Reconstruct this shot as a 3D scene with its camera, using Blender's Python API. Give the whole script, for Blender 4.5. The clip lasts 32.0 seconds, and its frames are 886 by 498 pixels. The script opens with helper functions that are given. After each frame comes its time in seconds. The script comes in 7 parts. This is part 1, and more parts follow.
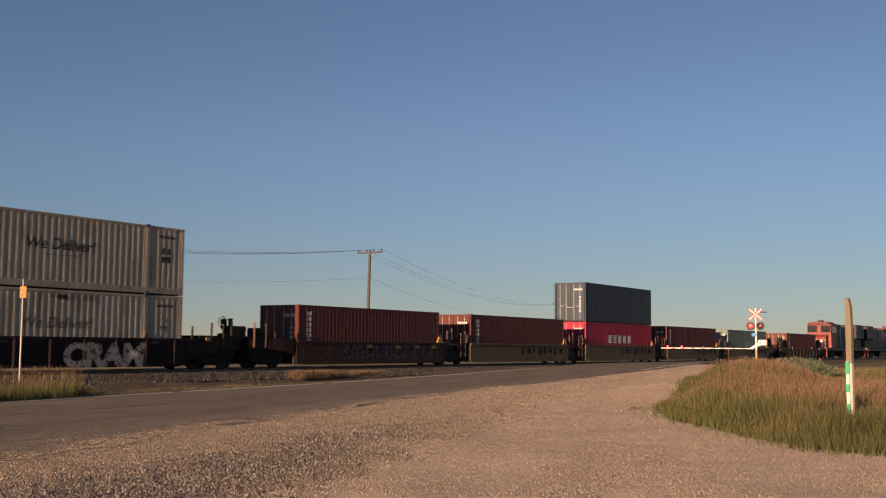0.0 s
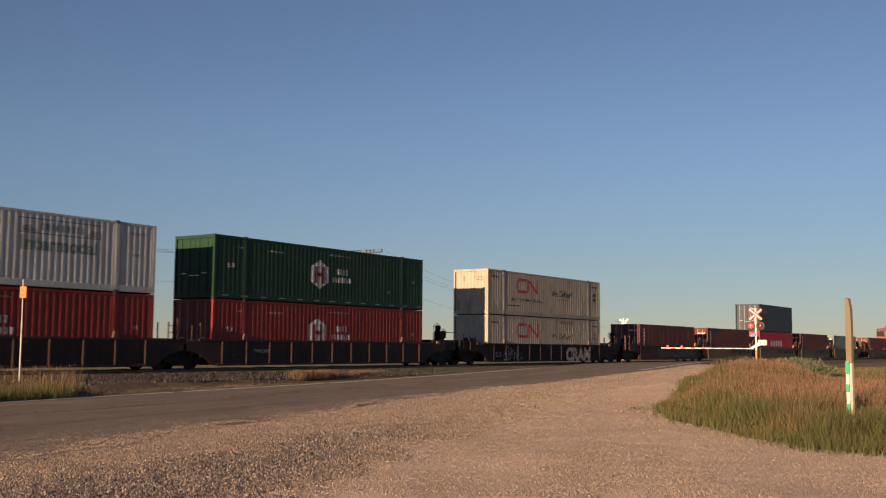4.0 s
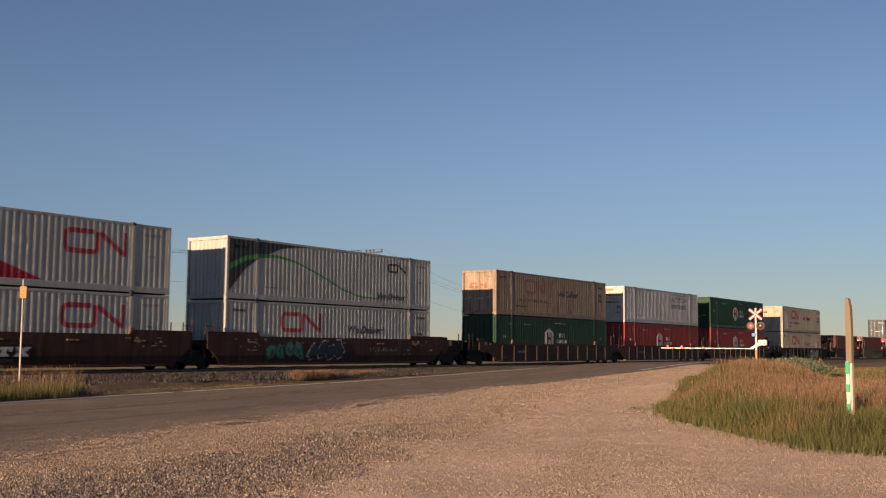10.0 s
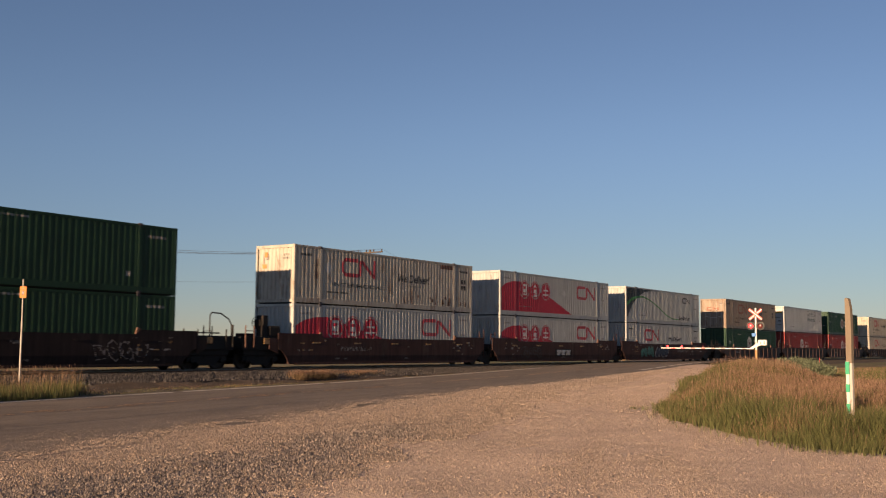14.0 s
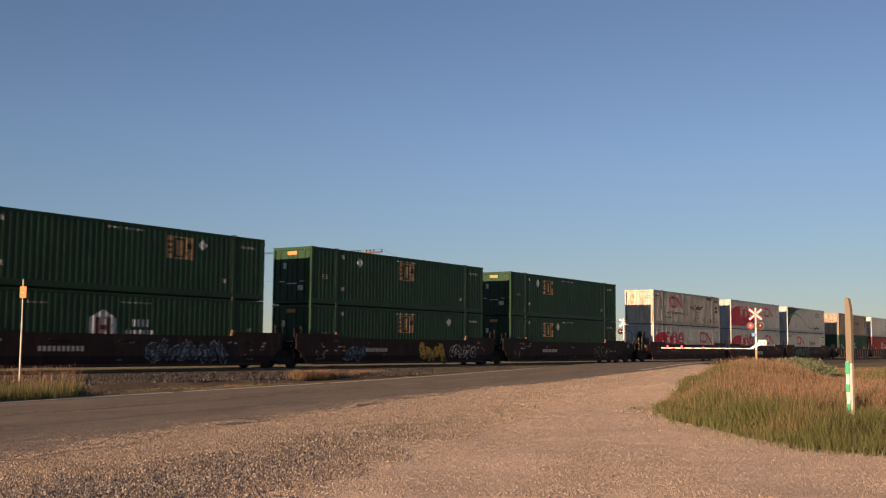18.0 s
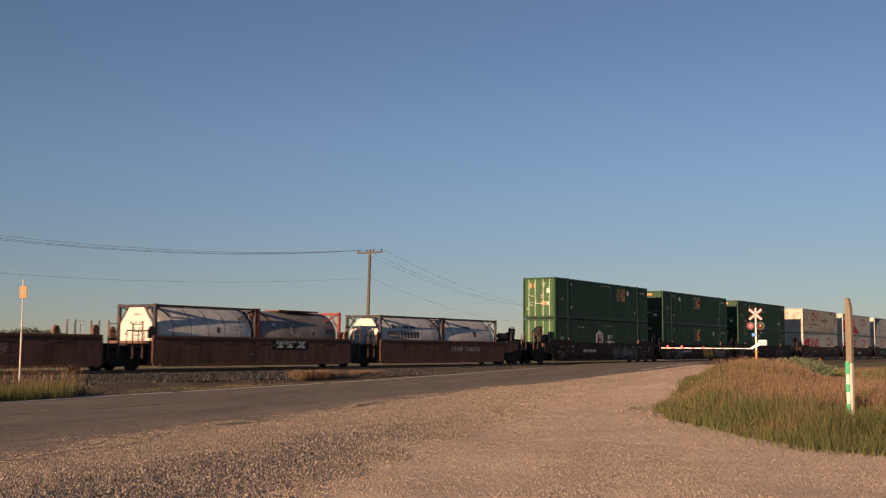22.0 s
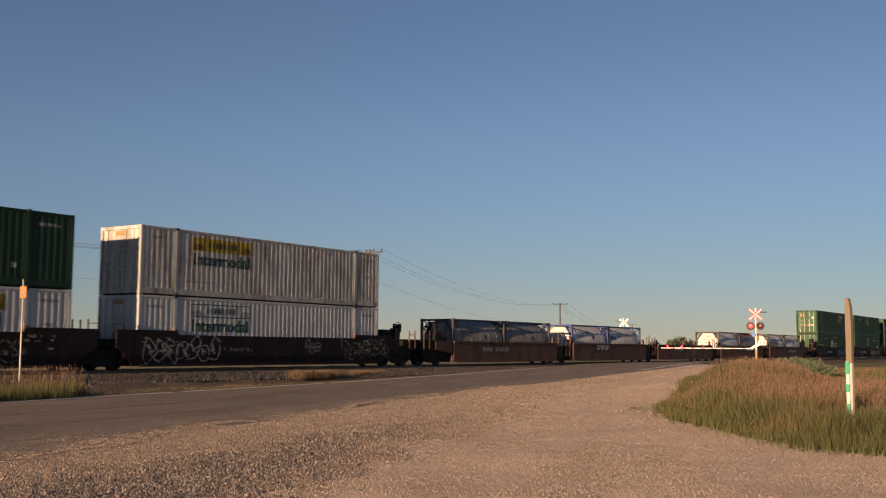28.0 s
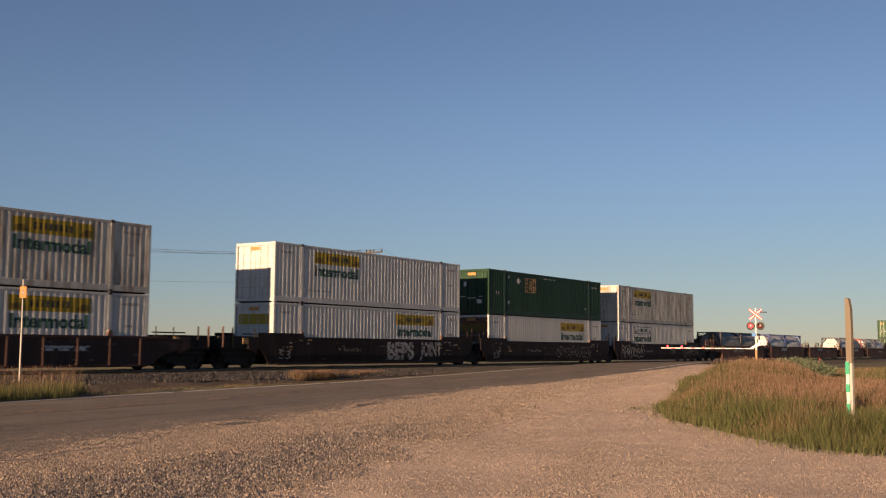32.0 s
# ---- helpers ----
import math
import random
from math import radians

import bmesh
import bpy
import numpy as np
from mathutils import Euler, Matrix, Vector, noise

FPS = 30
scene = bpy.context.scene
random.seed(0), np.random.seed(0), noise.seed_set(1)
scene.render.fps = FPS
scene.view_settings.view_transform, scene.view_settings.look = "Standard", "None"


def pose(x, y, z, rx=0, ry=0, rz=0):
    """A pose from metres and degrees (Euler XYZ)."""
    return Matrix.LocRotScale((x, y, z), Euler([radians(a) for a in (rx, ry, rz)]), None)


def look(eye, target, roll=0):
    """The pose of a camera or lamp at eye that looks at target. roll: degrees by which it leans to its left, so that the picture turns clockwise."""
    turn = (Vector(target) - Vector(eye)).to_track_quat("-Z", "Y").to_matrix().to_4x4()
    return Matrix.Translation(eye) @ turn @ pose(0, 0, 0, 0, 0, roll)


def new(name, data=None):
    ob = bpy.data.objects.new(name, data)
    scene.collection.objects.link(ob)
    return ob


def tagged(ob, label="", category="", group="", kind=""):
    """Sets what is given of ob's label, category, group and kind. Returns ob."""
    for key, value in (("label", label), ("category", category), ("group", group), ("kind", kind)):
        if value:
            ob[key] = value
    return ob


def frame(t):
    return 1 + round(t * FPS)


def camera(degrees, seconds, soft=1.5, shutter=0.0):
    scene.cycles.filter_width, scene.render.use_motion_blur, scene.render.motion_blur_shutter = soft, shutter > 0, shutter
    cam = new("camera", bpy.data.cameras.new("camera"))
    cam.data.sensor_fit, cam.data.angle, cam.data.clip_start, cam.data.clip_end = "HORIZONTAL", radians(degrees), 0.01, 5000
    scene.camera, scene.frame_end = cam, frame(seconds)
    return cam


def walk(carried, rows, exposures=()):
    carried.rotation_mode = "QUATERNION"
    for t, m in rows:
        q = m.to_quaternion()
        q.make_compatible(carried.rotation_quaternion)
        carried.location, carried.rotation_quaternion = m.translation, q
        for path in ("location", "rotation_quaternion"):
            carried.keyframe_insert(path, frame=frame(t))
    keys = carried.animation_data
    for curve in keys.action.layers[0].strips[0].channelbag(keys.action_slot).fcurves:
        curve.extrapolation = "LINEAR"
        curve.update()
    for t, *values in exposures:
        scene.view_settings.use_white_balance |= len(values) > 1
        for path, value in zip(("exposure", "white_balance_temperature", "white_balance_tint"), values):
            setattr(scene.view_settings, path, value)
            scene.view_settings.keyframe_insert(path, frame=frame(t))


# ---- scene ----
# The camera stands on the gravel lot beside the road; +x runs along the track.
cam = camera(45.92, 32.0, soft=1.2, shutter=0.25)
EYE_AT = Vector((0, 0, 1.5))
YAW, PITCH = radians(34.135), radians(5.388)
AHEAD = Vector((math.cos(YAW) * math.cos(PITCH), math.sin(YAW) * math.cos(PITCH), math.sin(PITCH)))
EYE = look(EYE_AT, EYE_AT + AHEAD * 10, 0.458)
walk(cam, [(0, EYE), (32, EYE)], exposures=[(t, e + 0.2, 7450, 23) for t, e in ((0, 0.78), (3, 0.84), (7, 0.9), (13, 0.91), (17, 1.0), (20, 0.98), (22, 0.82), (25, 0.73), (29, 0.8), (31, 0.88), (32, 0.91))])

# ---- light ----
SUN_EL, SUN_AZ = 9.4, 2.0      # height of the sun; its turn from the track towards the camera's side
world = bpy.data.worlds.new("sky")
scene.world = world
world.use_nodes = True
wn = world.node_tree
sky = wn.nodes.new("ShaderNodeTexSky")
sky.sky_type = "NISHITA"
sky.sun_disc = False
sky.sun_elevation = radians(SUN_EL)
to_sun = Vector((-math.cos(radians(SUN_AZ)) * math.cos(radians(SUN_EL)), -math.sin(radians(SUN_AZ)) * math.cos(radians(SUN_EL)), math.sin(radians(SUN_EL))))
sky.sun_rotation = math.atan2(to_sun.x, to_sun.y)
sky.altitude = 300
sky.air_density = 0.85
sky.dust_density = 0.0
sky.ozone_density = 3.0
wn.nodes["Background"].inputs["Strength"].default_value = 0.05
# evening haze dims the sky towards the horizon, rosier opposite the sun
where = wn.nodes.new("ShaderNodeTexCoord")
split = wn.nodes.new("ShaderNodeSeparateXYZ")
wn.links.new(where.outputs["Generated"], split.inputs[0])
rise = wn.nodes.new("ShaderNodeMapRange")
rise.interpolation_type = "SMOOTHSTEP"
rise.inputs["From Min"].default_value, rise.inputs["From Max"].default_value = -0.01, 0.22
wn.links.new(split.outputs[2], rise.inputs[0])
veil = wn.nodes.new("ShaderNodeMix")
veil.data_type = "RGBA"
veil.inputs[7].default_value = (1.012, 0.988, 0.99, 1)
away = wn.nodes.new("ShaderNodeMapRange")
away.inputs["From Min"].default_value, away.inputs["From Max"].default_value = 0.5, 1.0
wn.links.new(split.outputs[0], away.inputs[0])
haze = wn.nodes.new("ShaderNodeMix")
haze.data_type = "RGBA"
haze.inputs[6].default_value, haze.inputs[7].default_value = (0.705, 0.7, 0.75, 1), (0.69, 0.67, 0.67, 1)
wn.links.new(away.outputs[0], haze.inputs[0])
wn.links.new(haze.outputs[2], veil.inputs[6])
wn.links.new(rise.outputs[0], veil.inputs[0])
low = wn.nodes.new("ShaderNodeMapRange")
low.interpolation_type = "SMOOTHSTEP"
low.inputs["From Min"].default_value, low.inputs["From Max"].default_value = -0.02, 0.09
wn.links.new(split.outputs[2], low.inputs[0])
murk = wn.nodes.new("ShaderNodeMix")
murk.data_type = "RGBA"
murk.inputs[6].default_value, murk.inputs[7].default_value = (0.95, 0.97, 1.09, 1), (1, 1, 1, 1)
wn.links.new(low.outputs[0], murk.inputs[0])
tinted = wn.nodes.new("ShaderNodeVectorMath")
tinted.operation = "MULTIPLY"
wn.links.new(veil.outputs[2], tinted.inputs[0])
wn.links.new(murk.outputs[2], tinted.inputs[1])
dim = wn.nodes.new("ShaderNodeVectorMath")
dim.operation = "MULTIPLY"
wn.links.new(sky.outputs[0], dim.inputs[0])
wn.links.new(tinted.outputs[0], dim.inputs[1])
wn.links.new(dim.outputs[0], wn.nodes["Background"].inputs["Color"])
sun_data = bpy.data.lights.new("sun", "SUN")
sun_data.energy, sun_data.angle, sun_data.color = 5.0, radians(0.55), (1.0, 0.765, 0.5)
sun = new("sun", sun_data)
sun.matrix_world = look((-60, -20, 40), Vector((-60, -20, 40)) - to_sun)


# ---- materials ----
def material(name, base, rough=0.6, metal=0.0, vary=0.25, scale=2.0, fine=40.0, stain=None, stain_amount=0.0, stain_scale=1.2,
             streak=1.0, bump=0.0, bump_scale=60.0, coat=0.0, island=None, runs=0.0, worn=0.0):
    """A painted or natural surface: base colour with variation at two scales, stains with a shape of their own, and fine relief."""
    m = bpy.data.materials.new(name)
    m.use_nodes = True
    n, l = m.node_tree.nodes, m.node_tree.links
    b = n["Principled BSDF"]
    b.inputs["Metallic"].default_value = metal
    b.inputs["Coat Weight"].default_value = coat
    b.inputs["Specular IOR Level"].default_value = 0.5 if metal else 0.22
    tc = n.new("ShaderNodeTexCoord")
    mp = n.new("ShaderNodeMapping")
    mp.inputs["Scale"].default_value = (1, 1, streak)
    l.new(tc.outputs["Object"], mp.inputs[0])
    big = n.new("ShaderNodeTexNoise")
    big.inputs["Scale"].default_value, big.inputs["Detail"].default_value = scale, 5
    l.new(mp.outputs[0], big.inputs["Vector"])
    small = n.new("ShaderNodeTexNoise")
    small.inputs["Scale"].default_value, small.inputs["Detail"].default_value = fine, 3
    l.new(tc.outputs["Object"], small.inputs["Vector"])
    add = n.new("ShaderNodeMath")
    add.operation = "MULTIPLY_ADD"
    add.inputs[1].default_value = 0.6
    l.new(big.outputs[0], add.inputs[0])
    half = n.new("ShaderNodeMath")
    half.operation = "MULTIPLY"
    half.inputs[1].default_value = 0.4
    l.new(small.outputs[0], half.inputs[0])
    l.new(half.outputs[0], add.inputs[2])
    value = n.new("ShaderNodeMapRange")
    value.inputs["From Min"].default_value, value.inputs["From Max"].default_value = 0.25, 0.75
    value.inputs["To Min"].default_value, value.inputs["To Max"].default_value = 1 - vary, 1 + vary
    l.new(add.outputs[0], value.inputs[0])
    last = value.outputs[0]
    if island:
        geo = n.new("ShaderNodeNewGeometry")
        rnd = n.new("ShaderNodeMapRange")
        rnd.inputs["To Min"].default_value, rnd.inputs["To Max"].default_value = island
        l.new(geo.outputs["Random Per Island"], rnd.inputs[0])
        mul = n.new("ShaderNodeMath")
        mul.operation = "MULTIPLY"
        l.new(last, mul.inputs[0])
        l.new(rnd.outputs[0], mul.inputs[1])
        last = mul.outputs[0]
    if runs:
        # upright streaks: washed-down dirt and painted uneven rib glints; also broad tired patches
        lie = n.new("ShaderNodeMapping")
        lie.inputs["Scale"].default_value = (7.0, 7.0, 0.32)
        who = n.new("ShaderNodeObjectInfo")
        shift = n.new("ShaderNodeVectorMath")
        shift.operation = "MULTIPLY_ADD"
        shift.inputs[1].default_value = (41, 7, 13)
        l.new(who.outputs["Random"], shift.inputs[0])
        l.new(tc.outputs["Object"], shift.inputs[2])
        l.new(shift.outputs[0], lie.inputs[0])
        run = n.new("ShaderNodeTexNoise")
        run.inputs["Scale"].default_value, run.inputs["Detail"].default_value, run.inputs["Roughness"].default_value = 1.0, 4, 0.6
        l.new(lie.outputs[0], run.inputs["Vector"])
        patchy = n.new("ShaderNodeTexNoise")
        patchy.inputs["Scale"].default_value, patchy.inputs["Detail"].default_value, patchy.inputs["Roughness"].default_value = 0.7, 7, 0.62
        l.new(shift.outputs[0], patchy.inputs["Vector"])
        sumup = n.new("ShaderNodeMath")
        sumup.operation = "MULTIPLY_ADD"
        sumup.inputs[1].default_value = 0.7
        l.new(patchy.outputs[0], sumup.inputs[0])
        l.new(run.outputs[0], sumup.inputs[2])
        span = n.new("ShaderNodeMapRange")
        span.inputs["From Min"].default_value, span.inputs["From Max"].default_value = 0.55, 1.15
        span.inputs["To Min"].default_value, span.inputs["To Max"].default_value = 1 - runs, 1 + runs
        l.new(sumup.outputs[0], span.inputs[0])
        times = n.new("ShaderNodeMath")
        times.operation = "MULTIPLY"
        l.new(last, times.inputs[0])
        l.new(span.outputs[0], times.inputs[1])
        last = times.outputs[0]
    tint = n.new("ShaderNodeVectorMath")
    tint.operation = "SCALE"
    tint.inputs[0].default_value = base
    l.new(last, tint.inputs["Scale"])
    colour = tint.outputs[0]
    if stain:
        sn = n.new("ShaderNodeTexNoise")
        sn.inputs["Scale"].default_value, sn.inputs["Detail"].default_value, sn.inputs["Roughness"].default_value = stain_scale, 8, 0.68
        mp2 = n.new("ShaderNodeMapping")
        mp2.inputs["Scale"].default_value = (1, 1, streak * 0.6)
        mp2.inputs["Location"].default_value = (3.1, 1.7, 0.4)
        l.new(tc.outputs["Object"], mp2.inputs[0])
        oi = n.new("ShaderNodeObjectInfo")
        sh = n.new("ShaderNodeVectorMath")
        sh.operation = "MULTIPLY_ADD"
        sh.inputs[1].default_value = (17, 0, 31)
        l.new(oi.outputs["Random"], sh.inputs[0])
        l.new(mp2.outputs[0], sh.inputs[2])
        l.new(sh.outputs[0], sn.inputs["Vector"])
        mr = n.new("ShaderNodeMapRange")
        mr.inputs["From Min"].default_value = 0.72 - 0.3 * stain_amount
        mr.inputs["From Max"].default_value = 0.84 - 0.22 * stain_amount
        l.new(sn.outputs[0], mr.inputs[0])
        mix = n.new("ShaderNodeMix")
        mix.data_type = "RGBA"
        mix.inputs[7].default_value = (*stain, 1)
        l.new(mr.outputs[0], mix.inputs[0])
        l.new(colour, mix.inputs[6])
        colour = mix.outputs[2]
    l.new(colour, b.inputs["Base Color"])
    rr = n.new("ShaderNodeMapRange")
    rr.inputs["To Min"].default_value, rr.inputs["To Max"].default_value = max(0.05, rough - 0.12), min(1, rough + 0.12)
    l.new(add.outputs[0], rr.inputs[0])
    l.new(rr.outputs[0], b.inputs["Roughness"])
    if bump:
        bn = n.new("ShaderNodeTexNoise")
        bn.inputs["Scale"].default_value, bn.inputs["Detail"].default_value = bump_scale, 4
        l.new(tc.outputs["Object"], bn.inputs["Vector"])
        bp = n.new("ShaderNodeBump")
        bp.inputs["Strength"].default_value, bp.inputs["Distance"].default_value = 0.7, bump
        l.new(bn.outputs[0], bp.inputs["Height"])
        l.new(bp.outputs[0], b.inputs["Normal"])
    if worn:
        # paint flaked off in specks, so that the sheet below shows
        fl = n.new("ShaderNodeTexNoise")
        fl.inputs["Scale"].default_value, fl.inputs["Detail"].default_value, fl.inputs["Roughness"].default_value = 5.5, 6, 0.72
        l.new(tc.outputs["Object"], fl.inputs["Vector"])
        edge = n.new("ShaderNodeMapRange")
        edge.inputs["From Min"].default_value, edge.inputs["From Max"].default_value = 0.66 - 0.34 * worn, 0.78 - 0.3 * worn
        l.new(fl.outputs[0], edge.inputs[0])
        bare = n.new("ShaderNodeBsdfTransparent")
        mixed = n.new("ShaderNodeMixShader")
        l.new(edge.outputs[0], mixed.inputs[0])
        l.new(b.outputs[0], mixed.inputs[1])
        l.new(bare.outputs[0], mixed.inputs[2])
        l.new(mixed.outputs[0], n["Material Output"].inputs[0])
    return m


def gravelly(name, low, high, size, bump, rough=0.95, turn=-50, lumps=0.0):
    """Ground of small stones: each cell has its own shade between low and high, with patches of both and a rounded relief."""
    m = material(name, low, rough, 0, 0.22, 0.4, 30)
    n, l = m.node_tree.nodes, m.node_tree.links
    b = n["Principled BSDF"]
    tc = next(x for x in n if x.bl_idname == "ShaderNodeTexCoord")
    vo = n.new("ShaderNodeTexVoronoi")
    vo.inputs["Scale"].default_value = 1 / size
    l.new(tc.outputs["Object"], vo.inputs["Vector"])
    bw = n.new("ShaderNodeSeparateXYZ")
    l.new(vo.outputs["Color"], bw.inputs[0])
    patch = n.new("ShaderNodeTexNoise")
    patch.inputs["Scale"].default_value, patch.inputs["Detail"].default_value, patch.inputs["Roughness"].default_value = 0.9, 6, 0.7
    lie = n.new("ShaderNodeMapping")
    lie.vector_type = "TEXTURE"
    lie.inputs["Rotation"].default_value = (0, 0, radians(turn))
    lie.inputs["Scale"].default_value = (4.0, 0.7, 1)
    l.new(tc.outputs["Object"], lie.inputs[0])
    l.new(lie.outputs[0], patch.inputs["Vector"])
    both = n.new("ShaderNodeMath")
    both.operation = "MULTIPLY_ADD"
    both.inputs[1].default_value = 2.0
    l.new(patch.outputs[0], both.inputs[0])
    l.new(bw.outputs[0], both.inputs[2])
    far = n.new("ShaderNodeMapRange")
    far.inputs["From Min"].default_value, far.inputs["From Max"].default_value = 0.75, 2.2
    l.new(both.outputs[0], far.inputs[0])
    mix = n.new("ShaderNodeMix")
    mix.data_type = "RGBA"
    src = b.inputs["Base Color"].links[0].from_socket
    l.new(far.outputs[0], mix.inputs[0])
    l.new(src, mix.inputs[6])
    up = n.new("ShaderNodeVectorMath")
    up.operation = "MULTIPLY"
    up.inputs[1].default_value = [h / c for h, c in zip(high, low)]
    l.new(src, up.inputs[0])
    l.new(up.outputs[0], mix.inputs[7])
    l.new(mix.outputs[2], b.inputs["Base Color"])
    bp = n.new("ShaderNodeBump")
    bp.invert = True
    bp.inputs["Strength"].default_value, bp.inputs["Distance"].default_value = 0.6, bump
    l.new(vo.outputs["Distance"], bp.inputs["Height"])
    if lumps:
        rough_noise = n.new("ShaderNodeTexNoise")
        rough_noise.inputs["Scale"].default_value, rough_noise.inputs["Detail"].default_value, rough_noise.inputs["Roughness"].default_value = 11, 7, 0.65
        l.new(tc.outputs["Object"], rough_noise.inputs["Vector"])
        b2 = n.new("ShaderNodeBump")
        b2.inputs["Strength"].default_value, b2.inputs["Distance"].default_value = 0.7, lumps
        l.new(rough_noise.outputs[0], b2.inputs["Height"])
        l.new(b2.outputs[0], bp.inputs["Normal"])
    l.new(bp.outputs[0], b.inputs["Normal"])
    return m


RUST = (0.13, 0.055, 0.03)
GRIME = (0.12, 0.10, 0.085)


def paint(name, base, dirt=0.35, stain=GRIME, vary=0.14, rough=0.5, runs=0.0, worn=0.0):
    return material(name, base, rough, vary=vary, scale=1.1, fine=14, stain=stain, stain_amount=min(1.0, dirt * 1.4), stain_scale=2.2, streak=0.35, runs=runs, worn=worn)


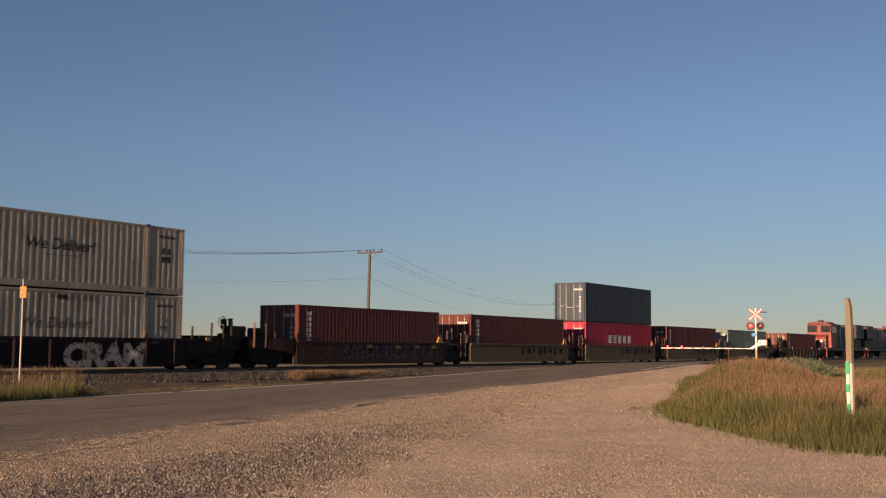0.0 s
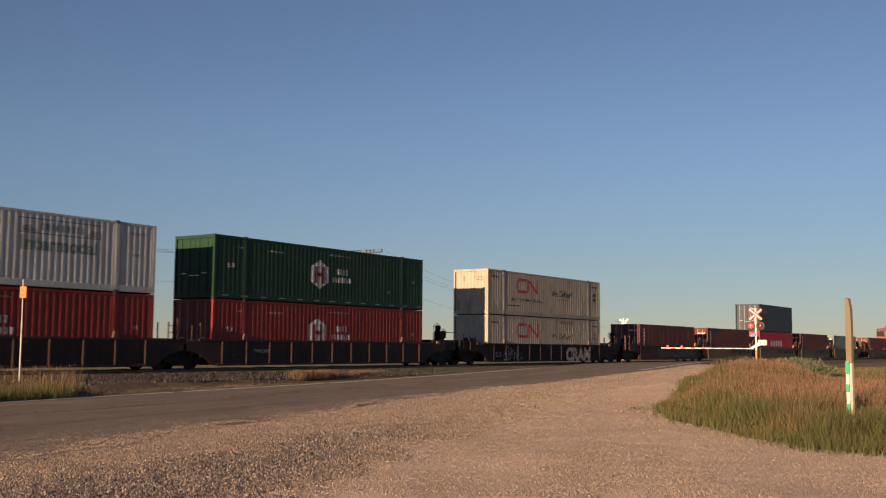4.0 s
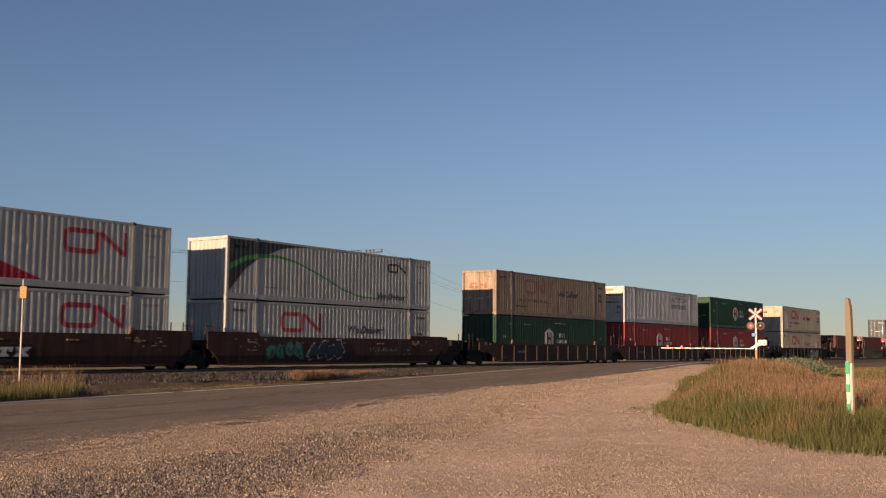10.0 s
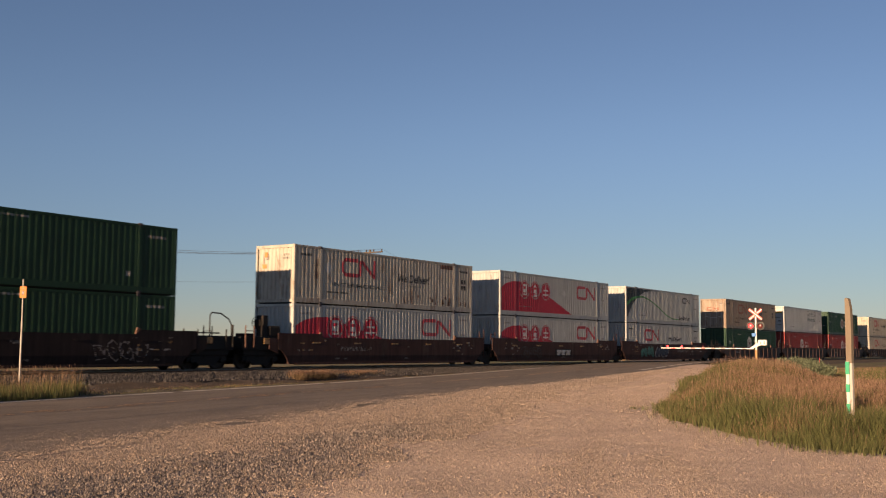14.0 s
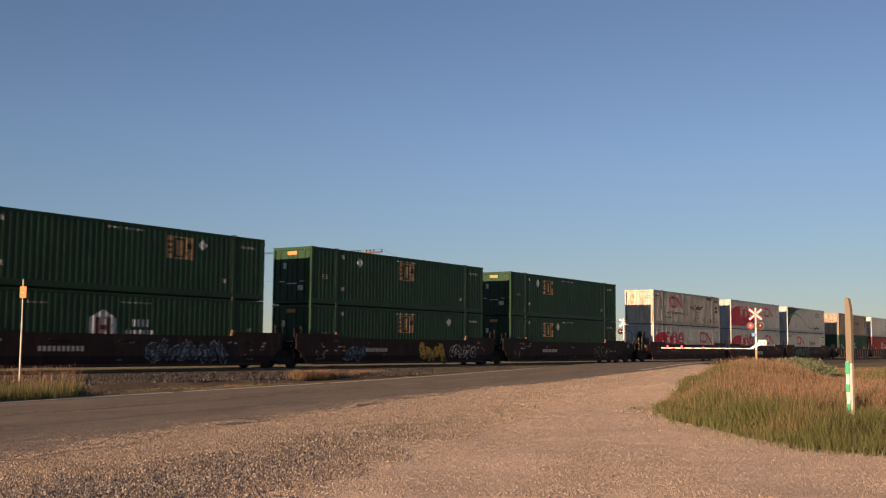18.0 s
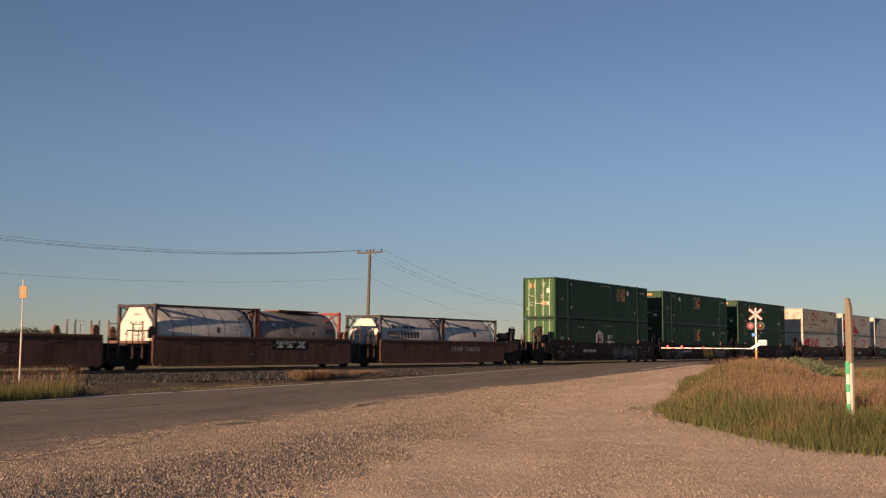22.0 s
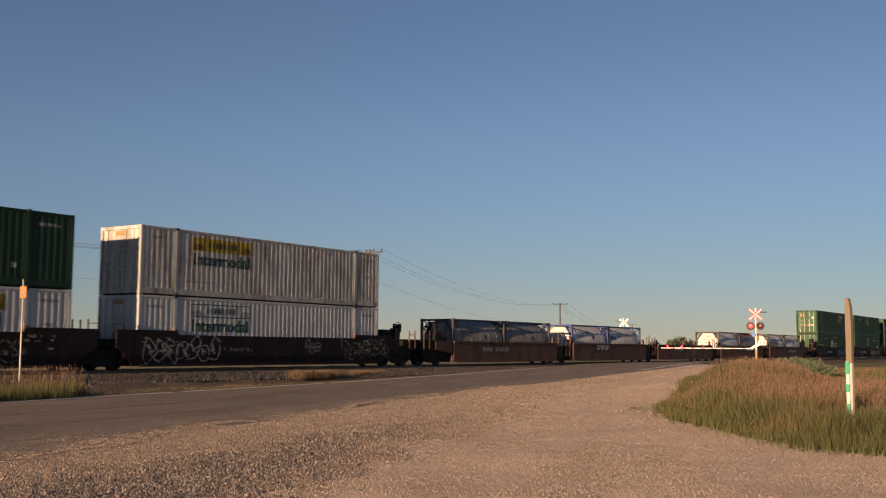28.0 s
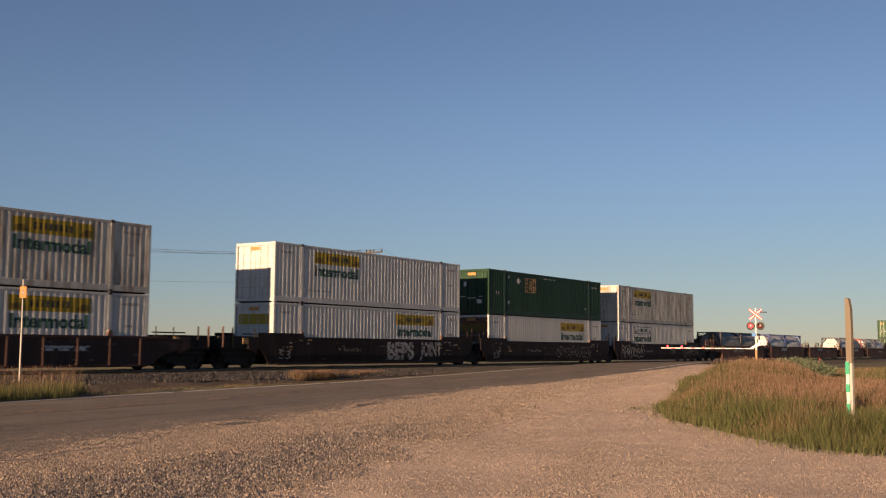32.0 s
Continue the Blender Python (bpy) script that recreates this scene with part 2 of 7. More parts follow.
M = {
    "cn_cream": paint("cream container paint", (0.335, 0.3, 0.245), 0.42, (0.2, 0.12, 0.075), runs=0.2),
    "cn_rusty": material("rust-streaked cream container paint", (0.36, 0.335, 0.285), 0.55, vary=0.22, scale=1.1, fine=14, stain=(0.13, 0.06, 0.035), stain_amount=0.62, stain_scale=3.0, streak=0.4, runs=0.22),
    "cn_tan": paint("tan weathered container paint", (0.232, 0.184, 0.142), 0.55, (0.15, 0.08, 0.05), runs=0.25),
    "cn_white": paint("white container paint", (0.335, 0.346, 0.334), 0.3, runs=0.2),
    "jb_dirty": paint("dirty white container paint", (0.42, 0.41, 0.375), 0.6, (0.21, 0.165, 0.13), 0.22, runs=0.26),
    "silver": paint("silver container paint", (0.39, 0.4, 0.398), 0.2, runs=0.22),
    "jb_white": paint("white intermodal container paint", (0.45, 0.45, 0.435), 0.25, runs=0.18),
    "green": paint("green container paint", (0.0112, 0.038, 0.0185), 0.1, (0.02, 0.04, 0.025), runs=0.3),
    "hub_green": paint("deep green container paint", (0.0092, 0.038, 0.0208), 0.08, (0.018, 0.04, 0.027), runs=0.25),
    "red": paint("red container paint", (0.195, 0.026, 0.0235), 0.15, (0.14, 0.028, 0.02), runs=0.2),
    "maroon": paint("maroon container paint", (0.092, 0.025, 0.023), 0.3, (0.07, 0.03, 0.025), runs=0.22),
    "magenta": paint("bright red container paint", (0.3, 0.02, 0.045), 0.1, (0.2, 0.03, 0.03)),
    "navy": paint("navy blue-grey container paint", (0.0369, 0.0492, 0.0697), 0.15, (0.03, 0.03, 0.035)),
    "grey_green": paint("grey-green container paint", (0.1312, 0.164, 0.1558), 0.2),
    "well_brown": paint("brown well car paint", (0.045, 0.0222, 0.0192), 0.42, (0.066, 0.047, 0.041), 0.35, 0.8, runs=0.5),
    "well_rusty": paint("rust-mottled brown well car paint", (0.105, 0.055, 0.041), 0.5, (0.05, 0.032, 0.027), 0.35, 0.8, runs=0.4),
    "well_dark": paint("dark maroon well car paint", (0.0165, 0.0105, 0.0105), 0.4, (0.036, 0.027, 0.025), 0.35, 0.8, runs=0.55),
    "well_ribbed": paint("oxide red well car paint", (0.042, 0.0212, 0.0177), 0.5, (0.03, 0.021, 0.018), 0.25, 0.65, runs=0.5),
    "well_yellow": paint("ochre well car paint", (0.115, 0.08, 0.045), 0.4, (0.07, 0.045, 0.034), 0.25, 0.65, runs=0.35),
    "black": paint("black running gear paint", (0.014, 0.012, 0.011), 0.3, (0.035, 0.024, 0.02), 0.3, 0.7),
    "steel": material("worn steel", (0.22, 0.21, 0.2), 0.35, 0.9, 0.2, 3, 50),
    "rail": material("rusty rail steel", (0.11, 0.06, 0.04), 0.55, 0.4, 0.25, 3, 50),
    "railtop": material("dull rail head", (0.2, 0.17, 0.15), 0.5, 0.6, 0.1, 3, 50),
    "rustpart": material("rusted steel", (0.115, 0.058, 0.041), 0.75, 0.1, 0.35, 4, 40),
    "logo_red": paint("faded red logo paint", (0.34, 0.05, 0.062), 0.25, (0.5, 0.42, 0.36), worn=0.35),
    "swoosh_red": paint("red livery paint", (0.34, 0.026, 0.044), 0.1, (0.25, 0.03, 0.03)),
    "logo_faded": paint("faded orange-red logo paint", (0.26, 0.1, 0.072), 0.45, (0.25, 0.17, 0.125), worn=0.45),
    "ink": paint("dark lettering paint", (0.03, 0.027, 0.029), 0.2, (0.3, 0.27, 0.24), worn=0.3),
    "ink_grey": paint("grey faded lettering paint", (0.24, 0.225, 0.215), 0.4, (0.5, 0.46, 0.42), worn=0.6),
    "rust_ink": paint("faded brown lettering paint", (0.1, 0.07, 0.055), 0.3, (0.2, 0.15, 0.11), worn=0.5),
    "white_mark": paint("white lettering paint", (0.44, 0.44, 0.43), 0.15, (0.36, 0.34, 0.32), worn=0.35),
    "stencil": paint("faded stencil paint", (0.17, 0.15, 0.14), 0.4, (0.08, 0.06, 0.055), worn=0.6),
    "dim_mark": paint("greyed white lettering paint", (0.3, 0.275, 0.26), 0.3, worn=0.5),
    "yellow": paint("yellow panel paint", (0.3, 0.205, 0.024), 0.25, (0.3, 0.19, 0.05), worn=0.15),
    "orange": paint("orange panel paint", (0.42, 0.19, 0.07), 0.2, (0.3, 0.16, 0.06)),
    "amber_mark": paint("tan logo panel paint", (0.27, 0.165, 0.08), 0.2, (0.17, 0.11, 0.06), worn=0.4),
    "scroll": paint("dark ochre scroll paint", (0.13, 0.085, 0.018), 0.2, (0.2, 0.13, 0.03), worn=0.3),
    "word_green": paint("dark green lettering paint", (0.018, 0.055, 0.04), 0.1, (0.1, 0.2, 0.14)),
    "line_green": paint("bright green livery paint", (0.045, 0.2, 0.06), 0.1, (0.06, 0.2, 0.07)),
    "charcoal": paint("charcoal livery paint", (0.036, 0.039, 0.044), 0.1, (0.09, 0.09, 0.09)),
    "spray_white": paint("white spray paint", (0.34, 0.335, 0.33), 0.3, (0.2, 0.18, 0.17), worn=0.55),
    "spray_teal": paint("teal spray paint", (0.035, 0.16, 0.13), 0.3, (0.03, 0.11, 0.09), worn=0.2),
    "spray_dark_teal": paint("dark teal spray paint", (0.015, 0.05, 0.045), 0.3, (0.02, 0.05, 0.045), worn=0.3),
    "spray_mauve": paint("mauve-grey spray paint", (0.046, 0.036, 0.039), 0.35, (0.03, 0.02, 0.02), worn=0.4),
    "spray_navy": paint("dark blue spray paint", (0.02, 0.027, 0.05), 0.3, (0.05, 0.06, 0.09), worn=0.35),
    "spray_blue": paint("light blue spray paint", (0.08, 0.17, 0.22), 0.3, (0.05, 0.09, 0.11), worn=0.55),
    "spray_pale": paint("pale blue-grey spray paint", (0.13, 0.18, 0.195), 0.3, (0.05, 0.06, 0.07), worn=0.6),
    "spray_yellow": paint("ochre spray paint", (0.3, 0.19, 0.035), 0.3, (0.16, 0.1, 0.03), worn=0.45),
    "tank_white": material("pale aluminium tank cladding", (0.42, 0.415, 0.4), 0.5, 0.25, 0.25, 1.2, 14, (0.27, 0.25, 0.235), 0.45, 1.6, 0.4, runs=0.3),
    "tank_end": paint("white tank end paint", (0.44, 0.425, 0.39), 0.3, (0.36, 0.33, 0.3), 0.12, 0.55),
    "tank_steel": material("stained steel tank cladding", (0.16, 0.15, 0.138), 0.55, 0.3, 0.4, 1.0, 14, (0.085, 0.07, 0.06), 0.6, 1.3, 0.5, runs=0.45),
    "strap": material("dark tank strap", (0.11, 0.105, 0.1), 0.5, 0.4, 0.25),
    "frame_dark": paint("dark frame paint", (0.04, 0.035, 0.04), 0.2, RUST),
    "frame_blue": paint("blue frame paint", (0.03, 0.045, 0.14), 0.2, (0.02, 0.02, 0.05)),
    "frame_red": paint("red frame paint", (0.2, 0.036, 0.034), 0.25, RUST),
    "loco_red": paint("orange-red locomotive paint", (0.2, 0.048, 0.042), 0.25, (0.12, 0.04, 0.03), runs=0.2),
    "loco_black": paint("black locomotive paint", (0.015, 0.015, 0.016), 0.2, (0.07, 0.06, 0.05)),
    "galv": material("galvanised steel", (0.42, 0.42, 0.42), 0.42, 0.7, 0.15, 4, 40),
    "rod_grey": paint("greyed rod paint", (0.36, 0.34, 0.31), 0.3),
    "rod_white": paint("dirty white rod paint", (0.5, 0.48, 0.44), 0.3),
    "wheel": material("dull rusty wheel steel", (0.032, 0.023, 0.019), 0.7, 0.2, 0.3, 3, 40),
    # lighter copy of the green: sunlight painted into the doors facing the sun
    "green_faded": paint("green door paint lightened for sunlight", (0.022, 0.068, 0.026), 0.35, (0.05, 0.05, 0.03), runs=0.25),
    "sig_white": paint("white signal paint", (0.6, 0.59, 0.56), 0.1, (0.55, 0.52, 0.48)),
    "sig_red": paint("red retroreflective sheet", (0.42, 0.03, 0.035), 0.05, (0.4, 0.05, 0.04)),
    "sig_dull": paint("faded dark red sheet", (0.12, 0.04, 0.04), 0.3, (0.3, 0.2, 0.18)),
    "sig_black": material("black signal hood", (0.02, 0.02, 0.02), 0.5, 0, 0.2),
    "sig_blue": paint("blue plate", (0.04, 0.16, 0.4), 0.05),
    "bark": material("weathered pole timber", (0.078, 0.063, 0.052), 0.85, 0, 0.45, 3, 60, (0.045, 0.035, 0.03), 0.5, 4, 0.12, 0.004, 40),
    "plank": material("weathered sawn timber", (0.165, 0.133, 0.1), 0.8, 0, 0.35, 4, 70, (0.1, 0.075, 0.055), 0.45, 5, 0.1, 0.005, 60),
    "post_green": paint("green reflective band", (0.035, 0.29, 0.165), 0.1),
    "post_tan": paint("sun-bleached orange post paint", (0.36, 0.2, 0.09), 0.3, (0.2, 0.12, 0.07)),
    "sign_orange": paint("orange marker plate", (0.52, 0.175, 0.035), 0.15),
    "wire": material("dark cable", (0.07, 0.065, 0.065), 0.6, 0, 0.1),
    "insulator": material("dark glazed porcelain", (0.06, 0.05, 0.05), 0.3, 0, 0.1),
    "tie": material("creosoted timber tie", (0.075, 0.055, 0.042), 0.85, 0, 0.35, 4, 60, (0.16, 0.13, 0.1), 0.4, 5, 1, 0.005, 50),
}


def glass(name, colour, rough=0.05):
    m = material(name, colour, rough, 0, 0.05)
    m.node_tree.nodes["Principled BSDF"].inputs["Specular IOR Level"].default_value = 0.8
    return m


def glow(name, colour, strength):
    m = bpy.data.materials.new(name)
    m.use_nodes = True
    b = m.node_tree.nodes["Principled BSDF"]
    b.inputs["Base Color"].default_value = (*colour, 1)
    b.inputs["Emission Color"].default_value = (*colour, 1)
    b.inputs["Emission Strength"].default_value = strength
    b.inputs["Roughness"].default_value = 0.3
    return m


M["window"] = glass("dark cab glass", (0.02, 0.022, 0.025))
M["lamp_red"] = glow("lit red lens", (1.0, 0.03, 0.03), 2.2)
M["lens_dim"] = glow("dark red lens", (0.08, 0.006, 0.006), 0.02)
M["lamp_tip"] = glow("lit red gate lamp", (1.0, 0.04, 0.04), 2.5)


# ---- building blocks ----
class Geo:
    """Plain vertex and face lists for one mesh."""
    def __init__(self):
        self.v, self.f = [], []

    def add(self, v, f):
        k = len(self.v)
        self.v += [tuple(p) for p in v]
        self.f += [tuple(i + k for i in q) for q in f]
        return self

    def box(self, x0, x1, y0, y1, z0, z1):
        return self.add([(x, y, z) for x in (x0, x1) for y in (y0, y1) for z in (z0, z1)],
                        [(0, 1, 3, 2), (4, 6, 7, 5), (0, 4, 5, 1), (2, 3, 7, 6), (0, 2, 6, 4), (1, 5, 7, 3)])

    def slab(self, x0, x1, y0, y1, z0, z1, c):
        """A box whose edges are chamfered by c."""
        v = []
        for x, sx in ((x0, 1), (x1, -1)):
            for y, sy in ((y0, 1), (y1, -1)):
                for z, sz in ((z0, 1), (z1, -1)):
                    v += [(x, y + sy * c, z + sz * c), (x + sx * c, y, z + sz * c), (x + sx * c, y + sy * c, z)]
        bm = bmesh.new()
        for p in v:
            bm.verts.new(p)
        bmesh.ops.convex_hull(bm, input=bm.verts)
        bm.verts.index_update()
        self.add([p.co[:] for p in bm.verts], [[q.index for q in fc.verts] for fc in bm.faces])
        bm.free()
        return self

    def tube(self, a, b, r, n=8, r2=None):
        a, b = Vector(a), Vector(b)
        w = (b - a).normalized()
        u = w.orthogonal().normalized()
        s = w.cross(u)
        r2 = r if r2 is None else r2
        ring = [(math.cos(2 * math.pi * i / n), math.sin(2 * math.pi * i / n)) for i in range(n)]
        v = [a + (u * c + s * d) * r for c, d in ring] + [b + (u * c + s * d) * r2 for c, d in ring]
        f = [(i, (i + 1) % n, n + (i + 1) % n, n + i) for i in range(n)] + [tuple(range(n - 1, -1, -1)), tuple(range(n, 2 * n))]
        return self.add(v, f)

    def line(self, pts, r, n=6):
        for a, b in zip(pts, pts[1:]):
            self.tube(a, b, r, n)
        return self

    def sweep(self, pts, r, n=6):
        """One round bar bent along the points."""
        v, f = [], []
        for i, p in enumerate(pts):
            w = (Vector(pts[min(i + 1, len(pts) - 1)]) - Vector(pts[max(i - 1, 0)])).normalized()
            u = Vector((-w.y, w.x, 0)).normalized() if abs(w.z) < 0.9 else Vector((0, 1, 0)).cross(w).normalized()
            s = w.cross(u)
            v += [Vector(p) + (u * math.cos(2 * math.pi * k / n) + s * math.sin(2 * math.pi * k / n)) * r for k in range(n)]
        for i in range(len(pts) - 1):
            f += [(i * n + k, i * n + (k + 1) % n, (i + 1) * n + (k + 1) % n, (i + 1) * n + k) for k in range(n)]
        m = (len(pts) - 1) * n
        return self.add(v, f + [tuple(range(n - 1, -1, -1)), tuple(range(m, m + n))])

    def prism(self, poly, y0, y1):
        """A polygon of (x, z) pairs, given thickness from y0 to y1."""
        n = len(poly)
        v = [(x, y0, z) for x, z in poly] + [(x, y1, z) for x, z in poly]
        f = [tuple(range(n)), tuple(range(2 * n - 1, n - 1, -1))] + [(i, n + i, n + (i + 1) % n, (i + 1) % n) for i in range(n)]
        return self.add(v, f)

    def lathe(self, rings, axis="x", n=24, at=(0, 0, 0)):
        """Rings of (place on the axis, radius), closed at both ends."""
        v, f = [], []
        for p, r in rings:
            for i in range(n):
                c, s = math.cos(2 * math.pi * i / n) * r, math.sin(2 * math.pi * i / n) * r
                q = {"x": (p, c, s), "y": (c, p, s), "z": (c, s, p)}[axis]
                v.append((q[0] + at[0], q[1] + at[1], q[2] + at[2]))
        for k in range(len(rings) - 1):
            f += [(k * n + i, k * n + (i + 1) % n, (k + 1) * n + (i + 1) % n, (k + 1) * n + i) for i in range(n)]
        f += [tuple(range(n)), tuple(range(len(rings) * n - 1, (len(rings) - 1) * n - 1, -1))]
        return self.add(v, f)

    def mesh(self, name, smooth=False):
        me = bpy.data.meshes.new(name)
        me.from_pydata(self.v, [], self.f)
        bm = bmesh.new()
        bm.from_mesh(me)
        bmesh.ops.recalc_face_normals(bm, faces=bm.faces)
        bm.to_mesh(me)
        bm.free()
        if smooth:
            me.shade_smooth()
            me.set_sharp_from_angle(angle=radians(35))
        return me


def part(name, shape, mat, parent, label="", at=None, smooth=False):
    """ONE mesh object under a thing or a part. shape: a Geo, or a mesh that alike parts share."""
    me = shape if isinstance(shape, bpy.types.Mesh) else shape.mesh(name, smooth)
    ob = new(name, me)
    if not me.materials:
        me.materials.append(None)
    ob.material_slots[0].link = "OBJECT"
    ob.material_slots[0].material = M[mat] if isinstance(mat, str) else mat
    ob.parent = parent
    if at is not None:
        ob.location = at
    if label:
        ob["label"] = label
    return ob


def thing(name, label, category, at=(0, 0, 0), group="", kind=""):
    ob = new(name)
    ob.empty_display_size = 0.2
    ob.location = at
    return tagged(ob, label, category, group, kind)


CACHE = {}


def shared(key, make):
    if key not in CACHE:
        CACHE[key] = make()
    return CACHE[key]


# ---- the lie of the land ----
def smooth01(t):
    t = min(1.0, max(0.0, t))
    return t * t * (3 - 2 * t)


NEAR_EDGE = [(-60, -2), (-20, 5.5), (0, 10.2), (8, 12.5), (15, 14.6), (23.3, 17.3), (33.3, 20.3), (44, 21.9), (60, 24.6), (76, 28.2), (95, 33), (115, 39.5), (200, 66), (900, 270)]
FAR_EDGE = [(-60, 8.5), (-20, 16.8), (0, 21.0), (15.7, 24.35), (30.3, 27.5), (40, 29.3), (60, 32.2), (75, 35.0), (90, 39.4), (110, 45.5), (200, 73), (900, 277)]


def along(line, x):
    return float(np.interp(x, [p[0] for p in line], [p[1] for p in line]))


def road_z(x):
    return 0.43 * smooth01((x - 30) / 48)


def mound(x, y):
    a = 0.55 * math.exp(-(((x - 37) / 8) ** 2 + ((y - 12.0) / (3.2 if y > 12 else 2.3)) ** 2))
    b = 0.12 * math.exp(-(((x - 60) / 14) ** 2 + ((y - 18) / 5) ** 2))
    return a + b


def land(x, y):
    """Height of the open ground."""
    near = along(NEAR_EDGE, x)
    w = smooth01((y - (near - 9)) / 9) if y < near else 1 - smooth01((y - 44) / 25)
    z = road_z(x) * w + mound(x, y)
    if y > 28:
        z -= 0.12 * smooth01((y - 28) / 3) * (1 - smooth01((x - 40) / 25))
    return z


def sheet(name, xs, ys, height, mat, label, inside=None):
    """A ground sheet over a grid of xs and ys."""
    nx, ny = len(xs), len(ys)
    v = [(x, y, height(x, y)) for x in xs for y in ys]
    f = []
    for i in range(nx - 1):
        for j in range(ny - 1):
            if inside is None or inside((xs[i] + xs[i + 1]) / 2, (ys[j] + ys[j + 1]) / 2):
                f.append((i * ny + j, (i + 1) * ny + j, (i + 1) * ny + j + 1, i * ny + j + 1))
    me = bpy.data.meshes.new(name)
    me.from_pydata(v, [], f)
    me.shade_smooth()
    me.materials.append(M[mat] if isinstance(mat, str) else mat)
    return tagged(new(name, me), label, "ground", kind="structure")


M["field"] = material("dry prairie soil and stubble", (0.125, 0.107, 0.052), 0.95, 0, 0.35, 0.25, 6, (0.10, 0.13, 0.05), 0.55, 0.08, 1, 0.03, 8)
M["gravel"] = gravelly("pinkish tan gravel", (0.43, 0.315, 0.235), (0.66, 0.49, 0.365), 0.02, 0.011, lumps=0.035)
M["stone"] = material("mixed crushed stone", (0.25, 0.203, 0.168), 0.92, 0, 0.2, 1.5, 60, island=(0.32, 1.65))
M["ballast"] = material("grey-brown ballast", (0.08, 0.06, 0.046), 0.95, 0, 0.4, 1.2, 25, (0.15, 0.105, 0.075), 0.65, 0.9, 1, 0.03, 22)
M["ballast_stone"] = material("crushed ballast stone", (0.066, 0.059, 0.055), 0.9, 0, 0.25, 2, 50, island=(0.3, 2.0))
M["asphalt"] = gravelly("worn grey asphalt", (0.088, 0.072, 0.058), (0.225, 0.183, 0.146), 0.02, 0.007, 0.9, 9, 0.004)
M["road_white"] = paint("worn white road paint", (0.62, 0.56, 0.47), 0.35, (0.18, 0.15, 0.13), worn=0.3)
M["road_yellow"] = paint("worn yellow road paint", (0.36, 0.2, 0.09), 0.6, (0.15, 0.12, 0.1), worn=0.55)
M["tar"] = material("black crack sealant", (0.035, 0.03, 0.028), 0.6, 0, 0.2)

FAR = [-3000, -1500, -700, -300, -150]
XS = FAR + list(np.arange(-80, 160, 2.0)) + [180, 220, 300, 500, 900, 1600, 3000]
YS = FAR + [-100, -60, -40, -30] + list(np.arange(-24, 60, 1.5)) + [70, 90, 130, 200, 350, 700, 1500, 3000]
sheet("ground", XS, YS, lambda x, y: land(x, y) - 0.05 - (0.05 if along(NEAR_EDGE, x) < y < along(FAR_EDGE, x) else 0), "field",
      "flat dry prairie ground reaching the horizon")


def lot_z(x, y):
    rut = 0.008 * math.sin(y * 1.9 + 0.5 * math.sin(x * 0.3)) + 0.04 * noise.noise((x * 0.35, y * 0.35, 0)) + 0.015 * noise.noise((x * 1.6, y * 1.6, 3))
    over = y - along(NEAR_EDGE, x)
    return land(x, y) + rut * 0.7 * min(1, max(0.3, -over)) - 0.11 * smooth01((over - 0.05) / 0.7)


def in_lot(x, y):
    if x > float(np.interp(y, (-40, 3.5, 4.3, 4.9, 5.5, 6.3, 7.1, 8.1, 8.9, 10.2, 11.8, 18.5, 25.5), (16.3, 16.5, 16.7, 17.1, 17.7, 18.6, 19.4, 20.5, 21.5, 24, 30, 50, 75))) + 0.4:
        return False
    return y < along(NEAR_EDGE, x) + 1.4


sheet("gravel_lot", list(np.arange(-12, 45, 0.25)) + list(np.arange(45, 96, 1.0)), list(np.arange(-16, 32, 0.3)), lot_z, "gravel",
      "pinkish gravel turnout with tyre ruts", in_lot)


# crushed gravel, its colour darkened to give the shade between loose stones
M["shoulder"] = gravelly("grey-brown crushed shoulder gravel", (0.185, 0.144, 0.115), (0.41, 0.322, 0.255), 0.024, 0.013, 0.95, 17, 0.025)
BAND_X, BAND_W = (4, 8, 12, 18, 22, 35, 60), (6.0, 5.4, 4.9, 4.8, 4.5, 2.8, 1.6)


def band_into(x, y):
    """0 at the asphalt, 1 at the ragged inner edge of the loose stone band."""
    return (along(NEAR_EDGE, x) - y) / float(np.interp(x, BAND_X, BAND_W)) + 0.22 * noise.noise((x * 0.5, y * 0.5, 6)) + 0.1 * noise.noise((x * 2.2, y * 2.2, 2))


sheet("gravel_shoulder", list(np.arange(2, 45, 0.16)), list(np.arange(0, 26, 0.16)), lambda x, y: lot_z(x, y) + 0.007, "shoulder",
      "loose crushed stone shoulder beside the asphalt", lambda x, y: band_into(x, y) + 0.4 * noise.noise((x * 3.1, y * 3.1, 4)) < 0.78 and y < along(NEAR_EDGE, x) + 1.2)


def ribbon(name, lo, hi, x0, x1, step, lift, mat, label, cols=8):
    """A paved strip between two edge lines."""
    xs = np.arange(x0, x1 + step, step)
    v, f = [], []
    for x in xs:
        a, b = lo(x), hi(x)
        for k in range(cols + 1):
            y = a + (b - a) * k / cols
            v.append((x, y, road_z(x) + lift))
    for i in range(len(xs) - 1):
        f += [(i * (cols + 1) + k, (i + 1) * (cols + 1) + k, (i + 1) * (cols + 1) + k + 1, i * (cols + 1) + k + 1) for k in range(cols)]
    me = bpy.data.meshes.new(name)
    me.from_pydata(v, [], f)
    me.materials.append(M[mat])
    return tagged(new(name, me), label, "road", kind="structure")


road = ribbon("road", lambda x: along(NEAR_EDGE, x) + 0.25 * noise.noise((x * 0.7, 0, 9)), lambda x: along(FAR_EDGE, x) + 0.5, -60, 420, 0.5, 0.012, "asphalt",
              "worn two-lane asphalt road curving to a level crossing")


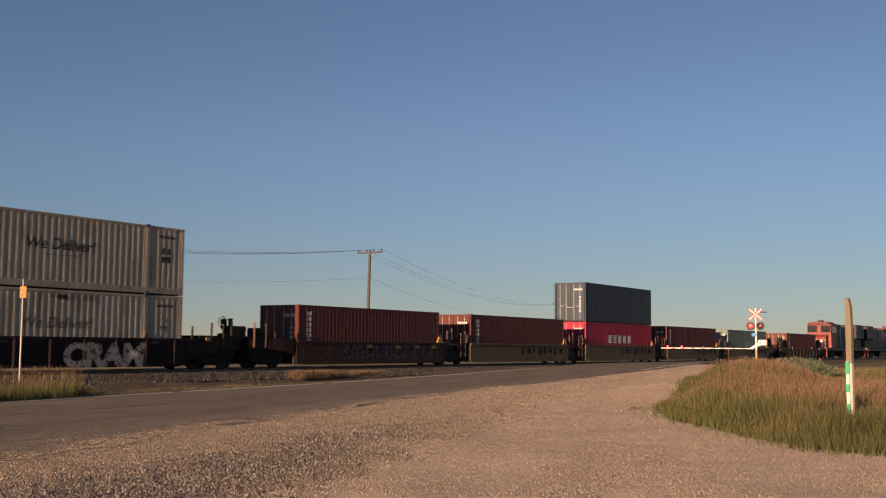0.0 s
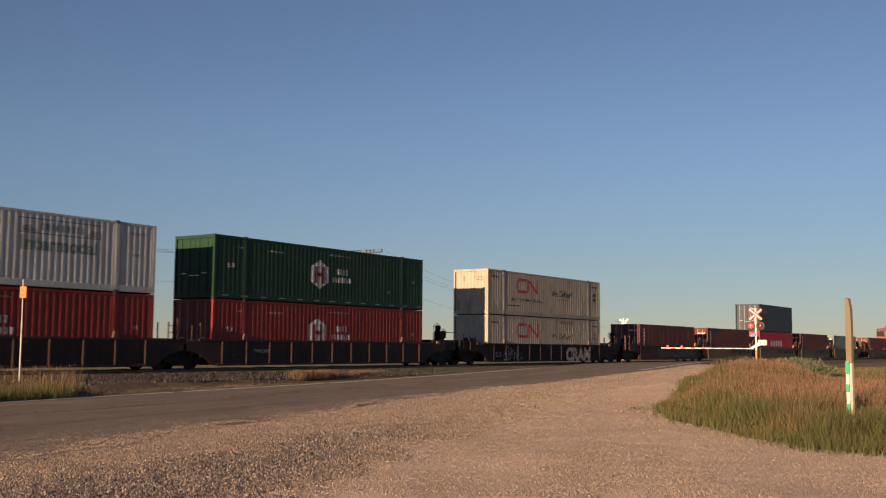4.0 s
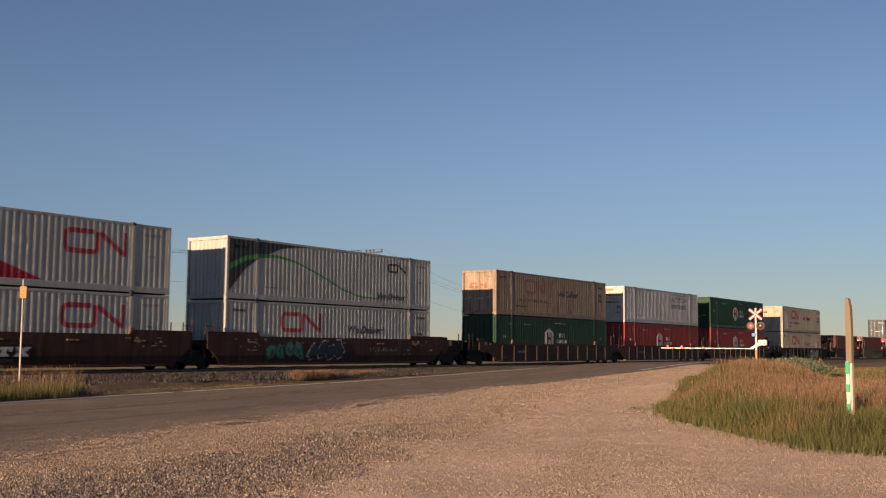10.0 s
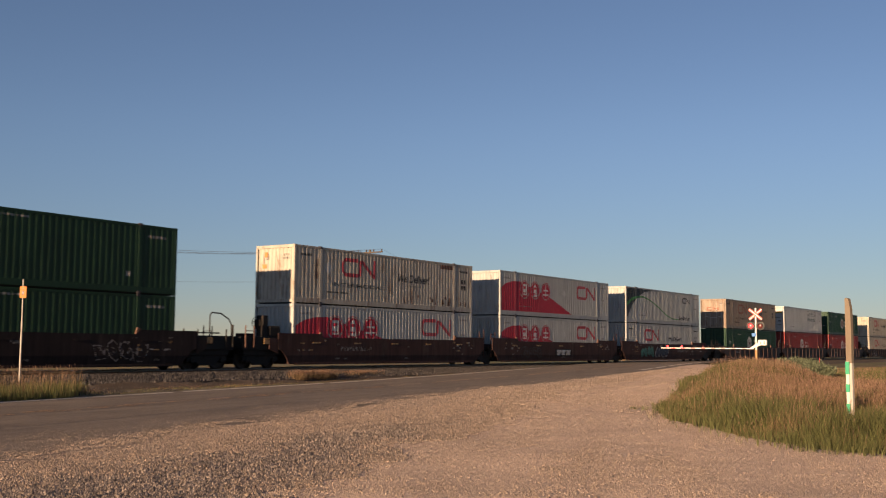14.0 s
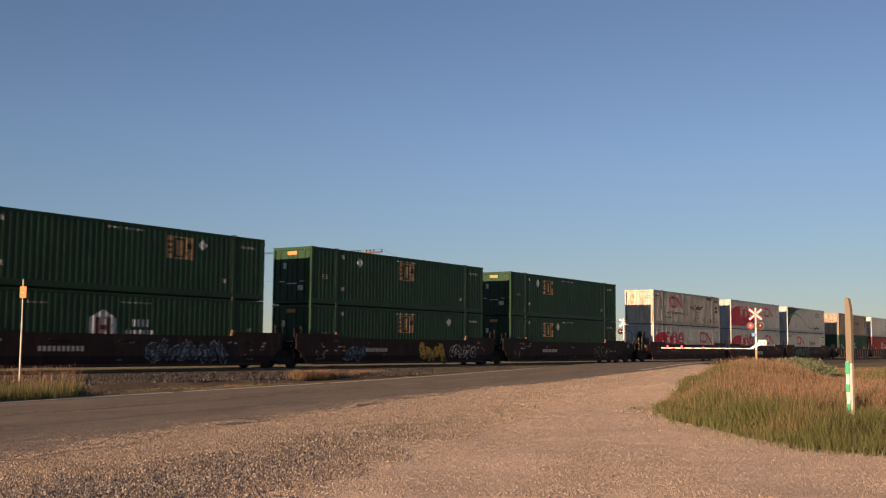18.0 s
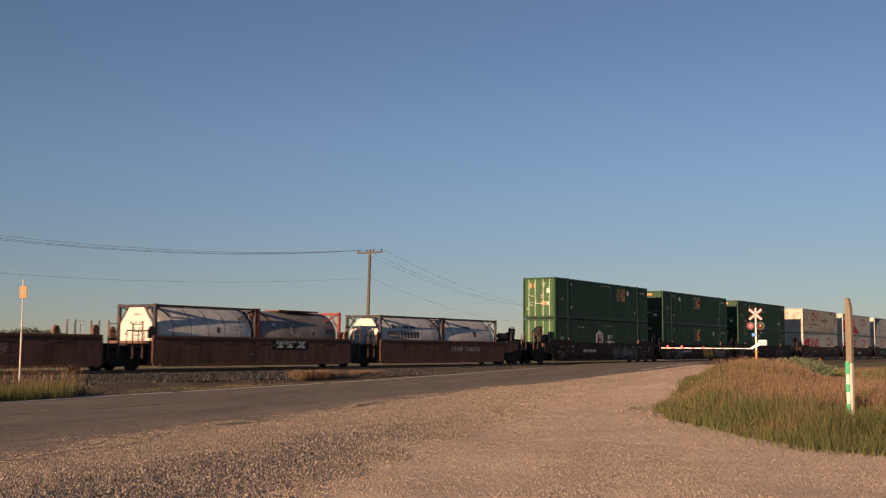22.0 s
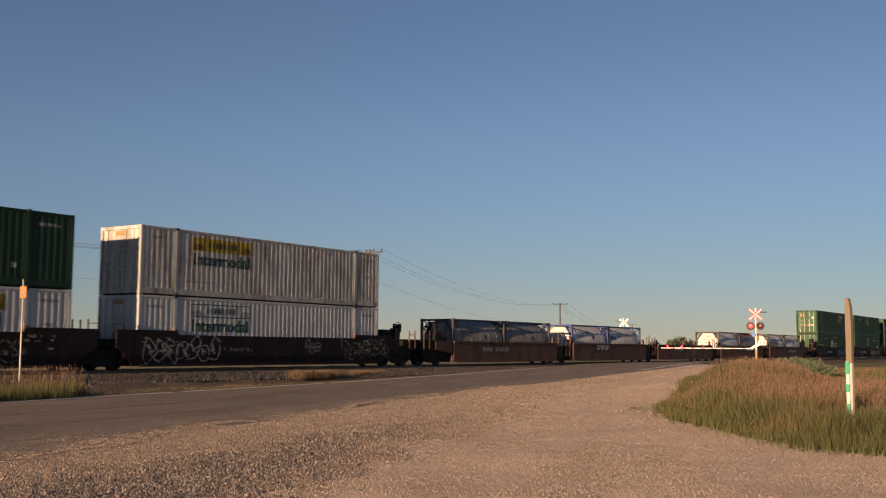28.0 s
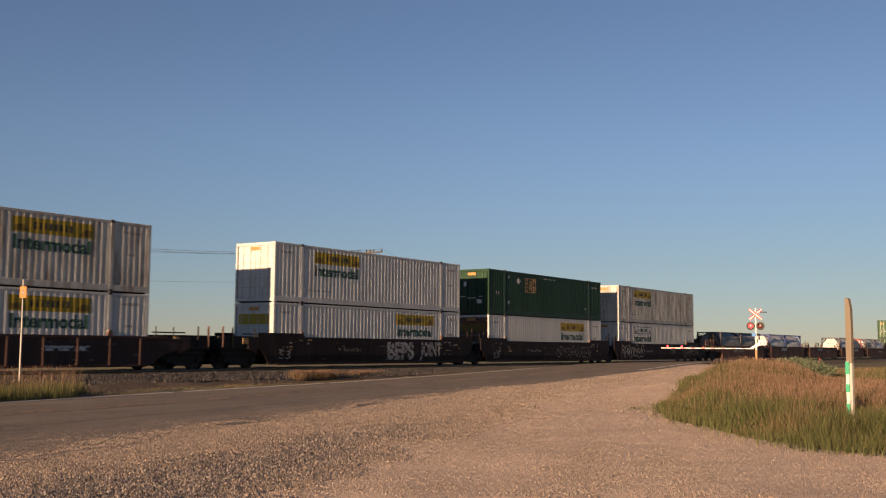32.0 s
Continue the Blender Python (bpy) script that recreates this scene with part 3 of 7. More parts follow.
def mark(name, centre, width, x0, x1, mat, parent, step=1.0, gap=0.0, seed=1):
    """A painted line on the road, broken where it has worn away."""
    rng = random.Random(seed)
    g = Geo()
    x = x0
    while x < x1:
        if rng.random() > gap:
            w = width * rng.uniform(0.75, 1.05)
            a, b = centre(x), centre(x + step)
            g.add([(x, a - w / 2, road_z(x) + 0.016), (x + step, b - w / 2, road_z(x + step) + 0.016), (x + step, b + w / 2, road_z(x + step) + 0.016), (x, a + w / 2, road_z(x) + 0.016)], [(0, 1, 2, 3)])
        x += step
    return part(name, g, mat, parent)


mark("edge_line", lambda x: along(FAR_EDGE, x) + 0.05, 0.3, -40, 58, "road_white", road, 0.6, 0.05, 2)
mark("edge_line", lambda x: along(NEAR_EDGE, x) + 0.9, 0.25, 58, 84, "road_white", road, 1.0, 0.2, 3)
mark("centre_line", lambda x: along(FAR_EDGE, x) - 3.4, 0.22, -40, 70, "road_yellow", road, 0.5, 0.35, 4)
mark("centre_line", lambda x: along(FAR_EDGE, x) - 3.7, 0.2, -40, 70, "road_yellow", road, 0.5, 0.7, 5)
for k, (off, a, b, w) in enumerate(((6.4, 6, 23, 0.06), (3.95, 13, 24, 0.05), (3.3, 22, 34, 0.05), (5.0, 24, 40, 0.05), (6.0, 31, 34.6, 0.13), (8.6, 14, 24, 0.04))):
    mark("crack", lambda x, o=off, k=k: along(FAR_EDGE, x) - o + 0.3 * noise.noise((x * 0.35, k, 0)) + 0.14 * noise.noise((x * 2.3, k, 2)) + 0.05 * noise.noise((x * 9.1, k, 4)), w, a, b, "tar", road, 0.1, 0.22, k + 6)

# ---- the track ----
TRACK_Y, RAIL_Z = 35.86, 0.45
bed = Geo()
prof = [(-4.9, -0.25), (-3.6, 0.06), (-1.75, RAIL_Z - 0.17), (-1.2, RAIL_Z - 0.15), (1.2, RAIL_Z - 0.15), (1.9, RAIL_Z + 0.0), (4.9, -0.25)]
bx = list(np.arange(-120, 140, 0.8)) + list(np.arange(140, 700, 20))
for x in bx:
    for y, z in prof:
        bed.v.append((x, TRACK_Y + y + 0.25 * noise.noise((x * 0.4, y, 5)), z + 0.05 * noise.noise((x * 0.9, y, 1))))
for i in range(len(bx) - 1):
    bed.f += [(i * 7 + k, (i + 1) * 7 + k, (i + 1) * 7 + k + 1, i * 7 + k + 1) for k in range(6)]
track = tagged(part("track_bed", bed, "ballast", None, smooth=True), "raised bed of crushed grey-brown ballast under the rails", "track bed", kind="structure")
for side in (-1, 1):
    y = TRACK_Y + side * 0.7535
    part("rail", Geo().box(-150, 700, y - 0.075, y + 0.075, RAIL_Z - 0.175, RAIL_Z - 0.155).box(-150, 700, y - 0.01, y + 0.01, RAIL_Z - 0.155, RAIL_Z - 0.04), "rail", track)
    part("rail_head", Geo().box(-150, 700, y - 0.037, y + 0.037, RAIL_Z - 0.04, RAIL_Z), "railtop", track)


# ---- the train: containers ----
HALF = 1.296                   # half a container's width
PITCH_X, DEEP = 0.29, 0.036    # spacing and depth of the corrugation


def ribs(L, x0, x1, pitch=PITCH_X):
    """Corrugation between x0 and x1: pairs of (x, how far the sheet lies in from the rails)."""
    n = max(1, round((x1 - x0) / pitch))
    p = (x1 - x0) / n
    out = []
    for i in range(n):
        a = x0 + i * p
        out += [(a, DEEP), (a + 0.42 * p, DEEP), (a + 0.55 * p, 0.006), (a + 0.87 * p, 0.006)]
    out[0] = (x0 + 0.2 * p, DEEP)
    return [(x0, 0.006), (x0 + 0.08 * p, 0.006)] + out + [(x1 - 0.02, 0.006), (x1, 0.006)]


def profile(L, long):
    """The whole side's profile from end to end."""
    if long:
        a, b = 1.98, L - 1.98
        return ribs(L, 0.14, a - 0.09) + [(a - 0.089, 0.0), (a + 0.089, 0.0)] + ribs(L, a + 0.09, b - 0.09) + [(b - 0.089, 0.0), (b + 0.089, 0.0)] + ribs(L, b + 0.09, L - 0.14)
    return ribs(L, 0.14, L - 0.14)


def side_mesh(L, H, long, far):
    g = Geo()
    pr = profile(L, long)
    s = 1 if far else -1
    z0, z1 = (0.30 if long else 0.16), H - 0.12
    for x, d in pr:
        g.v += [(x, s * (HALF - d), z0), (x, s * (HALF - d), z1)]
    g.f = [(2 * i, 2 * i + 2, 2 * i + 3, 2 * i + 1) for i in range(len(pr) - 1)]
    return g.mesh("side_panel")


def roof_mesh(L, H):
    g = Geo()
    n = int(L / 0.4)
    for i in range(n):
        a = 0.1 + (L - 0.2) * i / n
        p = (L - 0.2) / n
        for x, z in ((a, H - 0.03), (a + 0.6 * p, H - 0.03), (a + 0.7 * p, H - 0.012), (a + 0.9 * p, H - 0.012)):
            g.v += [(x, -HALF + 0.06, z), (x, HALF - 0.06, z)]
    k = len(g.v) // 2
    g.f = [(2 * i, 2 * i + 1, 2 * i + 3, 2 * i + 2) for i in range(k - 1)]
    return g.mesh("roof")


def casting_mesh():
    """A corner casting: a chamfered block with its oval hole sunk in."""
    g = Geo().slab(-0.09, 0.09, -0.085, 0.085, -0.06, 0.06, 0.012)
    return g.mesh("corner_casting")


def container(L, H, at, paint_name, label, end="doors", end_paint=None, frame_paint=None, group="containers on the train"):
    long = L > 13
    c = thing("container", label, "container", at, group)
    fr = frame_paint or paint_name
    k = (L, H)
    for far in (False, True):
        part("side_panel", shared(("side", k, far), lambda: side_mesh(L, H, long, far)), paint_name, c)
    part("roof", shared(("roof", k), lambda: roof_mesh(L, H)), paint_name, c)
    # floor, black and reaching down so the gap between tiers has painted shade
    part("floor", shared(("floor", k), lambda: Geo().box(0.12, L - 0.12, -HALF + 0.09, HALF - 0.09, -0.004, 0.16).mesh("floor")), "black", c)
    zb = 0.30 if long else 0.16
    for s in (-1, 1):
        y0, y1 = sorted((s * HALF, s * (HALF - 0.06)))
        part("bottom_rail", shared(("brail", k, s), lambda: Geo().slab(0.1, L - 0.1, y0, y1, 0.05, zb, 0.008).mesh("bottom_rail")), fr, c)
        part("top_rail", shared(("trail", k, s), lambda: Geo().slab(0.1, L - 0.1, y0, y1, H - 0.12, H - 0.01, 0.01).mesh("top_rail")), fr, c)
        for x in (0.0, L):
            x0, x1 = (0.0, 0.15) if x == 0 else (L - 0.15, L)
            part("corner_post", shared(("post", k, s, x), lambda: Geo().slab(x0, x1, y0 - 0.04 * (s > 0), y1 + 0.04 * (s < 0), 0.1, H - 0.1, 0.012).mesh("corner_post")), fr, c)
            for z in (0.06, H - 0.06):
                part("corner_casting", shared("casting", casting_mesh), fr, c, at=(x + (0.088 if x == 0 else -0.088), s * (HALF - 0.083), z))
        if long:
            for x in (1.98, L - 1.98):
                part("lifting_post", shared(("lift", H, s), lambda: Geo().slab(-0.09, 0.09, y0 - 0.003 * (s < 0), y1 + 0.003 * (s > 0), 0.0, H + 0.004, 0.01).mesh("lifting_post")), fr, c, at=(x, 0, 0))
                for z in (0.05, H - 0.045):
                    part("corner_casting", shared("casting", casting_mesh), "frame_dark", c, at=(x, s * (HALF - 0.066), z + 0.012))
    ep = end_paint or paint_name
    # the end towards the rear of the train
    part("end_sill", shared(("esill", k), lambda: Geo().slab(0.0, 0.1, -HALF + 0.05, HALF - 0.05, 0.05, 0.2, 0.01).mesh("end_sill")), fr, c)
    part("end_header", shared(("ehead", k), lambda: Geo().slab(0.0, 0.1, -HALF + 0.05, HALF - 0.05, H - 0.16, H - 0.01, 0.01).mesh("end_header")), fr, c)
    if end == "sheet":
        def sheet_end():
            g = Geo()
            n = 9
            ys = []
            for i in range(n):
                a = -HALF + 0.15 + (2 * HALF - 0.3) * i / n
                p = (2 * HALF - 0.3) / n
                ys += [(a, 0.07), (a + 0.4 * p, 0.07), (a + 0.55 * p, 0.03), (a + 0.85 * p, 0.03)]
            ys.append((HALF - 0.15, 0.07))
            for y, x in ys:
                g.v += [(x, y, 0.2), (x, y, H - 0.16)]
            g.f = [(2 * i, 2 * i + 1, 2 * i + 3, 2 * i + 2) for i in range(len(ys) - 1)]
            return g.mesh("end_panel")
        part("end_panel", shared(("esheet", k), sheet_end), ep, c)
    else:
        for s in (-1, 1):
            def leaf():
                y0, y1 = (-HALF + 0.15, -0.008) if s < 0 else (0.008, HALF - 0.15)
                g = Geo().slab(0.04, 0.08, y0, y1, 0.2, H - 0.16, 0.01)
                return g.mesh("door")
            door = part("door", shared(("leaf", k, s, end), leaf), ep, c)
            y0, y1 = (-HALF + 0.15, -0.008) if s < 0 else (0.008, HALF - 0.15)
            step = (H - 0.6) / 3
            for i in range(3 if end == "doors" else 6):
                if end == "doors":
                    part("door_panel", shared(("dpanel", H, s), lambda: Geo().slab(0.025, 0.05, y0 + 0.08, y1 - 0.08, 0, step - 0.1, 0.012).mesh("door_panel")), ep, door, at=(0, 0, 0.32 + i * step))
                else:
                    part("door_rib", shared(("drib", H, s), lambda: Geo().slab(0.03, 0.05, y0 + 0.03, y1 - 0.03, 0, 0.05, 0.008).mesh("door_rib")), ep, door, at=(0, 0, 0.3 + i * (H - 0.55) / 6))
            for j, y in enumerate((0.32, 0.82)):
                part("lock_rod", shared(("rod", H), lambda: Geo().tube((0, 0, 0.14), (0, 0, H - 0.12), 0.019, 6).mesh("lock_rod")), ("rod_grey" if not long else ep if paint_name.startswith("jb") else "rod_white" if "green" in ep and end == "doors" else ep if "green" in ep else "rod_grey"), door, at=(0.012, s * y, 0))
                part("rod_handle", shared("rodh", lambda: Geo().slab(-0.012, 0.006, -0.02, 0.3, -0.02, 0.02, 0.005).mesh("rod_handle")), "galv", door, at=(0.0, s * y - (0.3 if s > 0 else 0), 1.05 + 0.1 * j))
            for z in (0.5, 1.2, 1.9, 2.5):
                part("hinge", shared("hinge", lambda: Geo().slab(-0.005, 0.02, -0.05, 0.05, -0.03, 0.03, 0.005).mesh("hinge")), fr, door, at=(0.02, s * (HALF - 0.12), z))
    part("front_wall", shared(("fwall", k), lambda: Geo().box(L - 0.06, L - 0.03, -HALF + 0.1, HALF - 0.1, 0.1, H - 0.1).mesh("front_wall")), ep, c)
    return c


KNEE = 0.62                    # height below which a smooth well car's side leans in


def lean(z):
    return max(0.0, KNEE - z) * 0.17


def drape(bm, L, long, face_y=None, lift=0.004, bent=False):
    """Lays a flat drawing of (x, 0, z) on the corrugated side, or on a flat side at face_y."""
    if face_y is None:
        pr = profile(L, long)
        xs = [v.co.x for v in bm.verts]
        lo, hi = min(xs), max(xs)
        for x, d in pr:
            if lo < x < hi:
                bmesh.ops.bisect_plane(bm, geom=bm.verts[:] + bm.edges[:] + bm.faces[:], plane_co=(x, 0, 0), plane_no=(1, 0, 0))
        px, pd = [p[0] for p in pr], [p[1] for p in pr]
        for v in bm.verts:
            v.co.y = -(HALF - float(np.interp(v.co.x, px, pd)) + lift)
    else:
        if bent:
            bmesh.ops.bisect_plane(bm, geom=bm.verts[:] + bm.edges[:] + bm.faces[:], plane_co=(0, 0, KNEE), plane_no=(0, 0, 1))
        for v in bm.verts:
            v.co.y = face_y - lift + (lean(v.co.z) if bent else 0)


def turned_out(bm):
    for f in bm.faces:
        f.normal_update()
        if f.normal.y > 0:
            f.normal_flip()


def flat(polys):
    bm = bmesh.new()
    for poly in polys:
        vs = [bm.verts.new((x, 0, z)) for x, z in poly]
        bm.faces.new(vs)
    return bm


def lettering(body, x0, x1, z0, z1, bold=0.0, slant=0.0):
    """Letters of the built-in font, filling the box."""
    cu = bpy.data.curves.new("lettering", "FONT")
    cu.body, cu.offset, cu.shear, cu.resolution_u = body, bold, slant, 3
    ob = bpy.data.objects.new("lettering", cu)
    me = bpy.data.meshes.new_from_object(ob)
    bm = bmesh.new()
    bm.from_mesh(me)
    bpy.data.objects.remove(ob)
    bpy.data.curves.remove(cu)
    bpy.data.meshes.remove(me)
    xs, ys = [v.co.x for v in bm.verts], [v.co.y for v in bm.verts]
    a, b, c, d = min(xs), max(xs), min(ys), max(ys)
    for v in bm.verts:
        v.co = (x0 + (v.co.x - a) / (b - a) * (x1 - x0), 0, z0 + (v.co.y - c) / (d - c) * (z1 - z0))
    return bm


def decal(name, bm, mat, parent, L=16.15, long=True, face_y=None, lift=0.004, label="", bent=False):
    bmesh.ops.remove_doubles(bm, verts=bm.verts[:], dist=0.0005)
    drape(bm, L, long, face_y, lift, bent)
    turned_out(bm)
    me = bpy.data.meshes.new(name)
    bm.to_mesh(me)
    bm.free()
    ob = part(name, me, mat, parent, label)
    if name in ("numbering", "small_print", "marking"):
        ob["kind"] = "stuff"
    return ob


def name_bars(polys, mat, parent, L=16.15, long=True, lift=0.004):
    for poly in polys:
        decal("name_bar", flat([poly]), mat, parent, L, long, None, lift)


def rect(x0, x1, z0, z1):
    return [(x0, z0), (x1, z0), (x1, z1), (x0, z1)]


def ring(cx, cz, rx, rz, w, n=20):
    out = []
    for i in range(n):
        a, b = 2 * math.pi * i / n, 2 * math.pi * (i + 1) / n
        out.append([(cx + rx * math.cos(a), cz + rz * math.sin(a)), (cx + rx * math.cos(b), cz + rz * math.sin(b)),
                    (cx + (rx - w) * math.cos(b), cz + (rz - w) * math.sin(b)), (cx + (rx - w) * math.cos(a), cz + (rz - w) * math.sin(a))])
    return out


def oval(cx, cz, rx, rz, n=20):
    return [(cx + rx * math.cos(2 * math.pi * i / n), cz + rz * math.sin(2 * math.pi * i / n)) for i in range(n)]


def rounded(path, r, n=5):
    """The path with its inner corners turned into arcs."""
    out = [path[0]]
    for a, b, c in zip(path, path[1:], path[2:]):
        a, b, c = Vector(a), Vector(b), Vector(c)
        d = min(r, 0.45 * (a - b).length, 0.45 * (c - b).length)
        p, q = b + (a - b).normalized() * d, b + (c - b).normalized() * d
        for i in range(n + 1):
            t = i / n
            out.append(tuple(p * (1 - t) ** 2 + b * 2 * t * (1 - t) + q * t * t))
    return out + [path[-1]]


def band(path, w):
    """A flat band of width w along the path, as quads."""
    pts = [Vector(p) for p in path]
    edge = []
    for i, p in enumerate(pts):
        d0 = (p - pts[max(i - 1, 0)]).normalized()
        d1 = (pts[min(i + 1, len(pts) - 1)] - p).normalized()
        d = (d0 + d1).normalized()
        side = Vector((-d.y, d.x))
        reach = w / 2 / max(0.6, abs(side.dot(Vector((-d1.y, d1.x)) if i < len(pts) - 1 else Vector((-d0.y, d0.x)))))
        edge.append((tuple(p + side * reach), tuple(p - side * reach)))
    return [[a[0], b[0], b[1], a[1]] for a, b in zip(edge, edge[1:])]


def bands_logo(x0, x1, z0, z1):
    """One long band with rounded bends: an open loop that runs on into two uprights and a slant."""
    w, h = x1 - x0, z1 - z0
    t = h * 0.2
    a, b, lo, hi, m = x0 + t / 2, x1 - t / 2, z0 + t / 2, z1 - t / 2, x0 + 0.53 * w
    first = rounded([(x0 + 0.46 * w, hi), (a, hi), (a, lo), (m, lo), (m, hi - 0.25 * h)], 0.3 * h)
    return band(first, t) + band([(m, hi - 0.25 * h), (m, hi + 0.02)], t) + band(rounded([(m + t * 0.52, hi), (b - t * 0.3, lo), (b, lo), (b, z1)], 0.12 * h, 3), t)


def bars(x0, x1, z0, z1, n, fill=0.72):
    """A row of plain bars."""
    p = (x1 - x0) / n
    return [rect(x0 + i * p, x0 + (i + fill) * p, z0, z1) for i in range(n)]


def hexagon(cx, cz, rx, rz):
    return [(cx, cz + rz), (cx - rx, cz + rz * 0.52), (cx - rx, cz - rz * 0.52), (cx, cz - rz), (cx + rx, cz - rz * 0.52), (cx + rx, cz + rz * 0.52)]


def small_marks(c, H, mat="ink_grey", long=True, L=16.15):
    """The rows of small unreadable numbers near the ends, as bars."""
    decal("numbering", flat(bars(0.5, 1.3, H - 0.52, H - 0.4, 6) + bars(L - 1.4, L - 0.5, H - 0.5, H - 0.38, 6)), mat, c, L, long)
    decal("numbering", flat(bars(L - 1.2, L - 0.8, 1.5, 1.62, 3) + bars(2.5, 4.2, 0.62, 0.7, 9)), mat, c, L, long)


def end_marks(c, mat, boxes):
    g = Geo()
    for y0, y1, z0, z1 in boxes:
        g.box(0.002, 0.008, y0, y1, z0, z1)
    part("end_placard", g, mat, c)


def end_bars(c, H, mat="ink_grey"):
    g = Geo()
    for i in range(4):
        g.box(0.018, 0.024, -0.95 + i * 0.16, -0.84 + i * 0.16, H - 0.55, H - 0.45)
        g.box(0.018, 0.024, -0.95 + i * 0.16, -0.84 + i * 0.16, H - 0.72, H - 0.62)
    g.box(0.018, 0.024, 0.45, 0.62, H - 0.75, H - 0.45)
    part("numbering", g, mat, c)["kind"] = "stuff"


L53, L40, H96 = 16.15, 12.19, 2.896
LOW, UP = 0.70, 3.615         # heights of the two tiers
MOVERS = []                    # (thing, place along the track at the start)


def aboard(c, s):
    MOVERS.append((c, s))
    return c


def cn_box(s, z, paint_name, label, logo="logo_red", style="old", end="sheet"):
    c = aboard(container(L53, H96, (s, TRACK_Y, z), paint_name, label, end), s)
    if style == "old":
        decal("logo", flat(bands_logo(3.65, 6.5, 1.52, 2.5)), logo, c)
        decal("word", lettering("INTERMODAL", 2.9, 7.3, 0.97, 1.17, 0.01), "ink" if logo == "logo_red" else "rust_ink", c)
        decal("word", lettering("We Deliver!", 8.5, 11.6, 1.5, 1.95, 0.02, 0.2), "ink", c)
        decal("small_print", flat(bars(9.3, 10.8, 1.26, 1.36, 8)), "ink_grey", c)
    elif style == "worn":
        decal("logo", flat(bands_logo(3.65, 6.6, 1.48, 2.46)), logo, c)
        decal("word", lettering("We Deliver!", 8.4, 11.6, 1.42, 1.85, 0.01, 0.2), "rust_ink", c)
        decal("smear", flat([rect(9.9, 11.7, 2.5, 2.72), rect(9.6, 10.4, 2.56, 2.7)]), "cn_tan", c)
    elif style == "plain":
        decal("logo", flat(bands_logo(3.65, 6.6, 1.48, 2.46)), logo, c)
        decal("word", lettering("We Deliver!", 8.7, 11.8, 1.5, 1.9, 0.02, 0.2), "ink", c)
    small_marks(c, H96, "ink")
    decal("numbering", flat(bars(14.95, 15.55, 1.72, 1.98, 2, 0.6) + bars(14.95, 15.55, 1.36, 1.62, 2, 0.6)), "ink" if style == "old" else "ink_grey", c)
    return c


def red_livery(s, z, label):
    c = aboard(container(L53, H96, (s, TRACK_Y, z), "cn_white", label, "sheet"), s)
    decal("swoosh", flat([[(0.16, 0.32), (2.5, 0.32), (2.5, 2.3), (1.6, 2.26), (0.8, 2.1), (0.16, 1.8)], [(2.5, 0.32), (7.0, 0.32), (7.0, 1.32), (2.5, 2.3)], [(7.0, 0.32), (10.0, 0.32), (7.0, 1.32)]]), "swoosh_red", c)
    for i, cx in enumerate((3.18, 4.63, 6.12)):
        decal("medallion", flat([oval(cx, 1.77, 0.66, 0.63)]), "swoosh_red", c, lift=0.006)
        decal("medallion_ring", flat(ring(cx, 1.77, 0.62, 0.6, 0.07)), "dim_mark", c, lift=0.009)
        box = [rect(cx - 0.26, cx + 0.26, 1.42, 2.14)] if i == 0 else [[(cx - 0.25, 1.35), (cx + 0.25, 1.35), (cx + 0.2, 2.0), (cx, 2.25), (cx - 0.2, 2.0)]] if i == 1 else [rect(cx - 0.08, cx + 0.08, 1.4, 2.2), rect(cx - 0.4, cx - 0.08, 1.5, 1.6), rect(cx + 0.08, cx + 0.4, 1.5, 1.6), rect(cx - 0.36, cx - 0.08, 1.8, 1.9), rect(cx + 0.08, cx + 0.36, 1.8, 1.9)]
        decal("pictogram", flat(box), "white_mark", c, lift=0.009)
        if i < 2:
            decal("pictogram", flat([rect(cx - 0.17, cx + 0.17, 1.84, 2.0), rect(cx - 0.2, cx - 0.05, 1.5, 1.6), rect(cx + 0.05, cx + 0.2, 1.5, 1.6)]), "swoosh_red", c, lift=0.012)
    decal("logo", flat(bands_logo(10.8, 13.85, 1.45, 2.44)), "logo_red", c)
    decal("placard", flat([[(8.6, 1.75), (8.85, 1.45), (9.1, 1.75), (8.85, 2.05)]]), "silver", c)
    small_marks(c, H96, "ink_grey")
    return c


def wave_livery(s, z, label):
    c = aboard(container(L53, H96, (s, TRACK_Y, z), "cn_white", label, "sheet"), s)
    arc = [(0.17, 0.34), (0.3, 0.5), (0.7, 0.92), (1.2, 1.44), (2.1, 2.0), (3.6, 2.55), (4.6, 2.7), (5.7, 2.77)]
    decal("swoosh", flat([[(a[0], a[1]), (b[0], b[1]), (b[0], 2.775), (a[0], 2.775)] for a, b in zip(arc, arc[1:-1])] + [[(4.6, 2.7), (5.7, 2.77), (4.6, 2.775)]]), "charcoal", c)
    pts = [(0.2, 1.55, 0.2), (1.2, 1.98, 0.17), (2.1, 2.14, 0.13), (3.3, 2.2, 0.09), (4.6, 2.02, 0.07), (6.4, 1.5, 0.06), (8.2, 0.86, 0.06), (9.6, 0.56, 0.06), (11.1, 0.5, 0.05)]
    decal("wave_line", flat([[(a[0], a[1] - a[2]), (b[0], b[1] - b[2]), (b[0], b[1] + b[2] * 0.4), (a[0], a[1] + a[2] * 0.4)] for a, b in zip(pts, pts[1:])]), "line_green", c, lift=0.007)
    decal("logo", flat(bands_logo(12.1, 13.8, 1.96, 2.46)), "ink", c)
    decal("word", lettering("We Deliver", 11.2, 13.75, 0.46, 0.82, 0.02, 0.2), "ink", c)
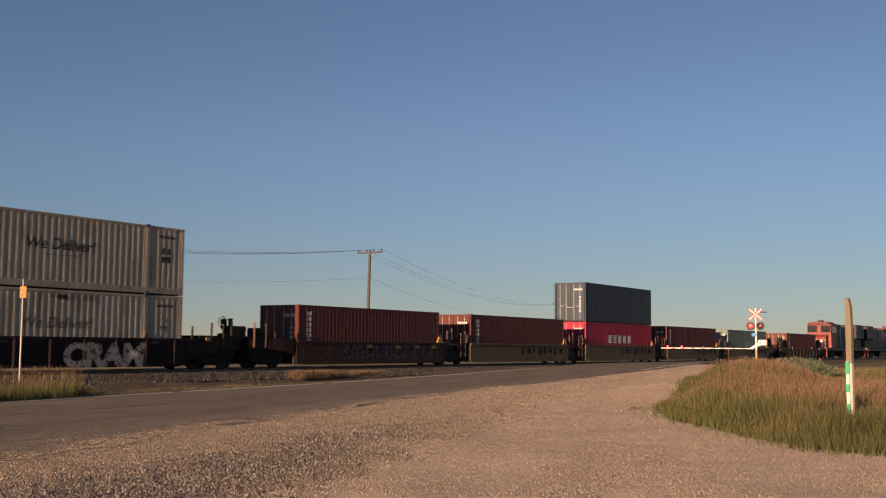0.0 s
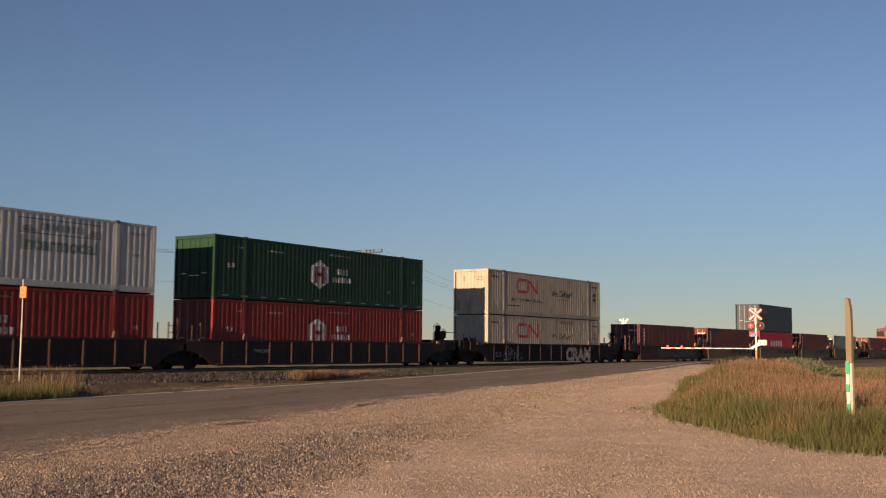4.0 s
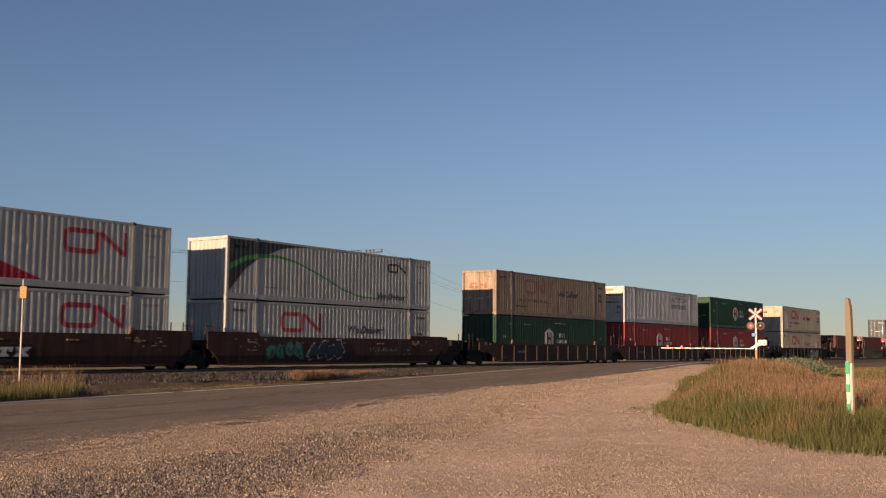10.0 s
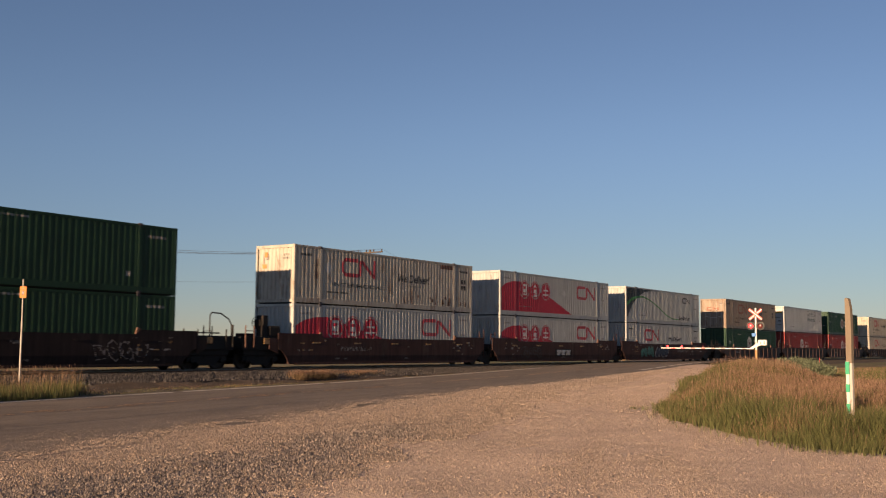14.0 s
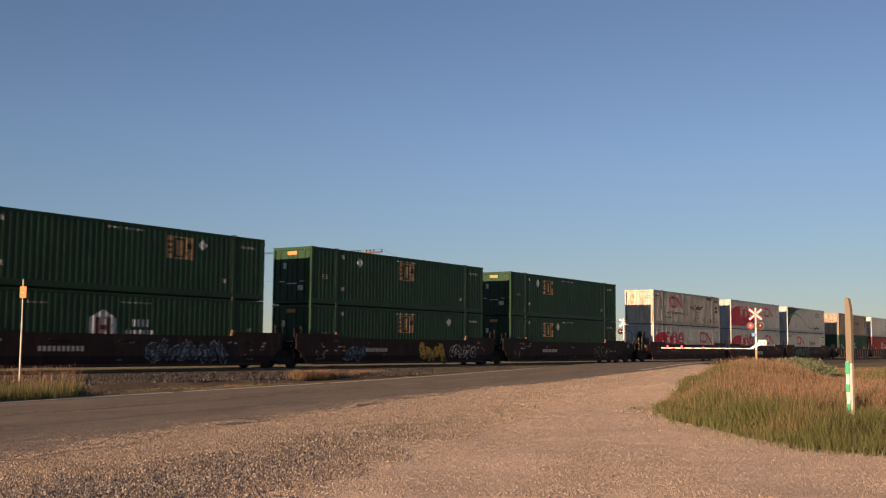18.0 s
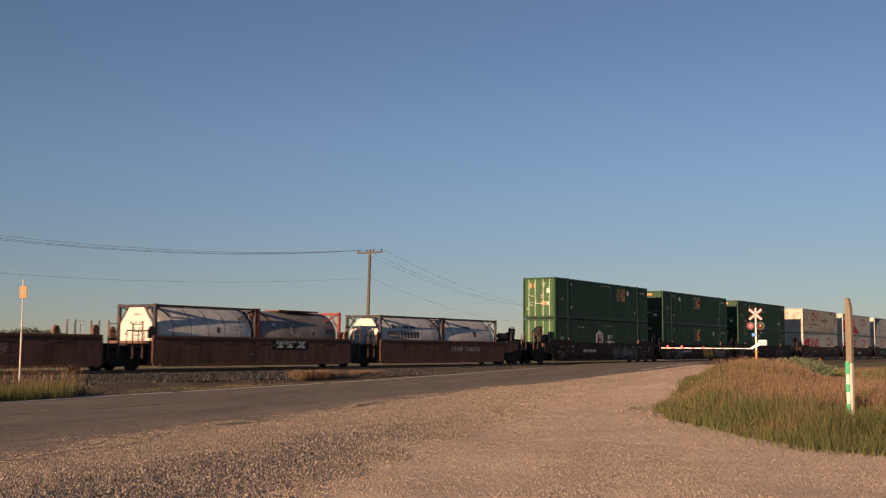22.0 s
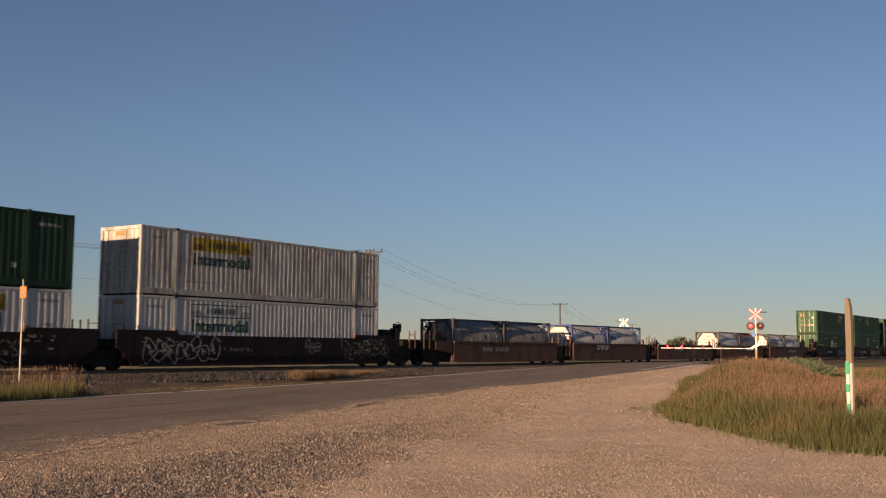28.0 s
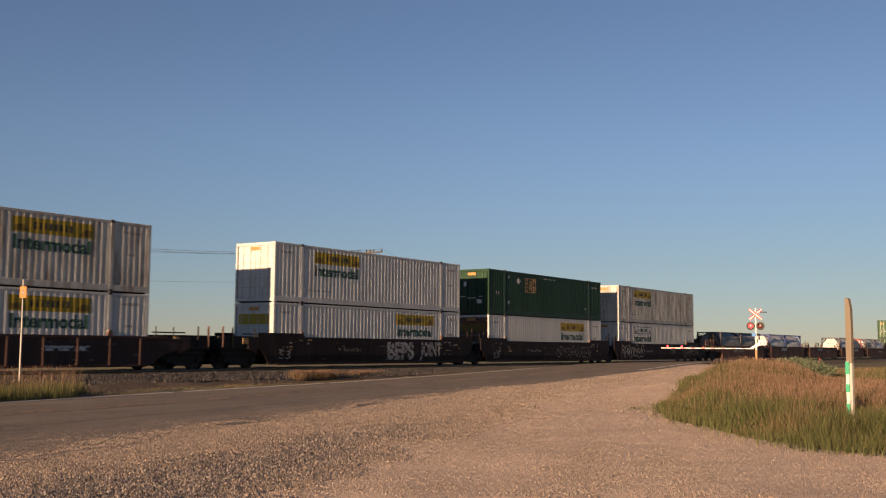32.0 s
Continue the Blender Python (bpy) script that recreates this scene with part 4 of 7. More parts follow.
    small_marks(c, H96, "ink_grey")
    return c


def hub_box(s, z, paint_name, label, oct_at=None, end="bars"):
    c = aboard(container(L53, H96, (s, TRACK_Y, z), paint_name, label, end, "green_faded" if end == "doors" and paint_name == "green" else None), s)
    cx, cz = (7.2, 1.5) if oct_at else (7.1, 1.5)
    decal("logo", flat([hexagon(cx, cz, 0.66, 0.72)]), "white_mark", c)
    sign = "maroon" if paint_name != "red" else "red"
    for poly in (rect(cx - 0.36, cx - 0.16, cz - 0.46, cz + 0.4), rect(cx + 0.16, cx + 0.36, cz - 0.46, cz + 0.4), rect(cx - 0.16, cx + 0.16, cz - 0.09, cz + 0.09)):
        decal("logo_bar", flat([poly]), sign, c, lift=0.008)
    name_bars(bars(8.55, 9.5, 1.56, 1.86, 4, 0.6) + bars(8.2, 9.75, 1.16, 1.42, 7, 0.62), "white_mark", c)
    decal("numbering", flat(bars(3.4, 4.6, 2.34, 2.42, 9, 0.55) + bars(7.9, 9.6, 2.5, 2.57, 12, 0.5)), "dim_mark", c)
    decal("numbering", flat(bars(1.5, 1.8, 2.36, 2.42, 3) + bars(15.1, 15.4, 1.45, 1.6, 2) + bars(12.9, 13.1, 0.78, 0.95, 1)), "dim_mark", c)
    for i in range(13):
        part("retro_strip", shared("retro", lambda: Geo().box(0, 0.45, -HALF - 0.004, -HALF + 0.002, 0.15, 0.19).mesh("retro_strip")), "dim_mark", c, at=(0.5 + 1.25 * i, 0, 0))
    decal("length_mark", lettering("53", 0.85, 1.25, 1.45, 1.65), "white_mark", c)
    return c


def emp_box(s, z, label, x, dx, panel="amber_mark", end="doors"):
    c = aboard(container(L53, H96, (s, TRACK_Y, z), "green", label, end, "green_faded" if end == "doors" else None), s)
    decal("logo_panel", flat([rect(x, x + 1.5, 1.6, 1.66), rect(x, x + 1.5, 2.5, 2.56), rect(x, x + 0.42, 1.66, 2.5), rect(x + 0.55, x + 0.92, 1.75, 2.4), rect(x + 1.05, x + 1.5, 1.66, 2.5)]), panel, c)
    for poly in (rect(x + 0.08, x + 0.34, 1.8, 1.9), rect(x + 0.08, x + 0.34, 2.02, 2.12), rect(x + 0.08, x + 0.34, 2.26, 2.36), rect(x + 1.14, x + 1.4, 2.05, 2.32)):
        decal("logo_bar", flat([poly]), "ink", c, lift=0.008)
    decal("placard", flat([[(dx, 2.3), (dx + 0.27, 2.04), (dx + 0.54, 2.3), (dx + 0.27, 2.56)]]), "white_mark", c)
    decal("numbering", flat(bars(7.2, 9.0, 2.6, 2.68, 9) + bars(14.6, 15.6, 2.35, 2.47, 5)), "dim_mark", c)
    decal("length_mark", lettering("53", 0.85, 1.25, 1.3, 1.52), "dim_mark", c)
    decal("handling_mark", flat([rect(2.35, 2.6, 0.75, 0.95), rect(2.35, 2.55, 2.4, 2.6), rect(13.5, 13.7, 0.7, 0.9)]), "dim_mark", c)
    if end == "doors":
        end_marks(c, "orange", [(0.3, 0.42, 2.15, 2.5), (0.6, 0.75, 2.15, 2.5), (-0.5, -0.18, 0.95, 1.2)])
        end_marks(c, "jb_dirty", [(-0.85, -0.6, 1.8, 2.12), (-0.85, -0.58, 0.95, 1.18)])
        end_marks(c, "dim_mark", [(-0.5, -0.25, 2.42, 2.49), (-0.5, -0.25, 2.28, 2.34), (0.45, 0.75, 1.55, 1.62), (-0.4, -0.12, 1.6, 1.66), (-0.4, -0.12, 1.45, 1.5), (0.5, 0.7, 0.9, 1.0), (0.2, 0.3, 1.1, 1.3), (0.9, 0.98, 0.6, 0.75)])
    else:
        end_marks(c, "orange", [(-0.3, 0.3, 2.5, 2.68)])
        end_marks(c, "white_mark", [(-0.75, -0.4, 0.7, 0.95), (0.4, 0.6, 1.8, 2.1)])
    return c


def jb_box(s, z, label, x, panel="yellow", end="bars", paint_name="jb_white", word="word_green", end_paint=None):
    c = aboard(container(L53, H96, (s, TRACK_Y, z), paint_name, label, end, end_paint), s)
    if panel:
        decal("name_panel", flat([rect(x, x + 3.65, 2.04, 2.62)]), panel, c)
    else:
        decal("name_panel", flat([rect(x, x + 3.65, 2.04, 2.08), rect(x, x + 3.65, 2.58, 2.62), rect(x, x + 0.04, 2.08, 2.58), rect(x + 3.61, x + 3.65, 2.08, 2.58)]), word, c)
    name_bars(bars(x + 0.95, x + 2.75, 2.2, 2.46, 8, 0.5), "ink" if panel else word, c, lift=0.008)
    for poly in ([(x + 0.12, 2.1), (x + 0.75, 2.1), (x + 0.5, 2.36), (x + 0.12, 2.3)], [(x + 2.95, 2.1), (x + 3.53, 2.1), (x + 3.53, 2.34), (x + 3.2, 2.38)]):
        decal("panel_scroll", flat([poly]), "scroll" if panel else "ink_grey", c, lift=0.007)
    decal("word", lettering("Intermodal", x + 0.1, x + 3.5, 1.4, 1.95, 0.035), word, c)
    small_marks(c, H96, "ink_grey")
    end_marks(c, "orange", [(-0.35, 0.35, 2.52, 2.68)])
    g = Geo()
    for z2 in (0.7, 1.15, 1.6, 1.9):
        g.box(0.016, 0.024, -0.95, 0.95, z2, z2 + 0.025)
    part("rub_rail", g, "rod_grey", c)
    return c


def load_train():
    cn_box(14.88, LOW, "cn_cream", "cream corrugated container with faded red logo, stacked below another", style="worn")
    c = cn_box(14.88, UP, "cn_cream", "weathered cream corrugated container with red logo and dark lettering")
    end_bars(c, H96)
    hub_box(-8.4, LOW, "red", "red corrugated container with white house logo", end="bars")
    hub_box(-8.4, UP, "hub_green", "dark green container with white octagon logo", True)
    hub_box(-27.86, LOW, "red", "red corrugated container with white house logo", end="doors")
    c = jb_box(-27.86, UP, "silver corrugated container with green panel", 9.7, None, "doors", "silver", "grey_green")
    end_marks(c, "ink_grey", [(-0.8, 0.8, 1.55, 1.68), (-0.95, -0.6, 1.1, 1.3), (-0.95, -0.5, 0.75, 0.85)])
    end_marks(c, "yellow", [(-1.05, 1.05, 2.1, 2.3)])
    hub_box(-47.44, LOW, "hub_green", "dark green container with white house logo under a tan one")
    c = cn_box(-47.44, UP, "cn_tan", "tan sun-faded container with worn orange logo", "logo_faded", "old", "doors")
    end_marks(c, "logo_faded", [(0.55, 0.65, 1.75, 2.1), (0.2, 0.55, 2.0, 2.1), (0.2, 0.55, 1.75, 1.85), (-0.55, -0.45, 1.75, 2.1), (-0.1, 0.0, 1.75, 2.1), (-0.45, -0.1, 1.88, 1.98)])
    end_marks(c, "ink_grey", [(-0.95, -0.6, 2.4, 2.5), (-0.95, -0.5, 2.25, 2.33), (-1.0, 1.0, 1.5, 1.53), (-1.0, 1.0, 0.9, 0.93)])
    cn_box(-70.96, LOW, "cn_white", "off-white corrugated container with red logo and slogan", style="plain")
    wave_livery(-70.96, UP, "white container with charcoal swoosh and green wave line")
    red_livery(-90.38, LOW, "white container with red swoosh and three medallions, lower tier")
    red_livery(-90.38, UP, "white container with red swoosh and three medallions, upper tier")
    red_livery(-109.87, LOW, "white container with red swoosh under a weathered cream one")
    c = cn_box(-109.87, UP, "cn_rusty", "rust-streaked cream container with red logo")
    decal("rust_patch", flat([rect(12.7, 13.95, 2.5, 2.74)]), "rustpart", c, lift=0.006)
    spots = random.Random(12)
    for i in range(16):
        x, z, w, h = spots.uniform(9.5, 15.6), spots.choice((0.34, 0.4, 0.5, 0.7)), spots.uniform(0.06, 0.3), spots.uniform(0.06, 0.3)
        decal("rust_patch", flat([[(x, z), (x + w, z + 0.02), (x + w * 0.8, z + h), (x + w * 0.3, z + h * 1.2)]]), "rustpart", c, lift=0.006)
    decal("placard", flat([[(2.35, 1.9), (2.6, 1.5), (2.85, 1.9), (2.6, 2.3)]]), "silver", c)
    end_bars(c, H96)
    end_marks(c, "orange", [(0.5, 0.7, 2.3, 2.55), (0.55, 0.85, 1.75, 1.95)])
    for s, x0, d0, x1, d1 in ((-133.46, 4.4, 3.4, 4.4, 6.3), (-153.03, 7.3, 3.6, 7.3, 12.1)):
        emp_box(s, LOW, "green corrugated container with tan logo panel, lower tier", x1, d1, end="bars")
        emp_box(s, UP, "green corrugated container with tan logo panel, upper tier", x0, d0, end="bars")
    hub_box(-172.51, LOW, "green", "green corrugated container with white house logo", end="doors")
    emp_box(-172.51, UP, "green corrugated container with sunlit placarded doors", 10.2, 12.0)
    jb_box(-278.07, LOW, "white corrugated container with outlined green name panel", 2.85, None, "bars")
    jb_box(-278.07, UP, "dirty white corrugated container with yellow name panel", 2.85, "yellow", "bars", "jb_dirty")
    # doors and end panel in darker colours than the other white boxes
    c = jb_box(-297.45, LOW, "white container with yellow name panel and dark brown doors", 9.7, "yellow", "doors", end_paint="well_rusty")
    end_marks(c, "scroll", [(-1.0, 1.0, 1.85, 2.35)])
    emp_box(-297.45, UP, "green container with tan logo panel on a white one", 4.6, 3.5, end="bars")
    c = jb_box(-316.96, LOW, "white container with yellow name panel, lower tier", 9.75, "yellow", "doors")
    end_marks(c, "yellow", [(-1.0, 1.0, 1.85, 2.35)])
    jb_box(-316.96, UP, "white container with yellow name panel, upper tier", 2.85, "yellow", "bars")
    jb_box(-340.58, LOW, "white container with yellow name panel, lower tier", 9.65, "yellow", "doors")
    jb_box(-340.58, UP, "dirty white container with yellow name panel, upper tier", 9.65, "yellow", "bars", "jb_dirty")
    # forty-foot boxes at the head of the train
    for s, p, z, H, lab in ((38.45, "maroon", 0.66, H96, "maroon forty-foot container alone in its well"), (54.1, "maroon", 0.66, H96, "dark maroon forty-foot container alone in its well"),
                            (69.8, "magenta", 0.6, H96, "bright red forty-foot container under a navy one"), (69.8, "navy", 3.515, H96, "navy blue-grey forty-foot container on top of a red one"),
                            (85.3, "maroon", 0.62, H96, "maroon forty-foot container alone in its well"), (100.95, "grey_green", 0.6, H96, "grey-green forty-foot container alone in its well"),
                            (121.0, "maroon", 0.58, H96, "dark red forty-foot container behind the locomotives")):
        c = aboard(container(L40, H, (s, TRACK_Y, z), p, lab, "doors"), s)
        if p == "magenta":
            name_bars(bars(3.8, 8.4, 1.35, 1.95, 5, 0.66), "white_mark", c, L40, False)
        elif p == "maroon":
            decal("numbering", flat([rect(0.62, 0.95, 0.75 + i * 0.27, 0.95 + i * 0.27) for i in range(7)]), "white_mark", c, L40, False)
        elif p == "grey_green":
            name_bars(bars(5.5, 11, 1.1, 1.7, 5, 0.6), "dim_mark", c, L40, False)
        g = Geo()
        for i in range(5):
            g.box(0.002, 0.01, -1.0 + 0.14 * i, -0.9 + 0.14 * i, 2.3, 2.45)
            g.box(0.002, 0.01, -0.9, -0.75, 0.7 + 0.25 * i, 0.85 + 0.25 * i)
        part("numbering", g, "white_mark", c)["kind"] = "stuff"


load_train()


# ---- tank containers ----
def tank_container(s, shell, frame_name, label, railed=True):
    L, H, z0 = 6.058, 2.591, 0.66
    c = aboard(thing("tank_container", label, "tank container", (s, TRACK_Y, z0), "tank containers on the train"), s)
    R, zc = 1.2, 1.33

    def shell_mesh():
        rings = [(0.26, 1.13), (0.33, R - 0.025), (0.45, R)]
        rings += [(L - 0.95, R), (L - 0.45, R), (L - 0.33, R - 0.025), (L - 0.26, 1.13)]
        return Geo().lathe(rings, "x", 40, (0, 0, zc)).mesh("tank_shell", True)
    part("tank_shell", shared("tank_shell", shell_mesh), shell, c)
    for x in (1.05, 2.05, 3.05, 4.05, 5.05) if railed else ():
        part("strap", shared(("tstrap", x), lambda: Geo().lathe([(x - 0.022, R - 0.02), (x - 0.02, R + 0.008), (x + 0.02, R + 0.008), (x + 0.022, R - 0.02)], "x", 40, (0, 0, zc)).mesh("strap", True)), "strap", c)
    for sg, x in ((1, 0.0), (-1, L)):
        part("tank_end", shared(("tend", sg), lambda: Geo().lathe([(x + sg * 0.1, 0.05), (x + sg * 0.11, 0.45), (x + sg * 0.15, 0.8), (x + sg * 0.2, 1.02), (x + sg * 0.265, 1.135)], "x", 40, (0, 0, zc)).mesh("tank_end", True)), "tank_end" if shell == "tank_white" else shell, c)
        for s2 in (-1, 1):
            part("top_brace", shared(("ttb", sg, s2), lambda: Geo().tube((x + sg * 0.12, s2 * 1.13, H - 0.08), (x + sg * 1.0, s2 * 0.97, H - 0.52), 0.035, 6).mesh("top_brace")), frame_name, c)
    for x in (0.0, L):
        x0, x1 = (0, 0.14) if x == 0 else (L - 0.14, L)
        for s2 in (-1, 1):
            y0, y1 = sorted((s2 * 1.219, s2 * 1.08))
            part("corner_post", shared(("tpost", x, s2), lambda: Geo().slab(x0, x1, y0, y1, 0, H, 0.012).mesh("corner_post")), frame_name, c)
            for z in (0.06, H - 0.06):
                part("corner_casting", shared("casting", casting_mesh), frame_name, c, at=(x + (0.088 if x == 0 else -0.088), s2 * 1.137, z))
            for (ya, za, yb, zb) in ((1.1, 1.75, 0.55, H - 0.1), (1.1, 0.9, 0.5, 0.1)):
                part("brace", shared(("tbrace", x, s2, za), lambda: Geo().tube(((x0 + x1) / 2, s2 * ya, za), ((x0 + x1) / 2, s2 * yb, zb), 0.045, 6).mesh("brace")), frame_name, c)
        for z in (0.02, H - 0.14):
            part("end_beam", shared(("tbeam", x, z), lambda: Geo().slab(x0, x1, -1.1, 1.1, z, z + 0.12, 0.01).mesh("end_beam")), frame_name, c)
    for s2 in (-1, 1):
        part("bottom_rail", shared(("tbr", s2), lambda: Geo().slab(0.1, L - 0.1, s2 * 1.15 - 0.05, s2 * 1.15 + 0.05, 0.02, 0.16, 0.01).mesh("bottom_rail")), frame_name, c)
        if railed:
            part("top_rail", shared(("ttr", s2), lambda: Geo().slab(0.1, L - 0.1, s2 * 1.16 - 0.04, s2 * 1.16 + 0.04, H - 0.1, H - 0.02, 0.01).mesh("top_rail")), frame_name, c)
        part("saddle", shared(("tsad", s2), lambda: Geo().slab(0.14, 0.5, s2 * 0.9 - 0.05, s2 * 0.9 + 0.05, 0.1, 0.9, 0.02).slab(L - 0.5, L - 0.14, s2 * 0.9 - 0.05, s2 * 0.9 + 0.05, 0.1, 0.9, 0.02).mesh("saddle")), frame_name, c)
    if railed:
        part("walkway", shared("twalk", lambda: Geo().slab(0.3, L - 0.3, -0.3, 0.3, H - 0.07, H - 0.03, 0.005).mesh("walkway")), "galv", c)
    else:
        for x in (2.05, 3.55):
            part("walkway", Geo().slab(x, x + 1.42, -0.62, 0.3, H - 0.05, H + 0.02, 0.01), "rustpart", c)
    part("manhole", shared("tman", lambda: Geo().lathe([(H - 0.12, 0.28), (H - 0.02, 0.28), (H, 0.24)], "z", 16, (3.0, 0, 0)).mesh("manhole")), "steel", c)
    part("valve", shared("tvalve", lambda: Geo().tube((0.3, 0, 0.2), (0.05, 0, 0.2), 0.08, 10).mesh("valve")), "steel", c)
    return c


def tank_marks(c, boxes, mat):
    """Plain bars curved round the shell."""
    for x0, x1, z0, z1, n in boxes:
        g = Geo()
        for poly in bars(x0, x1, z0, z1, n):
            (a, za), (b, _), (_, zb), _ = poly
            k = 4
            row = []
            for i in range(k + 1):
                z = za + (zb - za) * i / k
                y = -math.sqrt(max(0.01, 1.225 ** 2 - (z - 1.33) ** 2))
                row += [(a, y, z), (b, y, z)]
            g.add(row, [(2 * i, 2 * i + 1, 2 * i + 3, 2 * i + 2) for i in range(k)])
        part("marking", g, mat, c)


TANKS = ((-192.45, "tank_white", "frame_dark"), (-186.35, "tank_white", "frame_dark"), (-207.95, "tank_white", "frame_dark"), (-201.85, "tank_steel", "frame_red"),
         (-238.95, "tank_white", "frame_blue"), (-232.85, "tank_white", "frame_blue"), (-254.45, "tank_steel", "frame_dark"), (-248.35, "tank_steel", "frame_dark"))
for k, (s, shell, fr) in enumerate(TANKS):
    lab = {"tank_white": "white cylindrical tank container in a %s steel frame", "tank_steel": "dull steel tank container in a %s steel frame"}[shell] % {"frame_dark": "black", "frame_blue": "blue", "frame_red": "rusty red"}[fr]
    c = tank_container(s, shell, fr, lab, fr != "frame_red")
    if k == 0:
        tank_marks(c, [(0.7, 1.85, 1.36, 1.74, 4)], "rust_ink")
        tank_marks(c, [(1.9, 3.75, 1.36, 1.74, 6), (2.3, 3.7, 1.92, 2.02, 2), (1.3, 1.6, 1.9, 2.1, 1)], "charcoal")
        tank_marks(c, [(5.0, 5.25, 1.4, 1.7, 2)], "ink_grey")
    elif k in (1, 4):
        tank_marks(c, [(2.5, 3.5, 2.02, 2.12, 1), (3.35, 3.75, 1.5, 1.84, 1)], "charcoal")
        tank_marks(c, [(3.9, 4.5, 1.7, 1.8, 5), (4.0, 4.8, 1.4, 1.46, 6), (4.6, 5.5, 1.55, 1.62, 7), (1.2, 2.0, 1.7, 1.76, 6)], "ink_grey")
    elif k == 5:
        tank_marks(c, [(0.5, 0.75, 1.52, 1.82, 1), (0.85, 1.1, 1.6, 1.9, 1), (1.2, 1.5, 1.52, 1.78, 1), (3.5, 3.8, 1.85, 2.05, 1)], "charcoal")
        tank_marks(c, [(1.8, 2.6, 1.78, 1.86, 6), (4.4, 5.4, 1.68, 1.74, 7), (4.4, 5.2, 1.5, 1.56, 6)], "ink_grey")
    elif k == 3:
        tank_marks(c, [(2.35, 2.45, 1.42, 1.82, 1), (2.5, 2.75, 1.86, 1.92, 1), (2.6, 2.78, 1.34, 1.4, 1), (1.1, 1.4, 1.8, 1.95, 1)], "tank_end")
        tank_marks(c, [(2.48, 2.56, 1.5, 1.8, 1), (3.9, 4.1, 1.4, 1.55, 1), (4.9, 5.6, 1.45, 1.75, 2)], "charcoal")
    else:
        tank_marks(c, [(3.55, 3.8, 1.42, 1.66, 1)], "charcoal")
        tank_marks(c, [(4.6, 5.3, 1.7, 1.76, 6), (4.6, 5.1, 1.55, 1.61, 5), (1.1, 1.5, 1.7, 1.76, 4)], "ink_grey")
    if k == 2:
        oct_yz = [(-0.5, 0.25), (0.5, 0.25), (1.0, 0.75), (1.0, 1.75), (0.45, 2.46), (-0.45, 2.46), (-1.0, 1.75), (-1.0, 0.75)]
        plate = part("end_plate", Geo().add([(x, y, z) for x in (0.03, 0.09) for y, z in oct_yz],
                                            [tuple(range(7, -1, -1)), tuple(range(8, 16))] + [(i, (i + 1) % 8, 8 + (i + 1) % 8, 8 + i) for i in range(8)]), "tank_end", c, "white eight-sided end plate")
        g = Geo()
        for y, z, w in ((-0.1, 2.1, 0.5), (-0.3, 1.75, 0.18), (0.0, 1.75, 0.18), (0.3, 1.75, 0.18), (-0.2, 1.5, 0.22), (0.15, 1.5, 0.22), (0.62, 1.28, 0.2), (-0.1, 1.22, 0.4)):
            g.box(0.022, 0.029, y - w / 2, y + w / 2, z, z + 0.1)
        part("marking", g, "ink_grey", plate)["kind"] = "stuff"


# ---- the train: well cars ----
WHEEL_R = 0.42
WHEELSETS = []                 # (wheelset, its place in its parent)


def wheelset_mesh(r=WHEEL_R):
    g = Geo()
    for s in (-1, 1):
        g.lathe([(s * 0.68, r * 0.9), (s * 0.685, r + 0.025), (s * 0.71, r + 0.025), (s * 0.72, r), (s * 0.81, r - 0.008), (s * 0.815, r * 0.86), (s * 0.79, r * 0.8), (s * 0.77, r * 0.42), (s * 0.84, r * 0.38), (s * 0.845, 0.1)], "y", 28)
    g.tube((0, -1.0, 0), (0, 1.0, 0), 0.075, 10)
    return g.mesh("wheelset", True)


def truck(parent, x, axles=2, base=1.75, r=WHEEL_R):
    """A bogie: bolster, two cast side frames with springs, and turning wheelsets. Its origin is at rail height."""
    half = base * (axles - 1) / 2
    t = part("truck", shared(("bolster", axles), lambda: Geo().slab(-0.22, 0.22, -1.15, 1.15, 0.5, 0.8, 0.03).tube((0, 0, 0.8), (0, 0, 0.92), 0.3, 12).mesh("truck")), "black", parent, at=(x, 0, 0))
    for s in (-1, 1):
        y0, y1 = sorted((s * 1.0, s * 1.13))

        def frame_mesh():
            h = half
            g = Geo()
            g.prism([(-h - 0.3, 0.36), (-h - 0.3, 0.56), (-h + 0.15, 0.66), (-0.5, 0.86), (0.5, 0.86), (h - 0.15, 0.66), (h + 0.3, 0.56), (h + 0.3, 0.36), (h - 0.2, 0.36), (0.42, 0.18), (-0.42, 0.18), (-h + 0.2, 0.36)], y0, y1)
            for i in range(3):
                g.tube((-0.18 + 0.18 * i, s * 1.06, 0.22), (-0.18 + 0.18 * i, s * 1.06, 0.52), 0.07, 8)
            for i in range(axles):
                a = -half + i * base
                g.tube((a, s * 0.98, r), (a, s * 1.2, r), 0.13, 10)
            return g.mesh("side_frame")
        part("side_frame", shared(("tframe", axles, s, r), frame_mesh), "black", t)
    for i in range(axles):
        a = -half + i * base
        w = part("wheelset", shared(("wheelset", r), lambda: wheelset_mesh(r)), "wheel", t, at=(a, 0, r))
        WHEELSETS.append((w, (a, 0, r), r))
    return t


